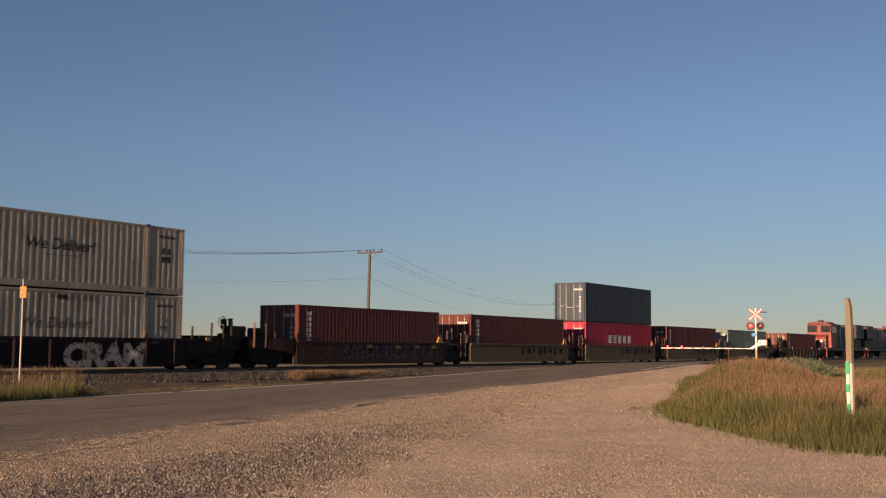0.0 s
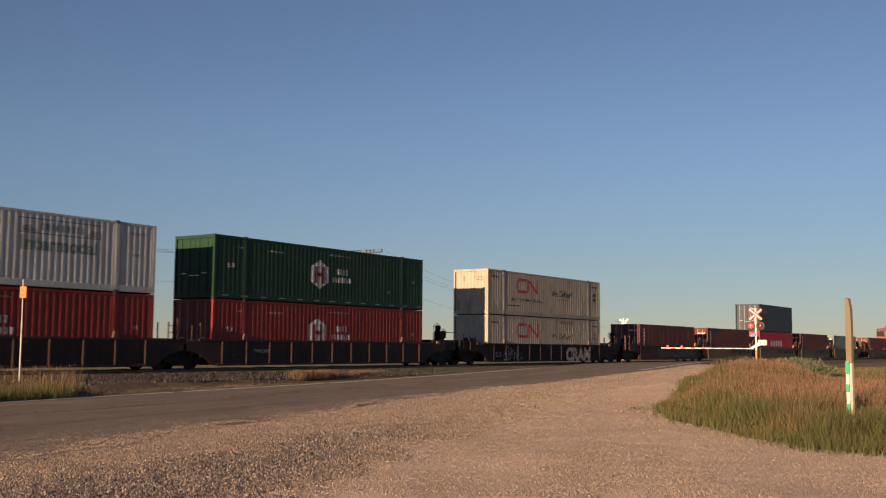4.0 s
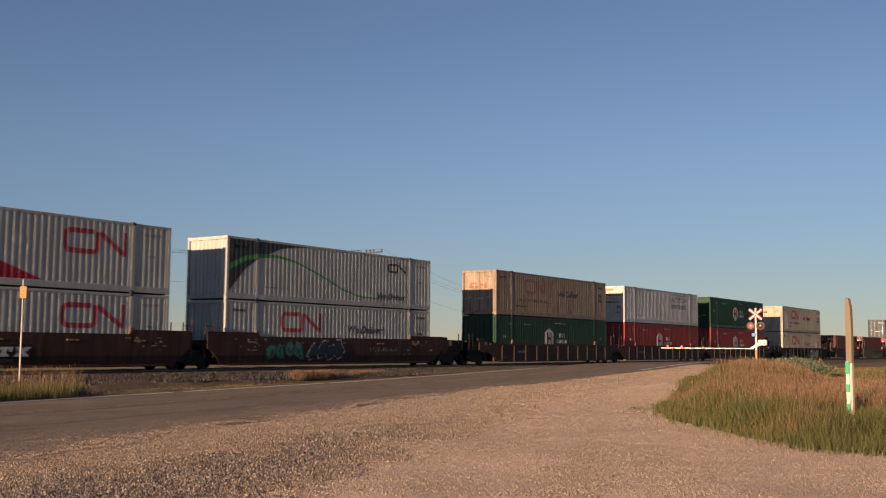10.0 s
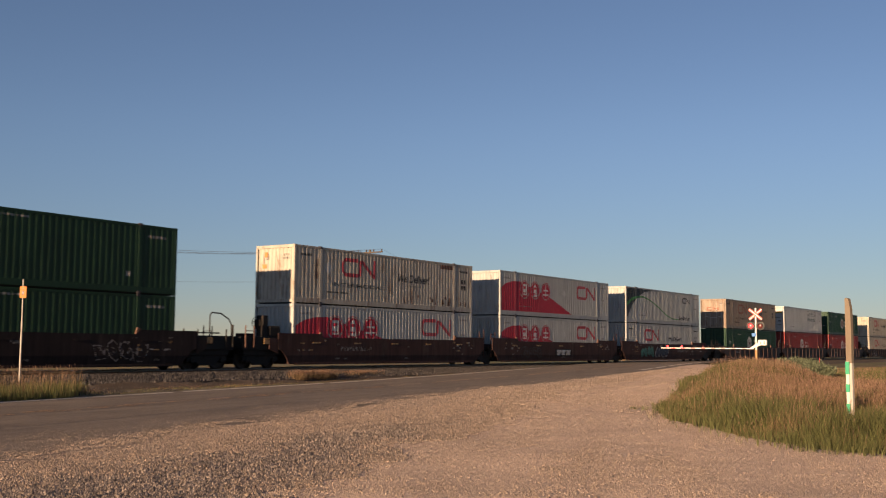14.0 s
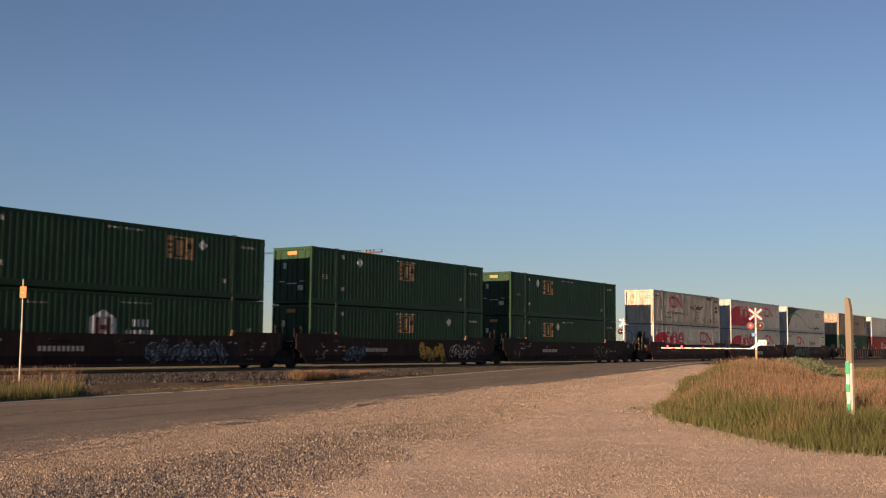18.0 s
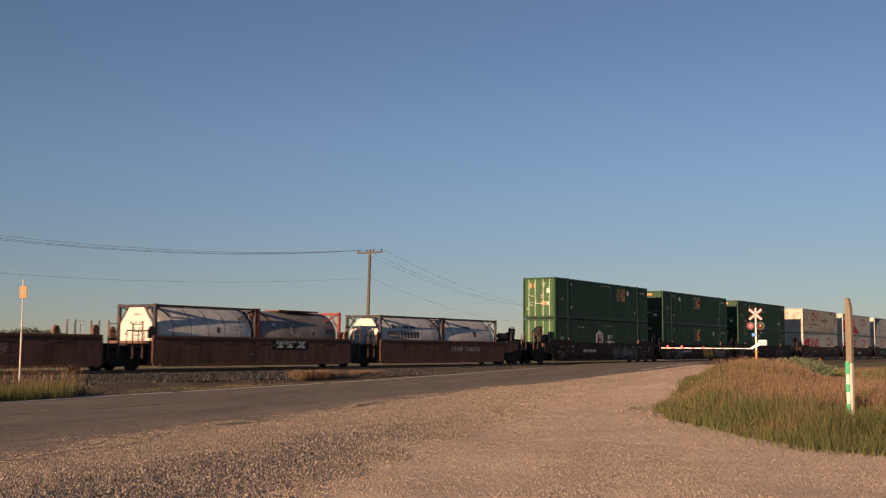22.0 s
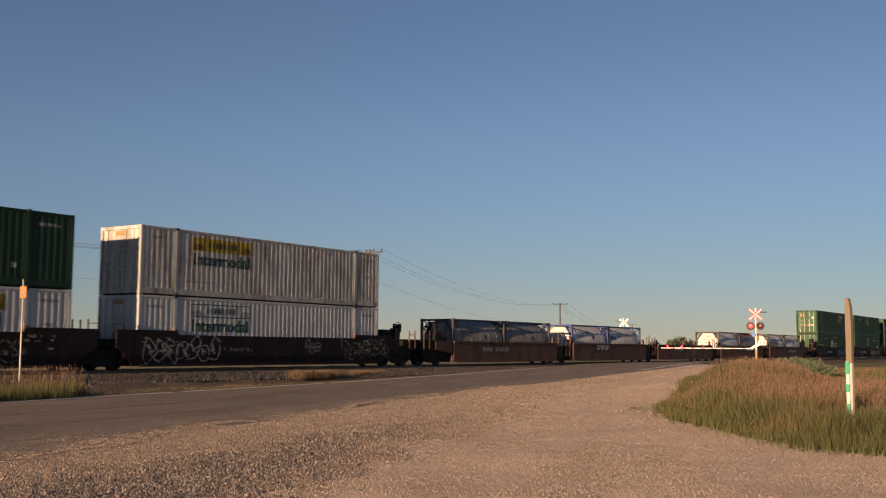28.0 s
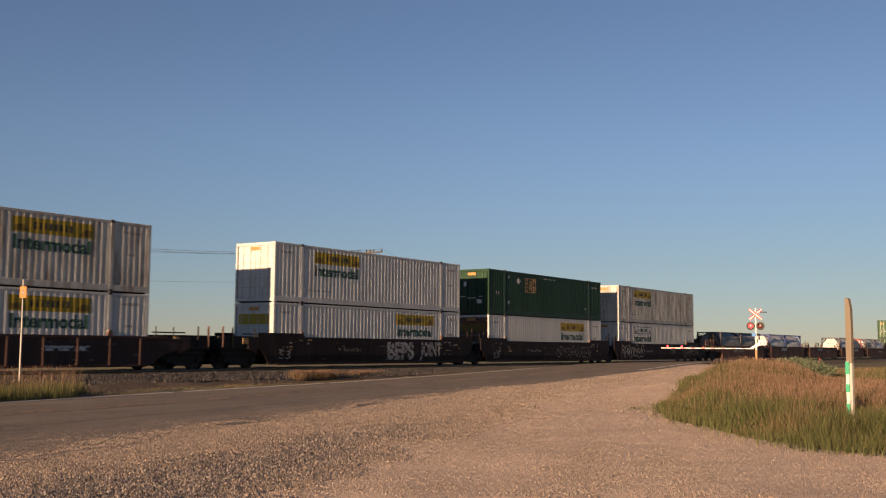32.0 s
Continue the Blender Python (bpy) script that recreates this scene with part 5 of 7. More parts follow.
def hand_brake(parent, x, z, s=-1):
    g = Geo()
    pts = [(x, s * 0.9 + 0.26 * math.cos(a), z + 0.26 * math.sin(a)) for a in np.linspace(0, 2 * math.pi, 17)]
    g.line(pts, 0.016, 5)
    for a in (0.3, 1.87, 3.44, 5.0):
        g.tube((x, s * 0.9, z), (x, s * 0.9 + 0.25 * math.cos(a), z + 0.25 * math.sin(a)), 0.012, 5)
    g.slab(x + 0.02, x + 0.14, s * 0.9 - 0.16, s * 0.9 + 0.16, z - 0.3, z + 0.16, 0.02)
    part("brake_wheel", g, "black", parent)


def end_gear(c, x, dirn, kit, style):
    """What stands on a car's end platform: posts and rails, and on most ends a hand brake, reservoir or bent pipe rail."""
    def post(dx, y, h, mat="rustpart", r=0.035):
        part("stanchion", shared(("stan", h, r), lambda: Geo().tube((0, 0, 1.0), (0, 0, h), r, 6).mesh("stanchion")), mat, c, at=(x + dirn * dx, y, 0))

    def pipe_rail():
        part("pipe_rail", Geo().line([(x + dirn * u, -1.3, z) for u, z in ((3.32, 1.5), (3.32, 2.0), (3.15, 2.25), (2.65, 2.5), (2.1, 2.52), (2.0, 2.4), (2.0, 1.5))], 0.03, 6), "black", c)

    def reservoir():
        part("brake_reservoir", Geo().lathe([(dirn * 0.52, 0.1), (dirn * 0.6, 0.2), (dirn * 1.38, 0.2), (dirn * 1.46, 0.1)], "x", 14, (x, -0.95, 1.82)), "rustpart" if style == "short" else "black", c, smooth=True)
        part("reservoir_cradle", Geo().slab(*sorted((x + dirn * 0.6, x + dirn * 1.4)), -1.15, -0.75, 1.3, 1.64, 0.02), "black", c)

    if kit in ("full", "stand"):
        for y in (-1.38, 1.38):
            for dx, h in ((2.75, 1.98), (3.3, 2.0)):
                post(dx, y, h)
            part("grab_rail", shared(("grab", x, dirn), lambda: Geo().line([(x + dirn * 2.75, 0, 1.75), (x + dirn * 3.3, 0, 1.75)], 0.018, 5).mesh("grab_rail")), "rustpart", c, at=(0, y, 0))
        if dirn < 0:
            part("brake_stand", Geo().slab(x - 2.0, x - 1.62, -1.2, -0.75, 1.45, 2.5, 0.04).slab(x - 1.6, x - 1.2, -1.2, -0.6, 1.45, 1.85, 0.05), "black", c)
            hand_brake(c, x - 2.15, 2.15)
            if kit == "full":
                pipe_rail()
            else:
                part("valve_box", Geo().slab(x - 1.6, x - 0.8, -1.25, -0.7, 1.45, 2.02, 0.06), "black", c)
        else:
            part("brake_stand", Geo().slab(x + 1.65, x + 2.1, -1.25, -0.8, 1.45, 2.1, 0.05).slab(x + 1.68, x + 1.8, -1.15, -1.0, 2.05, 2.35, 0.02), "black", c)
            hand_brake(c, x + 2.3, 2.18)
        if kit == "full":
            reservoir()
    elif kit == "wheels":
        part("brake_stand", Geo().slab(x + dirn * 2.2 - 0.2, x + dirn * 2.2 + 0.2, -1.2, -0.7, 1.45, 2.0, 0.04), "black", c)
        hand_brake(c, x + dirn * 2.05, 2.2)
        hand_brake(c, x + dirn * 2.65, 1.9)
        part("end_rail", Geo().line([(x + dirn * u, -1.3, z) for u, z in ((1.1, 1.45), (1.1, 1.95), (3.4, 1.95), (3.4, 1.45))], 0.02, 5), "black", c)
    elif kit == "pipe":
        pipe_rail()
        for dx, h in ((0.45, 1.78), (1.25, 1.78), (2.95, 1.8)):
            post(dx, -1.36, h, "black")
        post(3.35, -1.36, 2.0, "black", 0.05)
        part("cross_rail", Geo().line([(x + dirn * 0.3, -1.3, 1.62), (x + dirn * 2.6, -1.3, 1.62)], 0.03, 5), "black", c)
    elif kit == "posts":
        for dx, h, mat, r in ((0.35, 1.84, "black", 0.03), (1.3, 1.84, "black", 0.03), (2.7, 1.88, "black", 0.04), (3.3, 1.92, "rustpart", 0.05)):
            post(dx, -1.36, h, mat, r)
        part("cross_rail", Geo().line([(x + dirn * 0.2, -1.3, 1.6), (x + dirn * 2.0, -1.3, 1.6)], 0.03, 5), "black", c)
    elif kit == "block":
        part("brake_stand", Geo().slab(x + 2.95, x + 3.95, -1.25, -0.7, 1.3, 1.96, 0.06).slab(x + 2.98, x + 3.12, -1.2, -1.0, 1.9, 2.3, 0.02).slab(x + 2.5, x + 2.95, -1.2, -0.8, 1.3, 1.62, 0.04), "black", c)
        hand_brake(c, x + 2.75, 2.12)
        for dx, h, mat, r in ((0.54, 1.9, "black", 0.05), (1.67, 2.06, "black", 0.05), (2.35, 2.02, "rustpart", 0.04)):
            post(dx, -1.36, h, mat, r)
    elif kit == "pair":
        for dx, h in ((3.1, 2.12), (2.35, 2.1), (1.75, 1.72)):
            post(dx, -1.38, h, "rustpart", 0.045)
        part("valve_box", Geo().slab(x - 2.95, x - 2.2, -1.2, -0.7, 1.45, 1.9, 0.06), "black", c)
    elif kit == "low":
        for dx, h in ((2.9, 1.9), (3.3, 1.9)):
            post(dx, -1.36, h, "black", 0.03)
        part("valve_box", Geo().slab(*sorted((x + dirn * 1.2, x + dirn * 2.0)), -1.2, -0.7, 1.45, 1.66, 0.04), "black", c)


SMOOTH = []                    # the cars whose sides lean in below


def sill_mesh(poly, sd, W):
    """A smooth car's side sheet with its knee: the outline cut at the knee, the lower part leaning in."""
    bm = bmesh.new()
    bm.faces.new([bm.verts.new((x, 0, z)) for x, z in poly])
    bmesh.ops.bisect_plane(bm, geom=bm.verts[:] + bm.edges[:] + bm.faces[:], plane_co=(0, 0, KNEE), plane_no=(0, 0, 1))
    out = bmesh.ops.extrude_face_region(bm, geom=bm.faces[:])
    back = {v for v in out["geom"] if isinstance(v, bmesh.types.BMVert)}
    for v in bm.verts:
        v.co.y = sd * (W - lean(v.co.z) - (0.04 if v in back else 0))
    bmesh.ops.recalc_face_normals(bm, faces=bm.faces)
    me = bpy.data.meshes.new("side_sill")
    bm.to_mesh(me)
    bm.free()
    return me


def well_car(s, L, style, label, rear="art", front="art", top=1.5, high=1.68, mat="well_brown", seed=0, gear=("full", "full")):
    """One unit of an articulated well car, in its load's measures: x = 0 at the load's rear end. Heights over the rail."""
    rng = random.Random(seed)
    c = aboard(thing("well_car", label, "rail car", (s, TRACK_Y, RAIL_Z), "well cars of the train"), s)
    W = 1.43
    bot = 0.2
    if style == "smooth":
        SMOOTH.append(c)
    r_end, f_end = (-1.15, L + 1.15)
    for sd in (-1, 1):
        y0, y1 = sorted((sd * W, sd * (W - 0.05)))
        if style == "smooth":
            poly = [(-0.3, bot), (L + 0.3, bot), (L + 0.55, 0.5), (f_end - 0.2, 0.86), (f_end, 0.92), (f_end, high), (L - 1.95, high), (L - 2.15, top), (2.15, top), (1.95, high), (r_end, high), (r_end, 0.92), (r_end + 0.2, 0.86), (-0.55, 0.5)]
        elif style == "short":
            poly = [(-0.15, bot), (L + 0.35, bot), (L + 0.45, 0.35), (L + 0.45, top), (-0.25, top), (-0.25, 0.35)]
        else:
            poly = [(0.0, bot), (L, bot), (f_end - 0.3, 0.7), (f_end + 0.4, 0.85), (f_end + 0.4, top - 0.1), (f_end - 0.6, top), (r_end + 0.6, top), (r_end - 0.4, top - 0.1), (r_end - 0.4, 0.85), (r_end + 0.3, 0.7)]
        sill = part("side_sill", shared(("sill", style, L, top, sd), lambda: sill_mesh(poly, sd, W) if style == "smooth" else Geo().prism(poly, y0, y1).mesh("side_sill")), mat, c)
        tuck = lean(bot) if style == "smooth" else 0.0
        fl0, fl1 = sorted((sd * (W - 0.12 - tuck), sd * (W + 0.035 - tuck)))
        if style != "smooth":
            part("top_chord", shared(("chord", style, L, top, sd), lambda: Geo().slab(-0.9 if style == "ribbed" else -0.2, L + (0.9 if style == "ribbed" else 0.4), fl0, fl1, top - 0.09, top + 0.02, 0.012).mesh("top_chord")), mat, c)
        part("bottom_chord", shared(("bchord", style, L, sd), lambda: Geo().slab(0.15, L - 0.15, fl0, fl1, bot - 0.03, bot + 0.07, 0.012).mesh("bottom_chord")), mat, c)
        if style == "ribbed":
            n = 11 if L > 13 else 9
            for i in range(n):
                x = 0.5 + (L - 1.0) * i / (n - 1)
                q0, q1 = sorted((sd * W, sd * (W + 0.06)))
                part("rib", shared(("rib", top, sd), lambda: Geo().slab(-0.045, 0.045, q0, q1, bot + 0.05, top - 0.07, 0.012).mesh("rib")), mat, sill, at=(x, 0, 0))
        else:
            for i in range(5):
                x = 1.6 + (L - 3.2) * i / 4
                q0, q1 = sorted((sd * W, sd * (W + 0.02)))
                part("tie_down_plate", shared(("plate", sd), lambda: Geo().slab(-0.28, 0.28, q0, q1, 1.2, 1.27, 0.006).mesh("tie_down_plate")), "amber_mark" if (style == "smooth" and mat == "well_brown") else mat, sill, at=(x, 0, 0 if style == "smooth" else -0.05))
        for x in (1.98, L - 1.98) if style != "short" else ():
            part("stack_guide", shared(("guide", sd), lambda: Geo().prism([(-0.13, 0), (0.13, 0), (0.09, 0.24), (-0.05, 0.28)], sd * 1.33 - 0.05, sd * 1.33 + 0.05).mesh("stack_guide")), "rustpart", c, at=(x, 0, top))
    for i in range(7):
        x, z, w = rng.uniform(0.3, L - 0.8), rng.choice((0.42, 0.62, 1.05, 1.12)), rng.uniform(0.15, 0.5)
        decal("numbering", flat(bars(x, x + w, z, z + rng.uniform(0.05, 0.09), rng.choice((3, 4, 5)), 0.7)), "stencil", c, 0, False, -W, 0.0075, bent=style == "smooth")
    for x0, n in ((0.1, 9), (L - 2.4, 9)) if style == "smooth" else ():
        for tone in ("stencil", "dim_mark", "amber_mark"):
            polys = []
            for i in range(n // 2):
                x, z, w = x0 + rng.uniform(0, 2.3), rng.choice((0.84, 1.0, 1.16, 1.32)), rng.uniform(0.08, 0.3)
                polys.append(rect(x, x + w, z + rng.uniform(-0.03, 0.03), z + rng.uniform(0.05, 0.1)))
            if polys:
                decal("small_print", flat(polys), tone, c, 0, False, -W, {"stencil": 0.003, "dim_mark": 0.0045, "amber_mark": 0.006}[tone], bent=True)
    part("well_floor", shared(("wfloor", L), lambda: Geo().box(0, L, -1.28, 1.28, bot, bot + 0.045).mesh("well_floor")), "black", c)
    for x, dirn, how, kit in ((0.0, -1, rear, gear[0]), (L, 1, front, gear[1])):
        end = 3.55 if how == "coupler" else 1.6
        a, b = sorted((x + dirn * 0.25, x + dirn * 0.33))
        part("bulkhead", shared(("bulk", L, dirn, top), lambda: Geo().slab(a, b, -1.35, 1.35, bot, top - 0.2, 0.01).mesh("bulkhead")), mat, c)
        a, b = sorted((x + dirn * 0.3, x + dirn * (end - 0.25)))
        part("platform", shared(("plat", L, dirn, how), lambda: Geo().slab(a, b, -1.3, 1.3, 0.98, 1.12, 0.015).slab(a, b, -0.35, 0.35, 0.7, 0.98, 0.02).mesh("platform")), "black", c)
        part("end_frame", shared(("eframe", L, dirn, how), lambda: Geo().slab(*sorted((x + dirn * 0.28, x + dirn * (end - 0.3))), -1.22, 1.22, 0.62, 0.97, 0.03).mesh("end_frame")), "black", c)
        if how == "coupler":
            part("coupler", shared(("coup", L, dirn), lambda: Geo().slab(*sorted((x + dirn * 2.9, x + dirn * 3.7)), -0.12, 0.12, 0.72, 0.95, 0.03).tube((x + dirn * 3.0, 0.35, 0.8), (x + dirn * 3.6, 0.35, 0.5), 0.03, 6).mesh("coupler")), "black", c)
            part("end_sill", shared(("esl", L, dirn), lambda: Geo().slab(*sorted((x + dirn * 3.1, x + dirn * 3.28)), -1.35, 1.35, 0.9, 1.2, 0.02).mesh("end_sill")), mat, c)
            truck(c, x + dirn * 2.05)
            e0, e1 = {"short": (0.46, 2.15), "smooth": (1.16, 1.75), "ribbed": (1.56, 2.2)}[style]
            for y in (-1.4, 1.4):
                part("end_plate", shared(("eplate", L, dirn, style), lambda: Geo().prism([(x + dirn * e0, 0.72), (x + dirn * e1, 0.92), (x + dirn * e1, 1.42), (x + dirn * e0, 1.42)], -0.025, 0.025).mesh("end_plate")), mat, c, at=(0, y, 0))
            part("end_deck", shared(("edeck", L, dirn), lambda: Geo().slab(*sorted((x + dirn * 1.0, x + dirn * 3.45)), -1.34, 1.34, 0.86, 1.5, 0.03).mesh("end_deck")), "black", c)
            end_gear(c, x, dirn, kit, style)
            part("release_box", Geo().slab(*sorted((x + dirn * 1.3, x + dirn * 2.1)), -1.42, -1.37, 1.15, 1.42, 0.01), "amber_mark", c)
            part("air_hose", Geo().line([(x + dirn * 3.4, -0.4, 0.85), (x + dirn * 3.5, -0.4, 0.55), (x + dirn * 3.7, -0.4, 0.42)], 0.03, 6), "black", c)
        else:
            if dirn < 0:
                truck(c, x + dirn * 1.62)
            g = Geo()
            g.tube((x + dirn * 0.75, -1.36, 0.5), (x + dirn * 0.75, -1.36, 2.05), 0.035, 6)
            g.tube((x + dirn * 1.25, -1.36, 0.5), (x + dirn * 1.25, -1.36, 2.2 if dirn > 0 else 1.95), 0.035, 6)
            for z in (0.7, 1.0, 1.3, 1.6, 1.9):
                g.tube((x + dirn * 0.75, -1.36, z), (x + dirn * 1.25, -1.36, z), 0.014, 5)
            part("ladder", g, "rustpart" if style == "short" else mat, c)
            g = Geo()
            g.tube((x + dirn * 0.8, 1.36, 0.9), (x + dirn * 0.8, 1.36, 2.1), 0.035, 6)
            g.tube((x + dirn * 1.2, 1.36, 0.9), (x + dirn * 1.2, 1.36, 2.1), 0.035, 6)
            part("ladder", g, mat, c)
            if style == "short":
                for y in (-1.25, 1.25):
                    part("corner_guide", shared("cguide", lambda: Geo().prism([(-0.16, 1.35), (0.16, 1.35), (0.16, 1.66), (0.1, 1.8), (0.0, 1.85), (-0.1, 1.8), (-0.16, 1.66)], -0.06, 0.06).mesh("corner_guide")), "rustpart", c, at=(x + dirn * 0.2, y, 0))
                if dirn < 0:
                    g = Geo().line([(x - 1.5, -1.3, 1.65), (x - 0.3, -1.3, 1.65)], 0.025, 5)
                    for i in range(5):
                        g.tube((x - 1.5 + 0.3 * i, -1.3, 1.1), (x - 1.5 + 0.3 * i, -1.3, 1.65), 0.022, 5)
                    part("end_railing", g, "black", c)
            part("articulation", shared(("artic", L, dirn), lambda: Geo().slab(*sorted((x + dirn * 0.9, x + dirn * 1.68)), -0.3, 0.3, 0.62, 1.0, 0.04).mesh("articulation")), "black", c)
    return c


FLAT = -1.43


def car_mark(c, name, bm, mat, lift=0.004, label=""):
    return decal(name, bm, mat, c, 0, False, FLAT, lift, label, c in SMOOTH)


def crest(c, x0, x1, z0, z1, dark=True):
    """The owner's mark as a row of plain blocks on a dark plate."""
    if dark:
        car_mark(c, "owner_plate", flat([rect(x0, x1, z0, z1)]), "black")
    h, w = z1 - z0, x1 - x0
    slab_t = ((0.04, 0.18), (0.23, 0.18), (0.23, 0.34), (0.18, 0.34), (0.18, 0.66), (0.22, 0.66), (0.22, 0.5), (0.27, 0.5), (0.27, 0.84), (0, 0.84), (0, 0.5), (0.05, 0.5), (0.05, 0.66), (0.09, 0.66), (0.09, 0.34), (0.04, 0.34))
    slab_x = ((0, 0.16), (0.12, 0.16), (0.14, 0.36), (0.17, 0.16), (0.29, 0.16), (0.2, 0.5), (0.29, 0.84), (0.17, 0.84), (0.145, 0.66), (0.12, 0.84), (0, 0.84), (0.09, 0.5))
    for p, outline in ((0.06, slab_t), (0.34, slab_t), (0.64, slab_x)):
        bm = flat([[(x0 + w * (p + x + 0.06 * z), z0 + h * z) for x, z in outline]])
        bmesh.ops.triangulate(bm, faces=bm.faces[:])
        car_mark(c, "owner_mark", bm, "white_mark", 0.008)


def scrawl(c, x0, x1, z0, z1, mat, seed, edge=None, up=0.0):
    """Unreadable spray paint: a row of overlapping skewed bubbles, outlined, with slits inside."""
    rng = random.Random(seed)
    n = max(3, round((x1 - x0) / 0.6))
    p = (x1 - x0) / n
    name = {"spray_white": "white", "spray_dark_teal": "dark teal", "spray_blue": "light blue", "spray_yellow": "ochre", "spray_navy": "dark blue", "dim_mark": "greyed", "spray_pale": "pale blue", "ink": "black", "well_dark": "dark"}.get(mat, "faded")
    for i in range(n):
        cx, cz = x0 + (i + 0.5) * p, (z0 + z1) / 2 + rng.uniform(-0.08, 0.08)
        rx, rz = p * rng.uniform(0.52, 0.78), (z1 - z0) * rng.uniform(0.42, 0.6)
        sk = rng.uniform(-0.5, 0.5)
        m = rng.choice((7, 8, 9))
        spike = [rng.uniform(0.62, 1.18) for k in range(m)]

        def blob(f):
            out = []
            for k in range(m * 2):
                a = math.pi * k / m
                s = spike[k // 2] if k % 2 == 0 else (spike[k // 2] + spike[(k // 2 + 1) % m]) / 2 * 0.9
                u, v = math.cos(a) * rx * s * f, math.sin(a) * rz * s * f
                out.append((cx + u + sk * v, cz + v))
            return out
        if edge:
            car_mark(c, "spray_fill", flat([blob(0.97)]), edge, up + 0.004 + 0.0012 * i)
        o, q, h = blob(1.0), blob(0.84), m * 2
        car_mark(c, "spray_outline", flat([[o[k], o[(k + 1) % h], q[(k + 1) % h], q[k]] for k in range(h)]), mat, up + 0.02 + 0.0012 * i, "%s spray-painted outline" % name)
        for j in range(2):
            w = rx * rng.uniform(0.08, 0.16)
            s0, s1 = cz - rz * rng.uniform(0.05, 0.55), cz + rz * rng.uniform(0.05, 0.55)
            u0, u1 = rng.uniform(-0.45, 0.45) * rx, rng.uniform(-0.45, 0.45) * rx
            car_mark(c, "spray_stroke", flat([[(cx + u0 - w, s0), (cx + u0 + w, s0), (cx + u1 + w, s1), (cx + u1 - w, s1)]]), mat, up + 0.02 + 0.0012 * i + 0.0005 * j)


def build_cars():
    ch = "coupler"
    # single ribbed car with spray-painted sides
    c = well_car(14.88, L53, "ribbed", "dark ribbed well car with white spray lettering", ch, ch, 1.33, 1.5, "well_dark", 1, ("low", "block"))
    car_mark(c, "spray_lettering", lettering("CRAM", 10.1, 14.0, 0.16, 1.16, 0.06, 0.1), "dim_mark", 0.11, "white spray-painted lettering")
    scrawl(c, 1.7, 3.3, 0.2, 1.1, "spray_white", 5)
    scrawl(c, 3.3, 4.2, 0.2, 0.9, "spray_blue", 6)
    car_mark(c, "length_mark", lettering("53", 0.7, 1.4, 0.5, 0.8), "dim_mark")
    # ribbed three-unit car
    for k, s in enumerate((-8.4, -27.86, -47.44)):
        c = well_car(s, L53, "ribbed", "oxide red ribbed well car carrying stacked containers", ch if k == 2 else "art", ch if k == 0 else "art", 1.33, 1.5, "well_ribbed", 10 + k, ("low", "wheels"))
        car_mark(c, "numbering", flat(bars(2.5, 3.6, 0.75, 0.9, 5)), "dim_mark")
    # smooth brown three-unit car
    for k, s in enumerate((-70.96, -90.38, -109.87)):
        c = well_car(s, L53, "smooth", "brown smooth-sided well car carrying stacked white containers", ch if k == 2 else "art", ch if k == 0 else "art", mat="well_brown", seed=20 + k, gear=("stand", "low"))
        if k == 0:
            scrawl(c, 2.5, 5.1, 0.33, 1.3, "spray_dark_teal", 8, "spray_teal")
            scrawl(c, 5.5, 8.1, 0.3, 1.38, "spray_white", 9, "spray_white")
            scrawl(c, 5.62, 8.0, 0.4, 1.3, "spray_navy", 9, "spray_navy", 0.026)
            car_mark(c, "numbering", flat(bars(10.4, 12.9, 0.82, 1.02, 11, 0.62)), "stencil")
        elif k == 1:
            crest(c, 7.2, 9.6, 0.5, 1.04)
            scrawl(c, 2.4, 5.2, 0.45, 1.2, "ink", 13)
        else:
            car_mark(c, "numbering", flat(bars(3.5, 6.1, 0.84, 1.06, 11, 0.62)), "stencil")
    # dark three-unit car under the green containers
    for k, s in enumerate((-133.46, -153.03, -172.51)):
        c = well_car(s, L53, "smooth", "dark maroon well car under stacked green containers", ch if k == 2 else "art", ch if k == 0 else "art", mat="well_dark", seed=30 + k, gear=("full", "pipe"))
        car_mark(c, "length_mark", lettering("53", 0.25, 1.0, 0.4, 0.88, 0.01), "stencil")
        car_mark(c, "numbering", flat(bars(4.1, 6.2, 0.8, 1.0, 10, 0.62)), "rod_grey")
        if k == 1:
            scrawl(c, 2.7, 4.3, 0.36, 1.2, "spray_blue", 14, "spray_navy")
            scrawl(c, 9.2, 11.8, 0.2, 1.25, "spray_yellow", 15, "spray_yellow")
            scrawl(c, 12.2, 15.1, 0.5, 1.25, "spray_white", 16)
        elif k == 2:
            scrawl(c, 9.2, 13.7, 0.25, 1.3, "spray_pale", 17, "spray_navy")
        else:
            scrawl(c, 12.0, 14.5, 0.4, 1.2, "stencil", 18)
    # five short units with tanks, the middle one empty
    for k, s in enumerate((-192.45, -207.95, -223.45, -238.95, -254.45)):
        lab = "empty brown short well car" if k == 2 else "brown short well car carrying two tank containers"
        c = well_car(s, 12.3, "short", lab, ch if k == 4 else "art", ch if k == 0 else "art", 1.44, 1.44, "well_rusty", 40 + k)
        if k in (1, 2, 3):
            a = (0, 6.9, 3.1, 3.3)[k]
            crest(c, a, a + 2.5, 0.88, 1.4)
        else:
            a = 6.7 if k == 0 else 3.0
            car_mark(c, "numbering", flat(bars(a, a + 1.2, 0.84, 1.1, 4) + bars(a + 1.5, a + 3.2, 0.84, 1.1, 6)), "dim_mark")
        if k == 2:
            scrawl(c, 7.5, 8.5, 0.6, 1.1, "dim_mark", 50)
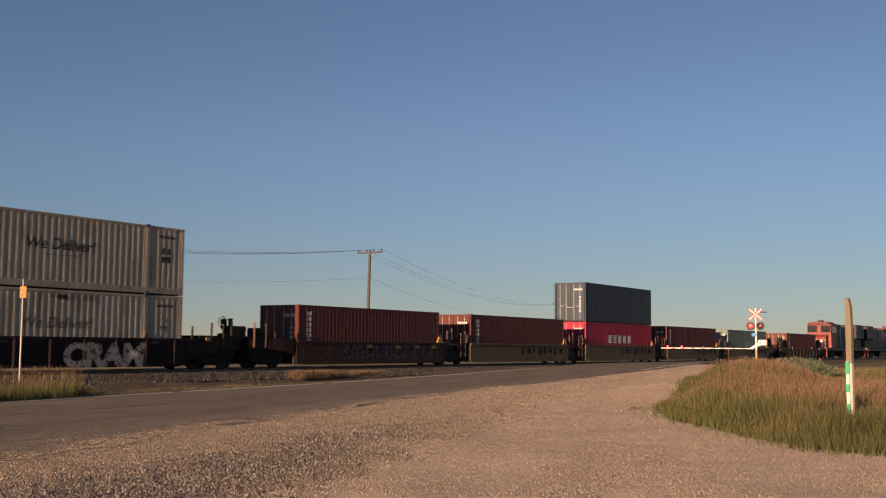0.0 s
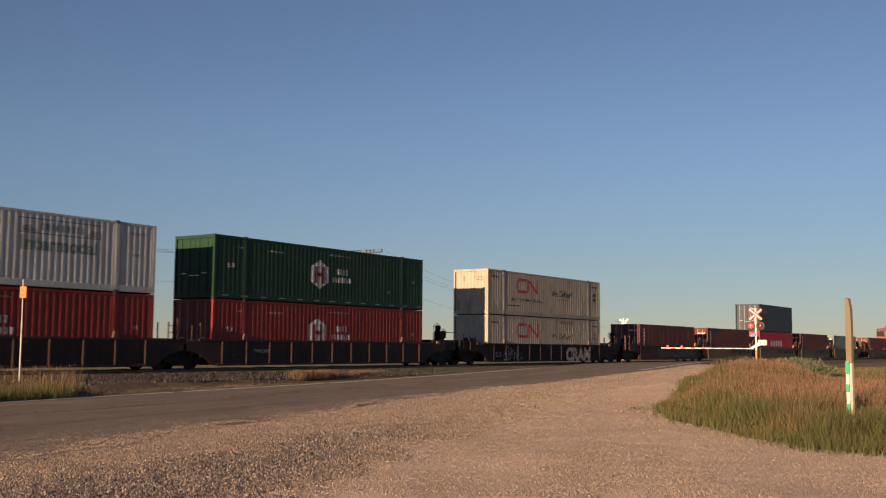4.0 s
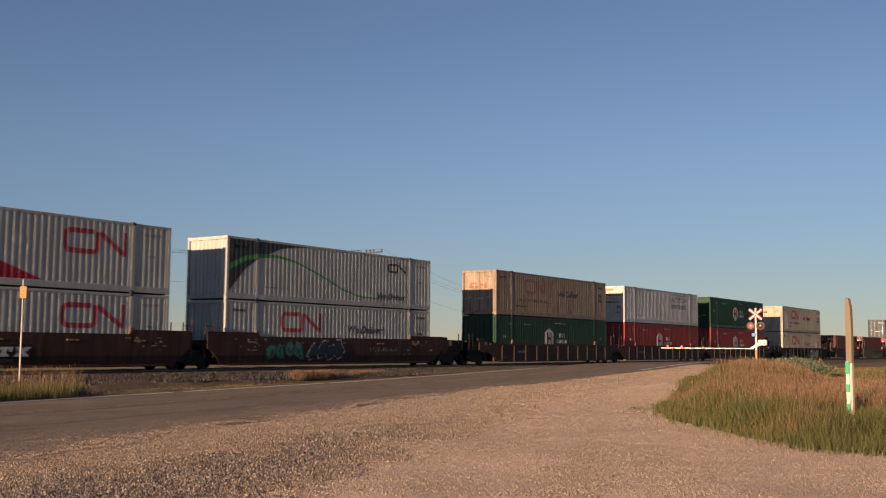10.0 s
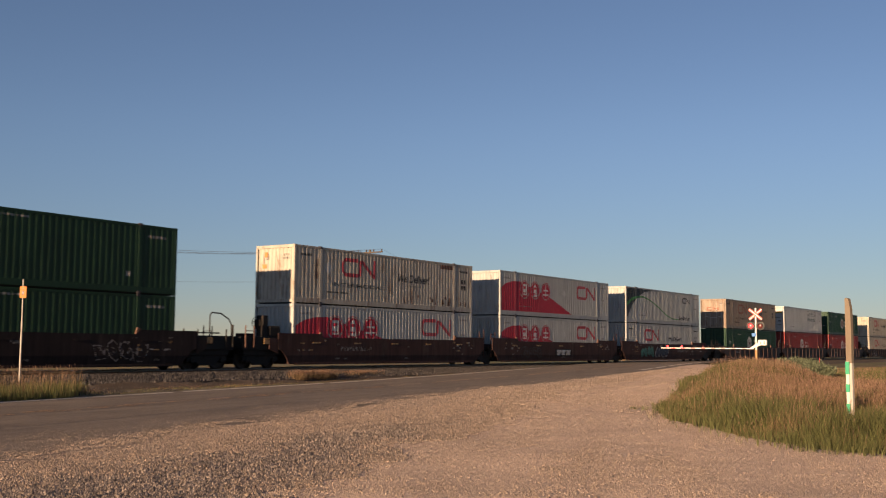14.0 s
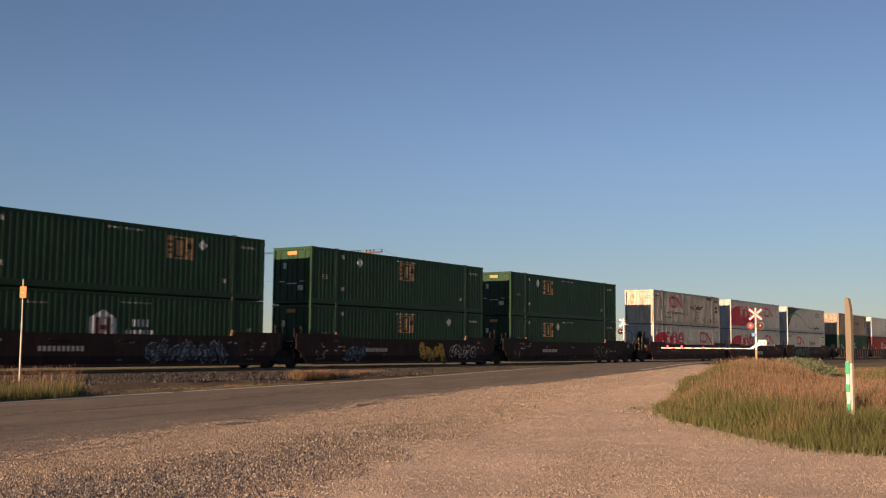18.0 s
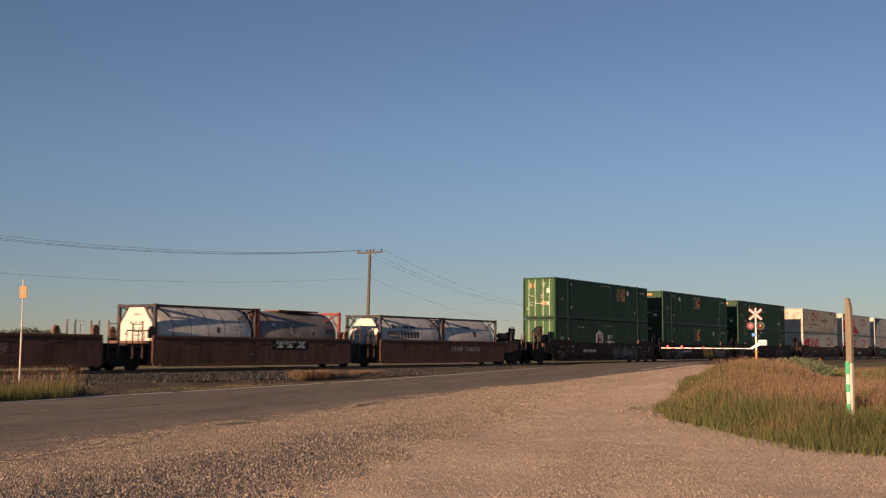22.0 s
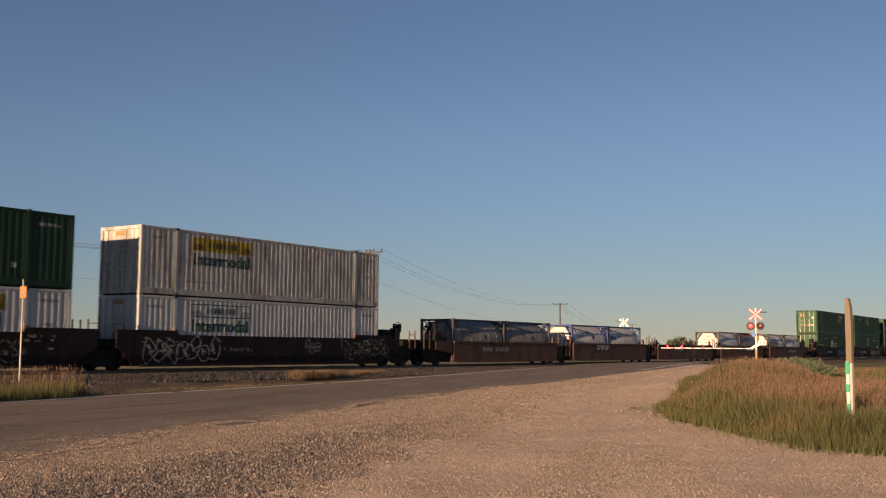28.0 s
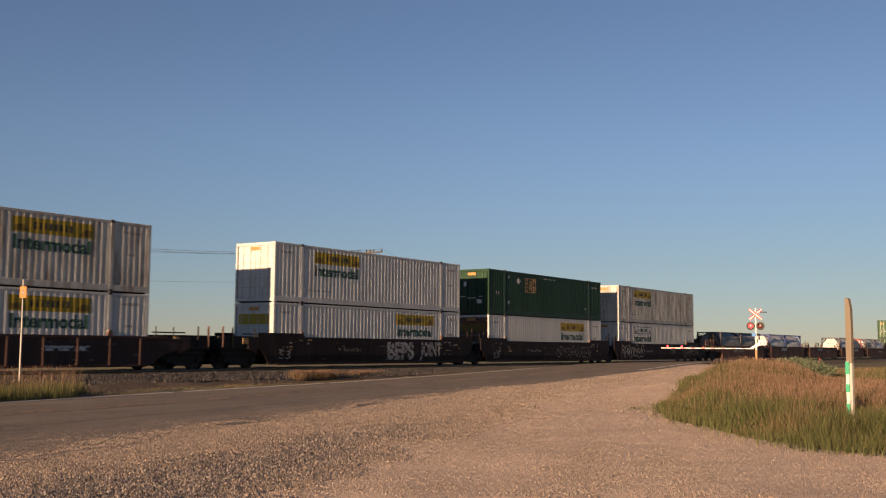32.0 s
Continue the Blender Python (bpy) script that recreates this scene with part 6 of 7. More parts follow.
    # dark three-unit car under the white containers, and the one behind it
    for k, s in enumerate((-278.07, -297.45, -316.96)):
        c = well_car(s, L53, "smooth", "dark maroon well car with spray lettering under white containers", ch if k == 2 else "art", ch if k == 0 else "art", mat="well_dark", seed=60 + k, gear=("posts", "full"))
        car_mark(c, "numbering", flat(bars(4.7, 6.6, 0.82, 0.98, 9, 0.62)), "stencil")
        if k == 0:
            scrawl(c, 0.2, 4.4, 0.3, 1.38, "dim_mark", 21)
            scrawl(c, 10.1, 11.3, 0.75, 1.35, "dim_mark", 22)
            scrawl(c, 13.0, 16.9, 0.4, 1.35, "stencil", 23)
        elif k == 1:
            scrawl(c, 8.9, 14.2, 0.32, 1.25, "stencil", 24)
            car_mark(c, "length_mark", lettering("53", 0.4, 1.05, 0.42, 0.76), "dim_mark")
        else:
            car_mark(c, "spray_lettering", lettering("BEPS", 8.8, 11.3, 0.36, 1.34, 0.05), "dim_mark", 0.006, "white spray-painted lettering")
            car_mark(c, "spray_lettering", lettering("JOINT", 11.9, 14.0, 0.3, 1.36, 0.045), "dim_mark", 0.006, "narrow white spray-painted lettering")
            car_mark(c, "length_mark", lettering("53", 0.3, 1.1, 0.45, 0.85), "dim_mark")
    c = well_car(-340.58, L53, "ribbed", "oxide red ribbed well car carrying stacked white containers", "art", ch, 1.4, 1.55, "well_ribbed", 70, ("full", "posts"))
    crest(c, 10.8, 13.3, 0.76, 1.05, False)
    # ochre five-unit car at the head
    for k, s in enumerate((38.45, 54.1, 69.75, 85.3, 100.95)):
        c = well_car(s, L40, "short", "ochre-brown short well car with dark blocks along its side", ch if k == 0 else "art", ch if k == 4 else "art", 1.32, 1.4, "well_yellow" if k else "well_brown", 80 + k, ("pair", "full"))
        if k == 0:
            paint_rng = random.Random(90)
            for i in range(10):
                a = 3.4 + 0.86 * i
                q = [paint_rng.uniform(-0.12, 0.12) for j in range(6)]
                car_mark(c, "spray_fill", flat([[(a, 0.42 + q[0]), (a + 0.78 + q[1], 0.4 + q[2]), (a + 0.84 + q[3], 1.2 + q[4] / 2), (a + 0.05, 1.24 + q[5] / 2)]]), "spray_mauve", 0.004 + 0.0008 * (i % 2), "mauve-grey spray-painted letter shape")
                for u, z0, z1 in ((0.3, 0.62, 0.62 + 0.3 + q[0]), (0.55 + q[1], 0.86, 1.12 + q[2] / 2)):
                    car_mark(c, "spray_stroke", flat([[(a + u, z0), (a + u + 0.14, z0), (a + u + 0.2 + q[3] / 2, z1), (a + u - 0.04, z1)]]), "well_dark", 0.009)
                if i in (2, 5, 7, 9):
                    car_mark(c, "spray_stroke", flat([rect(a + 0.12, a + 0.6, 1.0 + q[5] / 3, 1.16)]), "spray_yellow", 0.011)
        else:
            for i, w in enumerate((0.5, 0.8, 0.45, 0.9, 0.6, 0.7, 0.5, 0.8)):
                a = 6.0 + i * 0.75
                car_mark(c, "patch", flat([rect(a, a + w * 0.6, 0.62 + 0.08 * (i % 3), 1.12 - 0.07 * (i % 2))]), "well_dark" if i % 3 else "black")
        part("corner_marker", Geo().prism([(11.8, 1.34), (12.4, 1.34), (12.2, 1.66), (12.0, 1.66)], -1.46, -1.38), "orange", c)
    well_car(121.0, L40, "ribbed", "oxide red ribbed well car behind the locomotives", ch, ch, 1.2, 1.3, "well_ribbed", 99)


build_cars()


# ---- locomotives ----
def locomotive(s, label, cab_rear):
    """A six-axle diesel. Built with its cab at the rear of the train's travel, or turned about."""
    c = aboard(thing("locomotive", label, "locomotive", (s, TRACK_Y, RAIL_Z), "locomotives"), s)
    Lo = 22.3
    fx = (lambda x: x) if cab_rear else (lambda x: Lo - x)

    def bx(g, x0, x1, *rest):
        a, b = sorted((fx(x0), fx(x1)))
        return g.slab(a, b, *rest)
    part("frame", bx(Geo(), 0.6, Lo - 0.6, -1.5, 1.5, 1.05, 1.45, 0.03), "loco_black", c)
    part("pilot", bx(Geo(), 0.45, 0.7, -1.45, 1.45, 0.25, 1.5, 0.06), "loco_red", c)
    part("pilot", bx(Geo(), Lo - 0.7, Lo - 0.45, -1.45, 1.45, 0.25, 1.5, 0.06), "loco_red", c)
    nose = Geo().prism([(fx(0.9), 1.45), (fx(3.0), 1.45), (fx(3.0), 3.15), (fx(1.9), 3.1), (fx(1.25), 2.8), (fx(0.92), 2.2)], -1.15, 1.15)
    part("nose", nose, "loco_red", c)
    cab = part("cab", Geo().prism([(fx(2.6), 1.45), (fx(5.2), 1.45), (fx(5.2), 4.4), (fx(4.9), 4.5), (fx(2.9), 4.5), (fx(2.55), 4.4), (fx(2.6), 3.0)], -1.5, 1.5), "loco_red", c)
    for y in (-0.85, 0.85):
        part("windscreen", Geo().prism([(fx(2.54), 3.42), (fx(2.62), 3.42), (fx(2.56), 4.26), (fx(2.48), 4.26)], y - 0.6, y + 0.6), "window", cab)
        part("window_post", Geo().prism([(fx(2.54), 3.2), (fx(2.6), 3.2), (fx(2.56), 4.3), (fx(2.5), 4.3)], y - 0.65, y - 0.57), "loco_red", cab)
    for sd in (-1, 1):
        for x in (3.1, 4.1):
            y0, y1 = sorted((sd * 1.5, sd * 1.55))
            part("side_window", bx(Geo(), x, x + 0.8, y0, y1, 3.3, 4.2, 0.02), "window", cab)
    roof = [(-1.48, 4.42), (-1.3, 4.66), (-0.9, 4.8), (0.9, 4.8), (1.3, 4.66), (1.48, 4.42)]
    part("cab_roof", Geo().add([(fx(x), y, z - d) for x, d in ((2.42, 0.1), (2.9, 0.0), (5.25, 0.0)) for y, z in roof],
                               [(k * 6 + i, k * 6 + i + 1, k * 6 + i + 7, k * 6 + i + 6) for k in (0, 1) for i in range(5)] + [(0, 1, 2, 3, 4, 5), (17, 16, 15, 14, 13, 12)]), "loco_red", cab)
    part("headlight_box", bx(Geo(), 2.45, 2.7, -0.35, 0.35, 4.35, 4.62, 0.03), "loco_black", cab)
    part("number_board", bx(Geo(), 2.48, 2.56, -1.25, -0.6, 4.38, 4.58, 0.01), "white_mark", cab)
    part("hood", bx(Geo(), 5.2, 17.4, -0.95, 0.95, 1.45, 4.3, 0.1), "loco_black", c)
    part("stripe", bx(Geo(), 6.2, 8.6, -0.965, -0.95, 1.9, 3.9, 0.005), "loco_red", c)
    part("stripe", bx(Geo(), 9.4, 9.8, -0.965, -0.95, 1.6, 4.1, 0.005), "white_mark", c)
    part("radiator", bx(Geo(), 17.4, 21.4, -1.4, 1.4, 2.7, 4.7, 0.12), "loco_black", c)
    part("rear_hood", bx(Geo(), 17.4, 21.5, -0.95, 0.95, 1.45, 2.7, 0.05), "loco_black", c)
    for i in range(6):
        x = 6.0 + 1.8 * i
        part("hood_door", bx(Geo(), x, x + 1.6, -0.975, -0.95, 1.6, 3.3, 0.01), "loco_black", c)
    for k in range(3):
        y = -0.75 + 0.62 * k
        part("nose_stripe", Geo().add([(fx(0.9), y, 1.55), (fx(0.9), y + 0.22, 1.55), (fx(1.23), y + 0.62, 2.75), (fx(1.23), y + 0.4, 2.75)], [(0, 1, 2, 3)]), "white_mark", c)
    part("roof_edge", Geo().prism([(fx(2.38), 4.42), (fx(2.5), 4.42), (fx(2.56), 4.66), (fx(2.44), 4.6)], -1.4, 1.4), "loco_black", cab)
    part("air_horn", Geo().tube((fx(3.4), -0.3, 4.95), (fx(2.9), -0.3, 4.98), 0.05, 8, 0.1).tube((fx(3.4), 0.1, 4.95), (fx(2.8), 0.1, 4.98), 0.05, 8, 0.1).slab(*sorted((fx(3.3), fx(3.5))), -0.4, 0.2, 4.78, 4.95, 0.02), "loco_black", cab)
    part("exhaust_stack", bx(Geo(), 10.5, 11.6, -0.4, 0.4, 4.3, 4.62, 0.03), "loco_black", c)
    part("dynamic_brake", bx(Geo(), 6.4, 9.2, -1.1, 1.1, 4.0, 4.55, 0.08), "loco_black", c)
    part("fuel_tank", bx(Geo(), 8.6, 13.8, -1.45, 1.45, 0.3, 1.05, 0.12), "loco_black", c)
    for sd in (-1, 1):
        g = Geo()
        pts = [(fx(x), sd * 1.45, 2.5) for x in (5.4, 8, 11, 14, 17, 21.2)]
        g.line(pts, 0.018, 5)
        for p in pts:
            g.tube((p[0], p[1], 1.45), p, 0.018, 5)
        part("handrail", g, "loco_black", c)
        g = Geo()
        for i in range(4):
            bx(g, 0.75, 1.15, *sorted((sd * 1.15, sd * 1.5)), 0.4 + 0.27 * i, 0.44 + 0.27 * i, 0.005)
        part("steps", g, "loco_black", c)
    part("nose_stripe", Geo().prism([(fx(0.93), 1.6), (fx(0.89), 1.6), (fx(0.86), 2.4), (fx(0.9), 2.4)], -0.85, -0.55).prism([(fx(0.93), 1.6), (fx(0.89), 1.6), (fx(0.87), 2.0), (fx(0.91), 2.0)], -0.2, 0.1), "white_mark", c)
    part("grab_rail", Geo().line([(fx(0.7), -1.2, 1.5), (fx(0.7), -1.2, 2.5), (fx(0.7), 1.2, 2.5), (fx(0.7), 1.2, 1.5)], 0.02, 5), "rod_white", c)
    for x in (fx(4.4), fx(Lo - 4.4)):
        truck(c, x, 3, 1.85, 0.5)
    part("coupler", Geo().slab(-0.1, 0.6, -0.12, 0.12, 0.72, 0.95, 0.03).slab(Lo - 0.6, Lo + 0.1, -0.12, 0.12, 0.72, 0.95, 0.03), "black", c)
    return c


locomotive(137.4, "orange-red and black diesel locomotive, cab facing the train", True)
locomotive(160.6, "black and orange-red diesel locomotive at the head", False)


# ---- crossing signals ----
def signal(at, turn, label, arm, group="crossing signals"):
    """A crossing mast with crossbuck, two lamps, gate mechanism and its lowered arm. Local -x faces the road traffic, +y lies across the road."""
    c = thing("crossing_signal", label, "crossing signal", at, group)
    c.rotation_euler.z = radians(turn)
    part("mast", Geo().tube((0, 0, 0), (0, 0, 4.34), 0.065, 12), "sig_white", c, smooth=True)
    part("base", Geo().slab(-0.22, 0.22, -0.22, 0.22, -0.1, 0.3, 0.03).tube((0, 0, 0.3), (0, 0, 1.25), 0.085, 12), "post_tan", c, "tan painted mast foot")
    for k, sg in enumerate((-1, 1)):
        g = Geo()
        a = radians(40)
        u, w = Vector((0, sg * math.cos(a), math.sin(a))), Vector((0, -math.sin(a), sg * math.cos(a)))
        q = lambda p, r, x: Vector((x, 0, 3.95)) + u * p + w * r
        x0, x1 = -0.09 - 0.02 * k, -0.075 - 0.02 * k
        g.add([q(p, r, x) for x in (x0, x1) for p, r in ((-0.6, -0.11), (0.6, -0.11), (0.6, 0.11), (-0.6, 0.11))], [(0, 1, 2, 3), (4, 7, 6, 5), (0, 4, 5, 1), (1, 5, 6, 2), (2, 6, 7, 3), (3, 7, 4, 0)])
        blade = part("crossbuck_blade", g, "sig_white", c, "white crossbuck blade with red edges")
        for r in (-0.074, 0.074):
            e = Geo().add([q(p, r + d, x0 - 0.004) for p, d in ((-0.6, -0.037), (0.6, -0.037), (0.6, 0.037), (-0.6, 0.037))], [(0, 1, 2, 3)])
            part("red_edge", e, "sig_red", blade)
    part("crossarm", Geo().tube((-0.05, -0.45, 3.06), (-0.05, 0.45, 3.06), 0.035, 8), "sig_white", c)
    part("bell", Geo().lathe([(4.34, 0.05), (4.36, 0.09), (4.4, 0.08), (4.43, 0.03)], "z", 14), "sig_white", c, smooth=True)
    part("finial_arm", Geo().tube((0, 0, 4.12), (0.05, -0.85, 4.12), 0.03, 6), "sig_black", c)
    for y, lit in ((0.36, True), (-0.36, False)):
        lamp = part("lamp", Geo().lathe([(-0.2, 0.13), (-0.17, 0.32), (-0.16, 0.32), (-0.12, 0.16), (0.0, 0.13)], "x", 20, (0, y, 3.06)), "sig_black", c, "round signal lamp on a black disc", smooth=True)
        part("lens", Geo().lathe([(-0.235, 0.02), (-0.225, 0.12), (-0.2, 0.18), (-0.19, 0.18)], "x", 18, (0, y, 3.06)), "lamp_red" if lit else "lens_dim", lamp, "lit red lens" if lit else "dark red lens", smooth=True)
        part("rear_lens", Geo().lathe([(0.0, 0.15), (0.03, 0.17), (0.06, 0.12), (0.07, 0.02)], "x", 18, (0, y, 3.06)), "lamp_red" if lit else "lens_dim", lamp, "lit red lens" if lit else "dark red lens", smooth=True)
        hood = Geo()
        for i in range(9):
            a, b = math.pi * i / 9, math.pi * (i + 1) / 9
            hood.add([(x, y + 0.2 * math.cos(t), 3.06 + 0.2 * math.sin(t)) for x, t in ((-0.2, a), (-0.42, a), (-0.42, b), (-0.2, b))], [(0, 1, 2, 3)])
        part("lamp_hood", hood, "sig_black", lamp)
    part("plate", Geo().slab(-0.1, -0.08, -0.02, 0.3, 2.26, 2.52, 0.005), "sig_blue", c)
    box = part("gate_mechanism", Geo().slab(-0.22, 0.22, -0.8, -0.16, 1.58, 2.0, 0.05), "sig_white", c, "white gate mechanism housing")
    for y in (-0.68, -0.42):
        part("housing_mark", Geo().box(-0.226, -0.22, y, y + 0.12, 1.7, 1.88), "ink_grey", box)
    arm_side = Geo()
    for x in (-0.12, 0.1):
        arm_side.add([(x + d, yy, zz) for d in (0, 0.02) for yy, zz in ((0.42, 1.28), (0.42, 1.4), (-0.1, 1.74), (-0.42, 1.86), (-0.42, 1.6), (-0.1, 1.5))],
                     [(0, 1, 2, 3, 4, 5), (11, 10, 9, 8, 7, 6)] + [(i, i + 6, (i + 1) % 6 + 6, (i + 1) % 6) for i in range(6)])
    part("arm_bracket", arm_side, "sig_white", c, "white sloping gate arm bracket")
    if arm:
        beam = part("gate_arm", Geo().slab(-0.05, 0.0, 0.2, arm, 1.295, 1.37, 0.01), "sig_white", c, "lowered white and red striped gate arm")
        y = 0.75
        while y < arm - 0.4:
            part("stripe", shared("gatestripe", lambda: Geo().slab(-0.054, 0.004, 0, 0.3, 1.291, 1.34, 0.002).mesh("stripe")), "sig_red" if y > arm * 0.5 else "sig_dull", beam, at=(0, y, 0))
            y += 0.78
        for k, f in enumerate((0.55, 0.78, 0.93)):
            part("gate_lamp", Geo().lathe([(1.37, 0.05), (1.4, 0.075), (1.5, 0.075), (1.53, 0.05)], "z", 12, (-0.025, arm * f, 0)), "lamp_tip" if k else "lens_dim", beam, "small red gate lamp", smooth=True)
    return c


signal((80.0, 25.2, 0.28), 9, "white crossing signal with crossbuck, red lamps and lowered gate", 7.3)
signal((100.0, 45.2, 0.25), 195, "distant white crossing signal beyond the track", 0)


# ---- posts and poles ----
c = thing("marker_post", "tall white marker post with an orange plate, in grass", "marker post", (23.8, 35.1 - 1.0, -0.1))
c.location = (22.3, 33.05, -0.1)
part("post", Geo().tube((0, 0, 0), (0.0, 0, 2.4), 0.03, 8).tube((0, 0, 2.4), (-0.02, 0, 3.9), 0.022, 8), "rod_grey", c, smooth=True)
sign = part("plate", Geo().slab(-0.05, -0.025, -0.125, 0.105, 3.23, 3.64, 0.006), "sign_orange", c, "orange rectangular plate")
sign.rotation_euler.z = radians(38)
part("plate_mark", Geo().box(-0.056, -0.051, -0.05, 0.03, 3.33, 3.48).box(-0.056, -0.051, -0.03, 0.01, 3.52, 3.58), "ink_grey", sign)

c = thing("timber_post", "weathered square timber post with green and white bands", "post", (22.925, 5.263, -0.05))
c.rotation_euler.z = radians(-14)
part("plank", Geo().prism([(-0.058, 1.3), (0.058, 1.3), (0.066, 1.9), (0.058, 2.42), (0.02, 2.64), (-0.05, 2.66), (-0.058, 2.63)], -0.05, 0.05), "plank", c).rotation_euler.z = radians(-90)
strip = part("marker_strip", Geo().slab(-0.08, -0.052, -0.012, 0.06, 0.0, 1.33, 0.008), "rod_white", c, "white marker strip with green bands")
part("post_foot", Geo().slab(-0.05, 0.04, -0.062, 0.05, 0.0, 1.3, 0.01), "rod_grey", c)
for z0, z1 in ((1.065, 1.325), (0.7, 0.86), (0.28, 0.46)):
    part("green_band", Geo().box(-0.084, -0.05, -0.015, 0.063, z0, z1), "post_green", strip)

c = thing("stake", "thin red stake in dry grass", "stake", (62, 15.9, 0.25))
part("shaft", Geo().tube((0, 0, 0), (0, 0, 0.85), 0.015, 6), "sig_red", c)


def utility_pole(at, h, turn, label, foot=(0, 0)):
    c = thing("utility_pole", label, "utility pole", at, "utility poles")
    c.rotation_euler.z = radians(turn)
    part("shaft", Geo().tube((*foot, -0.3), (0, 0, h), 0.17, 12, 0.11), "bark", c, smooth=True)
    part("crossarm", Geo().slab(-0.05, 0.05, -1.42, 1.42, h - 0.28, h - 0.17, 0.012), "tie", c)
    for s in (-1, 1):
        part("brace", Geo().tube((0.06, s * 0.6, h - 0.26), (0.1, 0, h - 0.85), 0.025, 5), "galv", c)
        for y in (1.32, 0.42):
            part("insulator", shared("insul", lambda: Geo().lathe([(0, 0.03), (0.05, 0.07), (0.1, 0.045), (0.15, 0.07), (0.2, 0.04)], "z", 10).mesh("insulator")), "insulator", c, at=(0, s * y, h - 0.17))
    return c


P0, P1, P2, P3 = (30, 70, -0.2), (72.2, 56.7, -0.1), (177.3, 93.2, -0.2), (330, 146, -0.3)
utility_pole(P0, 10.1, -15, "wooden utility pole with a crossarm and four insulators")
utility_pole(P1, 10.1, -2, "wooden utility pole with a crossarm, beyond the track", (-0.1, 0.15))
utility_pole(P2, 10.3, 18, "distant wooden utility pole with a crossarm")
utility_pole(P3, 10.3, 18, "far wooden utility pole with a crossarm")
utility_pole((250, 334, -0.3), 10.6, 40, "far wooden utility pole on the open prairie")


def cable(a, b, sag, name="overhead_cable", r=0.013):
    a, b = Vector(a), Vector(b)
    pts = []
    for i in range(25):
        t = i / 24
        p = a.lerp(b, t)
        p.z -= sag * 4 * t * (1 - t)
        pts.append(p)
    part_ob = part(name, Geo().sweep(pts, r, 6), "wire", None)
    return tagged(part_ob, "dark overhead cable sagging between utility poles", "cable", "overhead cables")


def arm_end(p, h, turn, y):
    return Vector(p) + Vector((-math.sin(radians(turn)) * y, math.cos(radians(turn)) * y, h + 0.02))


for y in (-1.32, 0.42, 1.32):
    cable(arm_end(P0, 10.1, -15, y), arm_end(P1, 10.1, -2, y), 1.3)
    cable(arm_end(P1, 10.1, -2, y), arm_end(P2, 10.3, 18, y), 2.0, r=0.008)
    cable(arm_end(P2, 10.3, 18, y), arm_end(P3, 10.3, 18, y), 3.0)
cable(Vector(P0) + Vector((0, 0, 7.3)), Vector(P1) + Vector((0, 0, 7.65)), 1.0, r=0.008)
cable(Vector(P1) + Vector((0, 0, 7.65)), Vector(P2) + Vector((0, 0, 7.5)), 2.0, r=0.007)


# ---- grass, stones and shrubs ----
rng = np.random.default_rng(7)
GRASS_Y = [-40, 3.5, 4.3, 4.9, 5.5, 6.3, 7.1, 8.1, 8.9, 10.2, 11.8, 18.5, 25.5]
GRASS_X = [16.3, 16.5, 16.7, 17.1, 17.7, 18.7, 19.6, 20.8, 21.9, 24.5, 30.0, 50.0, 75.0]


def lump(name, arrays, mats, label, category):
    """One mesh from arrays of (vertices n x k x 3, faces over k, material slot)."""
    verts, loops, starts, slots, base = [], [], [], [], 0
    for v, faces, slot in arrays:
        n, k = v.shape[:2]
        verts.append(v.reshape(-1, 3))
        off = base + np.arange(n)[:, None] * k
        for f, sl in zip(faces, slot if isinstance(slot, (list, tuple)) else [slot] * len(faces)):
            loops.append((off + np.array(f)[None, :]).ravel())
            starts.append(np.full(n, len(f)))
            slots.append(np.full(n, sl))
        base += n * k
    verts, loops, sizes, slots = np.concatenate(verts), np.concatenate(loops), np.concatenate(starts), np.concatenate(slots)
    me = bpy.data.meshes.new(name)
    me.vertices.add(len(verts))
    me.vertices.foreach_set("co", verts.astype(np.float32).ravel())
    me.loops.add(len(loops))
    me.loops.foreach_set("vertex_index", loops.astype(np.int32))
    me.polygons.add(len(sizes))
    me.polygons.foreach_set("loop_start", (np.cumsum(sizes) - sizes).astype(np.int32))
    me.polygons.foreach_set("material_index", slots.astype(np.int32))
    me.update(calc_edges=True)
    for m in mats:
        me.materials.append(M[m])
    return tagged(new(name, me), label, category, kind="stuff")


def leafy(name, base, vary=0.5, soft=0.35):
    """Thin leaf: light passes through in part; each blade has its own shade."""
    m = material(name, base, 0.7, 0, vary * 0.4, 0.6, 8, island=(0.55, 1.45))
    m.node_tree.nodes["Principled BSDF"].inputs["Transmission Weight"].default_value = 0.0
    b = m.node_tree.nodes["Principled BSDF"]
    t = m.node_tree.nodes.new("ShaderNodeBsdfTranslucent")
    mix = m.node_tree.nodes.new("ShaderNodeMixShader")
    mix.inputs[0].default_value = soft
    src = b.inputs["Base Color"].links[0].from_socket
    m.node_tree.links.new(src, t.inputs[0])
    out = m.node_tree.nodes["Material Output"]
    m.node_tree.links.new(b.outputs[0], mix.inputs[1])
    m.node_tree.links.new(t.outputs[0], mix.inputs[2])
    m.node_tree.links.new(mix.outputs[0], out.inputs[0])
    return m


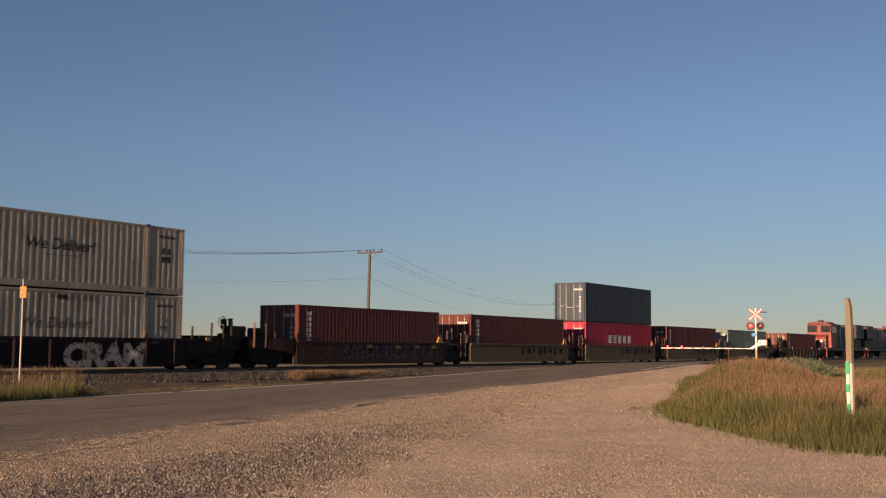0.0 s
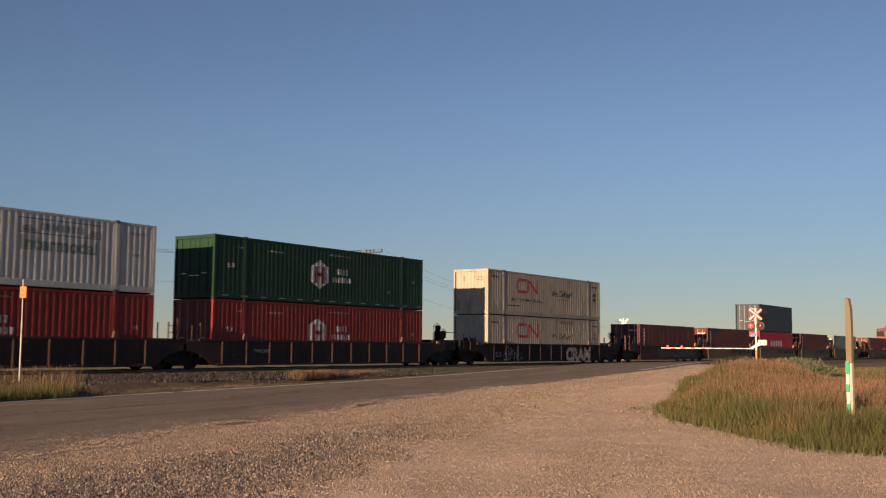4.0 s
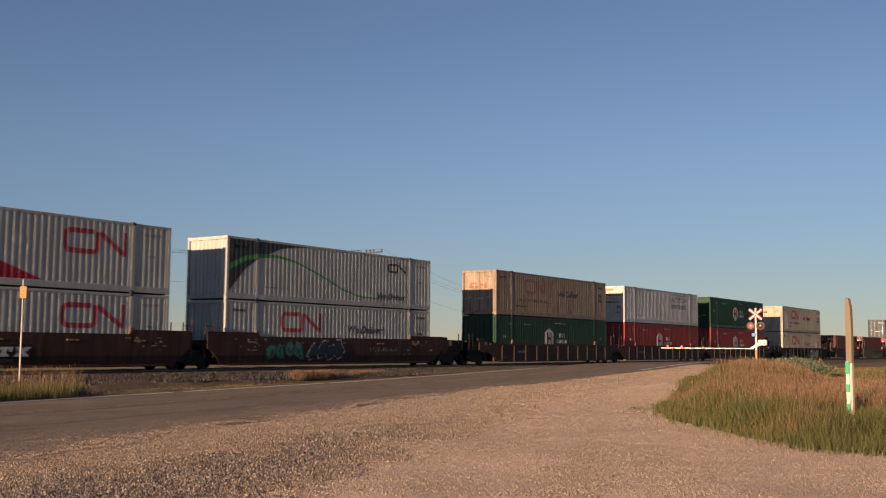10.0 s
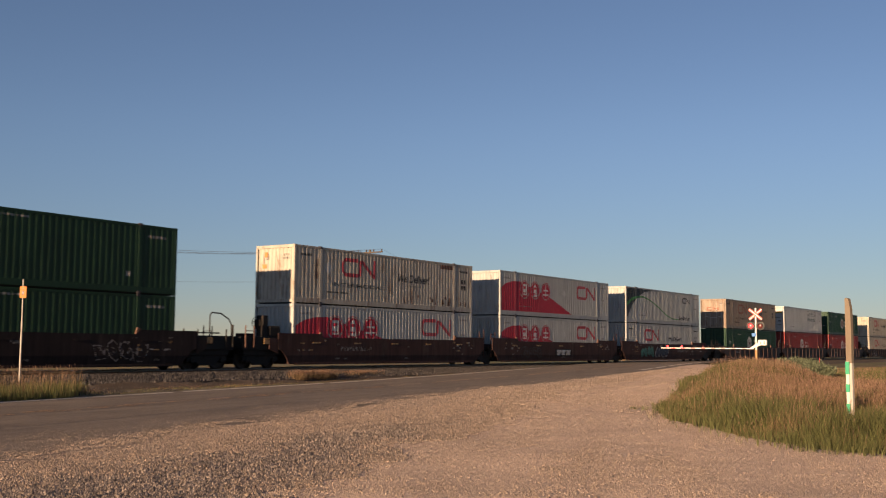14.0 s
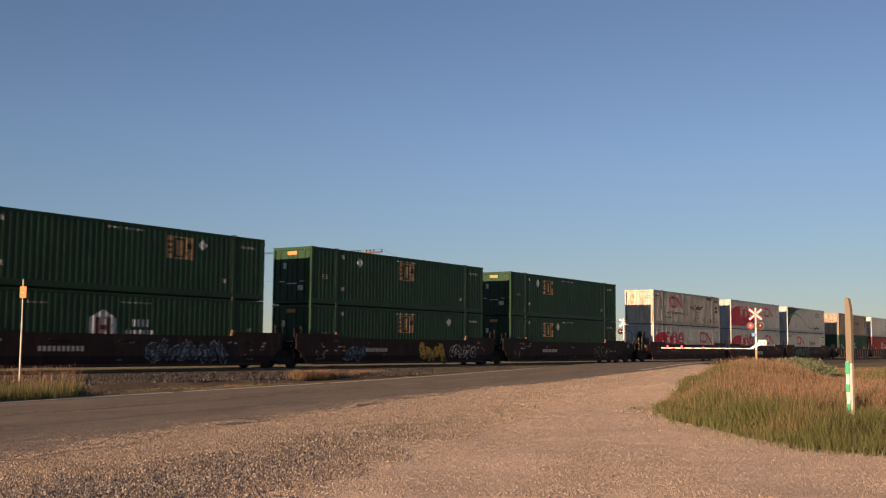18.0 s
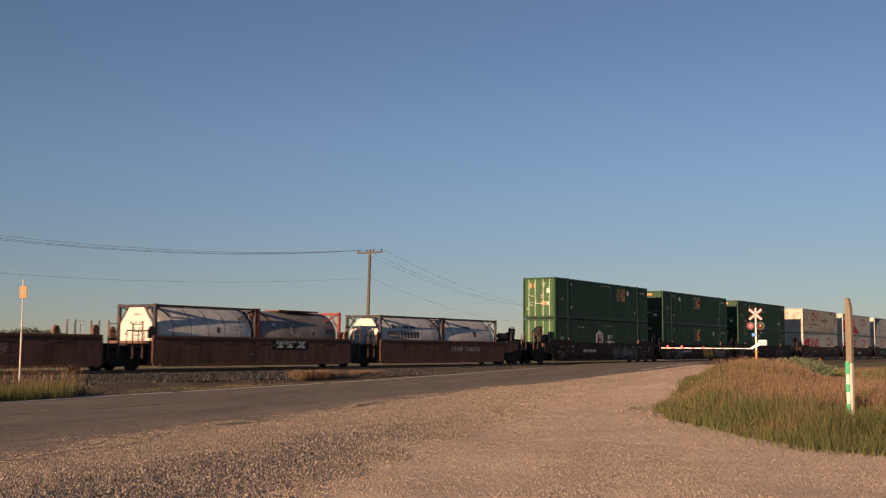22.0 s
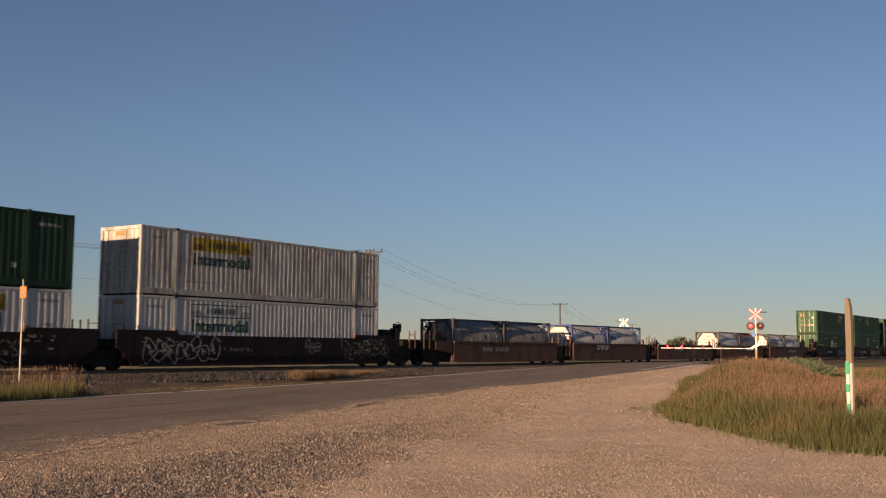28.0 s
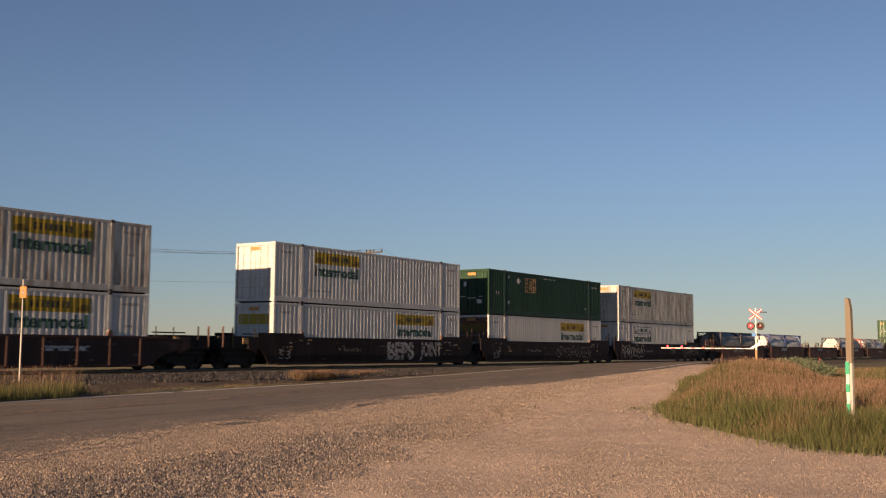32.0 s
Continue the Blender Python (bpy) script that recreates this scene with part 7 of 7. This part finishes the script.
M["blade_green"] = leafy("green grass blade", (0.098, 0.104, 0.04))
M["blade_dry"] = leafy("dry grass blade", (0.18, 0.122, 0.068))
M["seed_head"] = leafy("ripe grass seed head", (0.24, 0.15, 0.105))
M["lot_stone"] = material("tan gravel stone", (0.315, 0.238, 0.183), 0.92, 0, 0.2, 1.5, 60, island=(0.65, 1.3))
M["shrub_leaf"] = leafy("grey-green shrub leaf", (0.125, 0.145, 0.09))
M["tree_leaf"] = leafy("dark tree leaf", (0.085, 0.1, 0.075))


def lands(x, y):
    return np.array([land(a, b) for a, b in zip(x, y)])


def blades(x, y, z, h, width, lean, slot):
    """Bent grass blades: two quads and a tip each."""
    n = len(x)
    a = rng.uniform(0, 2 * math.pi, n)
    f = rng.uniform(0, 2 * math.pi, n)
    side = np.stack([np.cos(f), np.sin(f), np.zeros(n)], 1) * width[:, None] / 2
    tip = np.stack([np.cos(a) * lean * h, np.sin(a) * lean * h, np.zeros(n)], 1)
    root = np.stack([x, y, z], 1)
    up = np.array([0, 0, 1.0])
    m1 = root + tip * 0.2 + up * (h * 0.5)[:, None]
    top = root + tip + up * h[:, None]
    v = np.stack([root - side, root + side, m1 + side * 0.8, m1 - side * 0.8, top], 1)
    return (v, [(0, 1, 2, 3), (3, 2, 4)], slot)


def stalks(x, y, z, h, slot_stem, slot_head, head=0.16, thick=0.008, fat=0.03):
    """Thin stems with a feathery seed head: crossed narrow leaves."""
    n = len(x)
    a = rng.uniform(0, 2 * math.pi, n)
    ln = rng.uniform(0.05, 0.3, n) * h
    top = np.stack([x + np.cos(a) * ln, y + np.sin(a) * ln, z + h], 1)
    root = np.stack([x, y, z], 1)
    f = rng.uniform(0, 2 * math.pi, n)
    s = np.stack([np.cos(f), np.sin(f), np.zeros(n)], 1)
    s2 = np.stack([-np.sin(f), np.cos(f), np.zeros(n)], 1)
    d = (top - root) / np.linalg.norm(top - root, axis=1)[:, None]
    hl = (head * rng.uniform(0.7, 1.4, n))[:, None]
    mid = top + d * hl * 0.4
    end = top + d * hl
    v = np.stack([root - s * thick, root + s * thick, top + s * thick * 0.6, top - s * thick * 0.6,
                  top, mid + s * fat, end, mid - s * fat, mid + s2 * fat, mid - s2 * fat], 1)
    return (v, [(0, 1, 2, 3), (4, 5, 6, 7), (4, 8, 6, 9)], [slot_stem, slot_head, slot_head])


def meadow():
    n = 880000
    x = 16 + 75 * rng.random(n) ** 1.7
    y = rng.uniform(-4, 26, n)
    near = np.interp(y, GRASS_Y, GRASS_X)
    inside = x - near
    wobble = np.array([0.5 * noise.noise((b * 0.9, 0, 4)) for b in y])
    keep = ((inside > wobble * 0.5 - 0.05) | ((inside > wobble - 1.1) & (rng.random(n) < 0.3 * np.exp(np.minimum(inside, 0) * 3.5)))) & (y > 0.17 * x - 2.5) & (y < 26) & (rng.random(n) < 0.9)
    x, y, inside = x[keep], y[keep], inside[keep]
    z = lands(x, y) - 0.04
    k = len(x)
    patch = np.array([noise.noise((a * 0.35, b * 0.5, 2)) for a, b in zip(x, y)])
    dist = np.hypot(x, y)
    wide = 0.005 + 0.0003 * dist
    kind = rng.random(k)
    edge = np.clip(inside / np.where(y > 7.5, 3.2, 1.7), 0.4, 1)
    green = kind < np.clip(0.9 - 0.046 * np.minimum(inside, 14) + 0.4 * patch + 0.14 * np.sin(y * 2.1 + x) + 0.75 * np.clip((x - 42) / 8, 0, 1) + 0.3 * np.clip((5.2 - y) / 1.5, 0, 1) - 0.2 * np.clip((y - 7) / 1.5, 0, 1) * np.clip((34 - x) / 4, 0, 1), 0.3, 0.92)
    stalk = ~green & (rng.random(k) < np.clip(inside / 9, 0.08, 0.75))
    dry = ~green & ~stalk
    hg = (0.32 + 0.30 * rng.random(k) + 0.2 * patch) * edge
    hd = (0.34 + 0.3 * rng.random(k)) * edge
    hs = (0.42 + 0.3 * rng.random(k) + 0.16 * patch) * np.clip(edge, 0.5, 1)
    low = 1 - 0.55 * np.clip((0.285 * x - y) / 1.2, 0, 1) * np.clip((x - 28) / 6, 0, 1)
    low *= 1 - 0.7 * np.clip(1.6 - np.hypot((x - 21.6) / 1.3, (y - 4.95) / 0.6), 0, 1)   # trampled round the post
    low *= 1 - 0.65 * np.exp(-((np.degrees(np.arctan2(y, x)) - 14.6) / 2.0) ** 2) * np.clip((x - 41) / 5, 0, 1)   # a grazed hollow before the shrubs
    hg, hd, hs = hg * low, hd * low, hs * low
    lump("meadow_grass", [blades(x[green], y[green], z[green], hg[green], wide[green] * 1.5, rng.uniform(0.1, 0.6, green.sum()), 0),
                          blades(x[dry], y[dry], z[dry], hd[dry], wide[dry] * 0.8, rng.uniform(0.1, 0.6, dry.sum()), 1),
                          stalks(x[stalk], y[stalk], z[stalk], hs[stalk], 1, 2, 0.09, 0.003, 0.0042)],
         ["blade_green", "blade_dry", "seed_head"], "tall summer grass, green below with ripe tan seed heads", "grass")


meadow()


def verge(name, n, x0, x1, y0, y1, h, share_green, label, seed, base=0.0, shape=None, green_h=0.75):
    r = np.random.default_rng(seed)
    x, y = r.uniform(x0, x1, n), r.uniform(y0, y1, n)
    if shape:
        keep = np.array([shape(a, b) for a, b in zip(x, y)])
        x, y = x[keep], y[keep]
    k = len(x)
    z = np.full(k, base) if base is not None else lands(x, y)
    kind = r.random(k)
    g, s = kind < share_green, kind > share_green + (1 - share_green) * (0.45 if green_h > 0.7 else 0.2)
    d = ~g & ~s
    hh = h * r.uniform(0.55, 1.1, k)
    w = np.full(k, 0.017)
    lump(name, [blades(x[g], y[g], z[g], hh[g] * green_h, w[g], r.uniform(0.1, 0.5, g.sum()), 0), blades(x[d], y[d], z[d], hh[d] * 0.8, w[d], r.uniform(0.1, 0.5, d.sum()), 1),
                stalks(x[s], y[s], z[s], hh[s], 1, 2, min(0.12, 0.5 * h), 0.0035, 0.0055)], ["blade_green", "blade_dry", "seed_head"], label, "grass")


verge("roadside_grass", 40000, 5, 22.5, 22.5, 31.5, 0.82, 0.84, "dense roadside grass, green below with reddish seed heads", 31, -0.1, lambda a, b: b > along(FAR_EDGE, a) + 0.25 and b < along(FAR_EDGE, a) + 4.0 and math.atan2(b, a) > radians(53.1 + 1.2 * noise.noise((b * 1.5, a, 0))), 0.6)
verge("dry_tuft", 2400, 35.5, 38.2, 31.7, 32.6, 0.32, 0.03, "straw-coloured tuft of dry grass below the ballast", 32, 0.0, lambda a, b: noise.noise((a * 1.3, b * 2, 1)) > -0.3)
verge("dry_tuft", 1500, 39.4, 42.6, 32.3, 33.2, 0.22, 0.05, "low straw-coloured dry grass beside the ballast", 33, 0.04, lambda a, b: noise.noise((a * 1.1, b * 2, 5)) > -0.2)
verge("low_weeds", 24000, 15, 62, 24.5, 34, 0.08, 0.6, "sparse low weeds along the road edge", 34, None, lambda a, b: along(FAR_EDGE, a) + 0.6 < b < min(along(FAR_EDGE, a) + 4.2, 33.2) and noise.noise((a * 0.6, b, 8)) > 0.05)
verge("grass_tuft", 260, 23.6, 25.4, 10.2, 10.9, 0.14, 0.85, "small low tuft of green grass on the gravel lot", 36, 0.0, lambda a, b: math.hypot((a - 24.5) / 0.8, (b - 10.55) / 0.3) < 0.9 + 0.3 * noise.noise((a * 3, b * 3, 1)))
verge("far_side_grass", 9000, 10, 140, 42, 60, 0.45, 0.6, "dry grass on the far side of the track", 35, -0.15)
verge("far_side_grass", 9000, 16, 110, 39.9, 42, 0.5, 0.85, "green grass along the far foot of the track bed", 37, -0.1)


def stones(name, x, y, z, size, mat, label, flatness=0.7):
    """Broken stones half sunk in the ground: an uneven five-cornered foot and an off-centre top."""
    n = len(x)
    a = rng.uniform(0, 2 * math.pi, (n, 1)) + np.arange(5)[None] * 2 * math.pi / 5 + rng.uniform(-0.35, 0.35, (n, 5))
    r = size[:, None] / 2 * rng.uniform(0.7, 1.2, (n, 5))
    long = rng.uniform(0.6, 1, (n, 1))
    foot = np.stack([x[:, None] + np.cos(a) * r, y[:, None] + np.sin(a) * r * long, z[:, None] - size[:, None] * rng.uniform(0.0, 0.15, (n, 5))], 2)
    tip = np.stack([x + size * rng.uniform(-0.2, 0.2, n), y + size * rng.uniform(-0.2, 0.2, n), z + size * rng.uniform(0.35, 0.75, n) * flatness / 0.7], 1)
    v = np.concatenate([foot, tip[:, None]], 1)
    return lump(name, [(v, [(i, (i + 1) % 5, 5) for i in range(5)], 0)], [mat], label, "gravel")


RUTS = (((26.6, 17.7), (22.6, 13.7), (19.4, 11.3)), ((27.2, 17.0), (23.0, 13.1), (19.3, 10.6)), ((33.0, 19.6), (25.4, 13.4), (22.6, 9.6)))


def rut_gap(x, y):
    """Distance of each place to the nearest tyre rut that cuts across the shoulder."""
    best = np.full(len(x), 99.0)
    for line in RUTS:
        for (ax, ay), (bx, by) in zip(line, line[1:]):
            t = np.clip(((x - ax) * (bx - ax) + (y - ay) * (by - ay)) / ((bx - ax) ** 2 + (by - ay) ** 2), 0, 1)
            best = np.minimum(best, np.hypot(x - ax - t * (bx - ax), y - ay - t * (by - ay)))
    return best


def spread_gravel():
    """Fine grit swept on to the asphalt, then coarser loose stone, then small stones in sweeps over the packed lot."""
    n = 2400000
    x = 4 + 62 * rng.random(n) ** 1.9
    y = rng.uniform(-2, 24, n)
    ahead = x * math.cos(YAW) + y * math.sin(YAW)
    right = x * math.sin(YAW) - y * math.cos(YAW)
    keep = (ahead > 9.2) & (np.abs(right) < 0.46 * ahead) & (x < np.interp(y, GRASS_Y, GRASS_X) + 0.3) & (y < np.interp(x, [p[0] for p in NEAR_EDGE], [p[1] for p in NEAR_EDGE]) + 2.5)
    keep &= rng.random(n) < np.clip(14 / ahead, 0.1, 1)
    x, y, ahead = x[keep], y[keep], ahead[keep]
    into = np.array([band_into(a, b) for a, b in zip(x, y)])
    # vehicles have swept the stones into streaks that run round the bend
    streak = np.array([noise.noise((a * 0.16 + b * 0.1, b * 1.1 - a * 0.5, 11)) + 0.5 * noise.noise((a * 0.9, b * 0.9, 3)) for a, b in zip(x, y)])
    clump = np.array([noise.noise((a * 1.5, b * 1.5, 21)) for a, b in zip(x, y)])
    ridge = 0.5 * np.exp(-((rut_gap(x, y) - 0.2) / 0.1) ** 2) * np.clip(0.6 + 1.5 * clump, 0, 1)
    rough = np.clip((into - 0.28) / 0.3, 0, 1) * np.clip((1.12 - into) / 0.4, 0, 1) * np.clip((21 - x) / 7, 0.2, 1)
    dens = np.where(into < 0.05, 0.85 * np.exp((into - 0.05) * 5), np.where(into < 1.0, 0.8 + 0.2 * rough, np.clip(0.26 + 0.35 * streak + 0.3 * clump, 0.08, 0.6)))
    dens = np.maximum(dens * (1 + 0.35 * clump), 0.85 * ridge)
    keep = rng.random(len(x)) < dens
    x, y, ahead, into, rough, ridge, streak = (q[keep] for q in (x, y, ahead, into, rough, ridge, streak))
    z = np.where(into > 0.02, np.array([lot_z(a, b) for a, b in zip(x, y)]), np.array([road_z(a) + 0.012 for a in x]))
    k = len(x)
    size = rng.uniform(0.011, 0.025, k) * np.clip(1 + into * 2.5, 0.5, 1) * (1 - rough) + rng.uniform(0.016, 0.055, k) * rough
    size *= np.where(rng.random(k) < 0.05, 1.6, 1) * (1 + np.clip(ahead - 14, 0, 30) * 0.022) * (1 + 0.9 * ridge) * np.where((into > 1) & (streak > 0.2), 1.15, 1)
    z += 0.045 * ridge + 0.008 * (into < 1.0)
    grey = rng.random(k) < np.clip(0.2 + 0.75 * rough + 0.3 * (into < 0.3) + 0.1 * (streak > 0.2), 0, 0.95)
    stones("loose_gravel", x[grey], y[grey], z[grey], size[grey], "stone", "loose crushed gravel along the road edge", 0.62)
    stones("lot_gravel", x[~grey], y[~grey], z[~grey], size[~grey], "lot_stone", "small tan stones scattered over the gravel lot")


spread_gravel()


stones("rock", np.array([14.65]), np.array([4.4]), np.array([lot_z(14.65, 4.4)]), np.array([0.1]), "lot_stone", "single pale rock lying on the gravel lot")


def spread_ballast():
    n = 40000
    x = 12 + 56 * rng.random(n) ** 1.3
    u = rng.uniform(1.3, 3.7, n)
    y = TRACK_Y - u
    z = np.interp(-u, [p[0] for p in prof], [p[1] for p in prof])
    keep = (y > np.interp(x, [p[0] for p in FAR_EDGE], [p[1] for p in FAR_EDGE]) + 1.2) & (rng.random(n) < np.clip(1.3 - (u - 2.6) * 0.95, 0.18, 1))
    x, y, z = x[keep], y[keep], z[keep]
    stones("ballast_stones", x, y, z + 0.01, rng.uniform(0.05, 0.13, len(x)), "ballast_stone", "crushed ballast stones on the bed's shoulder", 0.9)


spread_ballast()


def spread_verge_stones():
    """Ballast that has rolled down on to the bare verge beside the road."""
    n = 16000
    x, y = rng.uniform(14, 60, n), rng.uniform(24.5, 33, n)
    off = y - np.interp(x, [p[0] for p in FAR_EDGE], [p[1] for p in FAR_EDGE])
    keep = (off > 0.5) & (y < TRACK_Y - 3.2) & (rng.random(n) < np.clip(0.15 + off * 0.16, 0, 0.9))
    x, y = x[keep], y[keep]
    z = np.maximum(lands(x, y) - 0.05, np.interp(y - TRACK_Y, [p[0] for p in prof], [p[1] for p in prof]))
    stones("verge_stones", x, y, z + 0.01, rng.uniform(0.03, 0.08, len(x)), "ballast_stone", "scattered stones on the bare roadside verge", 0.9)


spread_verge_stones()


def shrub(at, r, h, label, n=900, mat="shrub_leaf", leaf=0.05, seed=3, name="shrub", category="shrub"):
    c = thing(name, label, category, at)
    q = np.random.default_rng(seed)
    stems = Geo()
    cl = []
    for i in range(9):
        a, t = q.uniform(0, 6.28), q.uniform(0.3, 1)
        p = (math.cos(a) * r * t, math.sin(a) * r * t, h * q.uniform(0.55, 1.0))
        stems.tube((0, 0, 0), p, 0.02, 5, 0.008)
        cl.append(p)
    part("stem", stems, "bark", c)
    cl = np.array(cl)
    k = q.integers(0, len(cl), n)
    p = cl[k] * q.uniform(0.45, 1.05, (n, 1)) + q.normal(0, 1, (n, 3)) * np.array([r * 0.22, r * 0.22, h * 0.12])
    p[:, 2] = np.abs(p[:, 2])
    d1, d2 = q.normal(0, 1, (n, 3)), q.normal(0, 1, (n, 3))
    d1 /= np.linalg.norm(d1, axis=1)[:, None]
    d2 /= np.linalg.norm(d2, axis=1)[:, None]
    v = np.stack([p, p + d1 * leaf, p + d1 * leaf * 1.6 + d2 * leaf * 0.4, p + d2 * leaf], 1)
    ob = lump("foliage", [(v, [(0, 1, 2, 3)], 0)], [mat], "", "")
    ob.parent = c
    for key in ("label", "category", "kind"):
        if key in ob.keys():
            del ob[key]
    return c


for k, (x, y, r, h) in enumerate(((67, 18.9, 0.9, 0.6), (65, 18.1, 1.0, 0.66), (62.8, 17.3, 1.0, 0.66), (60.6, 16.4, 0.9, 0.62), (58.6, 15.4, 0.8, 0.58), (56.8, 14.6, 0.7, 0.5))):
    shrub((x, y, land(x, y)), r * 1.15, h * 1.2, "low grey-green weedy shrub in dry grass", 4200, "shrub_leaf", 0.07, 60 + k)


def far_tree(at, h, seed):
    c = thing("tree", "far dark leafy tree on the horizon", "tree", at, "far trees")
    q = np.random.default_rng(seed)
    g = Geo().tube((0, 0, -0.3), (0, 0, h * 0.5), 0.22, 7, 0.12)
    tips = []
    for i in range(7):
        a = q.uniform(0, 6.28)
        p = (math.cos(a) * h * q.uniform(0.15, 0.42), math.sin(a) * h * q.uniform(0.15, 0.42), h * q.uniform(0.55, 0.92))
        g.tube((0, 0, h * q.uniform(0.2, 0.45)), p, 0.09, 5, 0.03)
        tips.append(p)
    part("trunk", g, "bark", c)
    n = 900
    tips = np.array(tips)
    p = tips[q.integers(0, 7, n)] + q.normal(0, 1, (n, 3)) * h * np.array([0.11, 0.11, 0.09])
    d1, d2 = q.normal(0, 0.3, (n, 3)), q.normal(0, 0.3, (n, 3))
    ob = lump("crown", [(np.stack([p, p + d1, p + d1 + d2, p + d2], 1), [(0, 1, 2, 3)], 0)], ["tree_leaf"], "", "")
    ob.parent = c
    for key in ("label", "category", "kind"):
        if key in ob.keys():
            del ob[key]


for k, (x, y, h) in enumerate(((420, 167, 5.4), (428, 168, 6.2), (436, 166, 5.0), (446, 174, 4.0), (410, 172, 4.4), (402, 170, 3.4), (452, 166, 3.6))):
    far_tree((x, y, -0.2), h, 80 + k)
for k, (r, h) in enumerate(((1.56, 7.6), (1.535, 8.4), (1.515, 8.0), (1.49, 9.0), (1.472, 9.4), (1.455, 8.2), (1.435, 7.4), (1.418, 8.2), (1.4, 6.6))):
    far_tree((300 + 3 * (k % 3), 300 * r, -0.4), h, 180 + k)

# ---- an insect that flies past the lens ----
bug = thing("insect", "small dark flying insect close to the camera", "insect", (-1.5, -0.6, 2.2))
part("body", Geo().lathe([(-0.0055, 0.0006), (-0.004, 0.0017), (-0.001, 0.0022), (0.002, 0.0019), (0.0034, 0.0013), (0.0042, 0.0015), (0.0054, 0.0007)], "x", 10), "charcoal", bug, smooth=True)
for s in (-1, 1):
    part("wing", Geo().add([(0.001, s * 0.001, 0.0018), (-0.001, s * 0.005, 0.003), (-0.006, s * 0.0055, 0.0032), (-0.0065, s * 0.003, 0.0024)], [(0, 1, 2, 3)]), "charcoal", bug, "thin dusky wing")

# ---- ties under the rails ----
tie_mesh = Geo().slab(-0.11, 0.11, -1.3, 1.3, -0.16, 0.0, 0.012).mesh("tie")
k = 0
x = 14.0
while x < 112 and k < 190:
    if not 70 < x < 100:
        part("tie", tie_mesh, "tie", track, at=(x, TRACK_Y + 0.03 * math.sin(k * 1.7), RAIL_Z - 0.165))
        k += 1
    x += 0.53


# ---- what moves ----
PACE_T = (0, 8, 16, 24, 32)
PACE_V = (10.196, 10.601, 11.111, 11.493, 11.804)


def gone(t):
    """How far the train has run by t seconds."""
    d = 0.0
    for (t0, v0), (t1, v1) in zip(zip(PACE_T, PACE_V), zip(PACE_T[1:], PACE_V[1:])):
        if t <= t0:
            break
        e = min(t, t1)
        ve = v0 + (v1 - v0) * (e - t0) / (t1 - t0)
        d += (v0 + ve) / 2 * (e - t0)
    return d


def motions():
    for ob, s in MOVERS:
        y, z = ob.location.y, ob.location.z
        walk(ob, [(t, pose(s + gone(t), y, z)) for t in range(33)])
    dart = []
    for t, px, py, d in ((14.4, 0.12, 0.265, 0.95), (14.5, 0.2265, 0.037, 1.0), (14.6, 0.36, -0.16, 1.05), (14.7, 0.52, -0.36, 1.1)):
        p = EYE @ Vector((px * d, py * d, -d))
        dart.append((t, pose(*p, 0, 40, 34)))
    walk(bug, [(0, pose(-1.5, -0.6, 2.2, 0, 40, 34)), (14.3, pose(-0.6, -0.3, 2.2, 0, 40, 34))] + dart + [(15.0, pose(1.5, -0.8, 0.5, 0, 40, 34)), (32, pose(1.5, -0.9, 0.5, 0, 40, 34))])
    steps = [k / 30 for k in range(961)]
    far = [gone(t) for t in steps]
    for w, at, r in WHEELSETS:
        walk(w, [(t, pose(*at, 0, math.degrees(d / r) % 360, 0)) for t, d in zip(steps, far)])


motions()
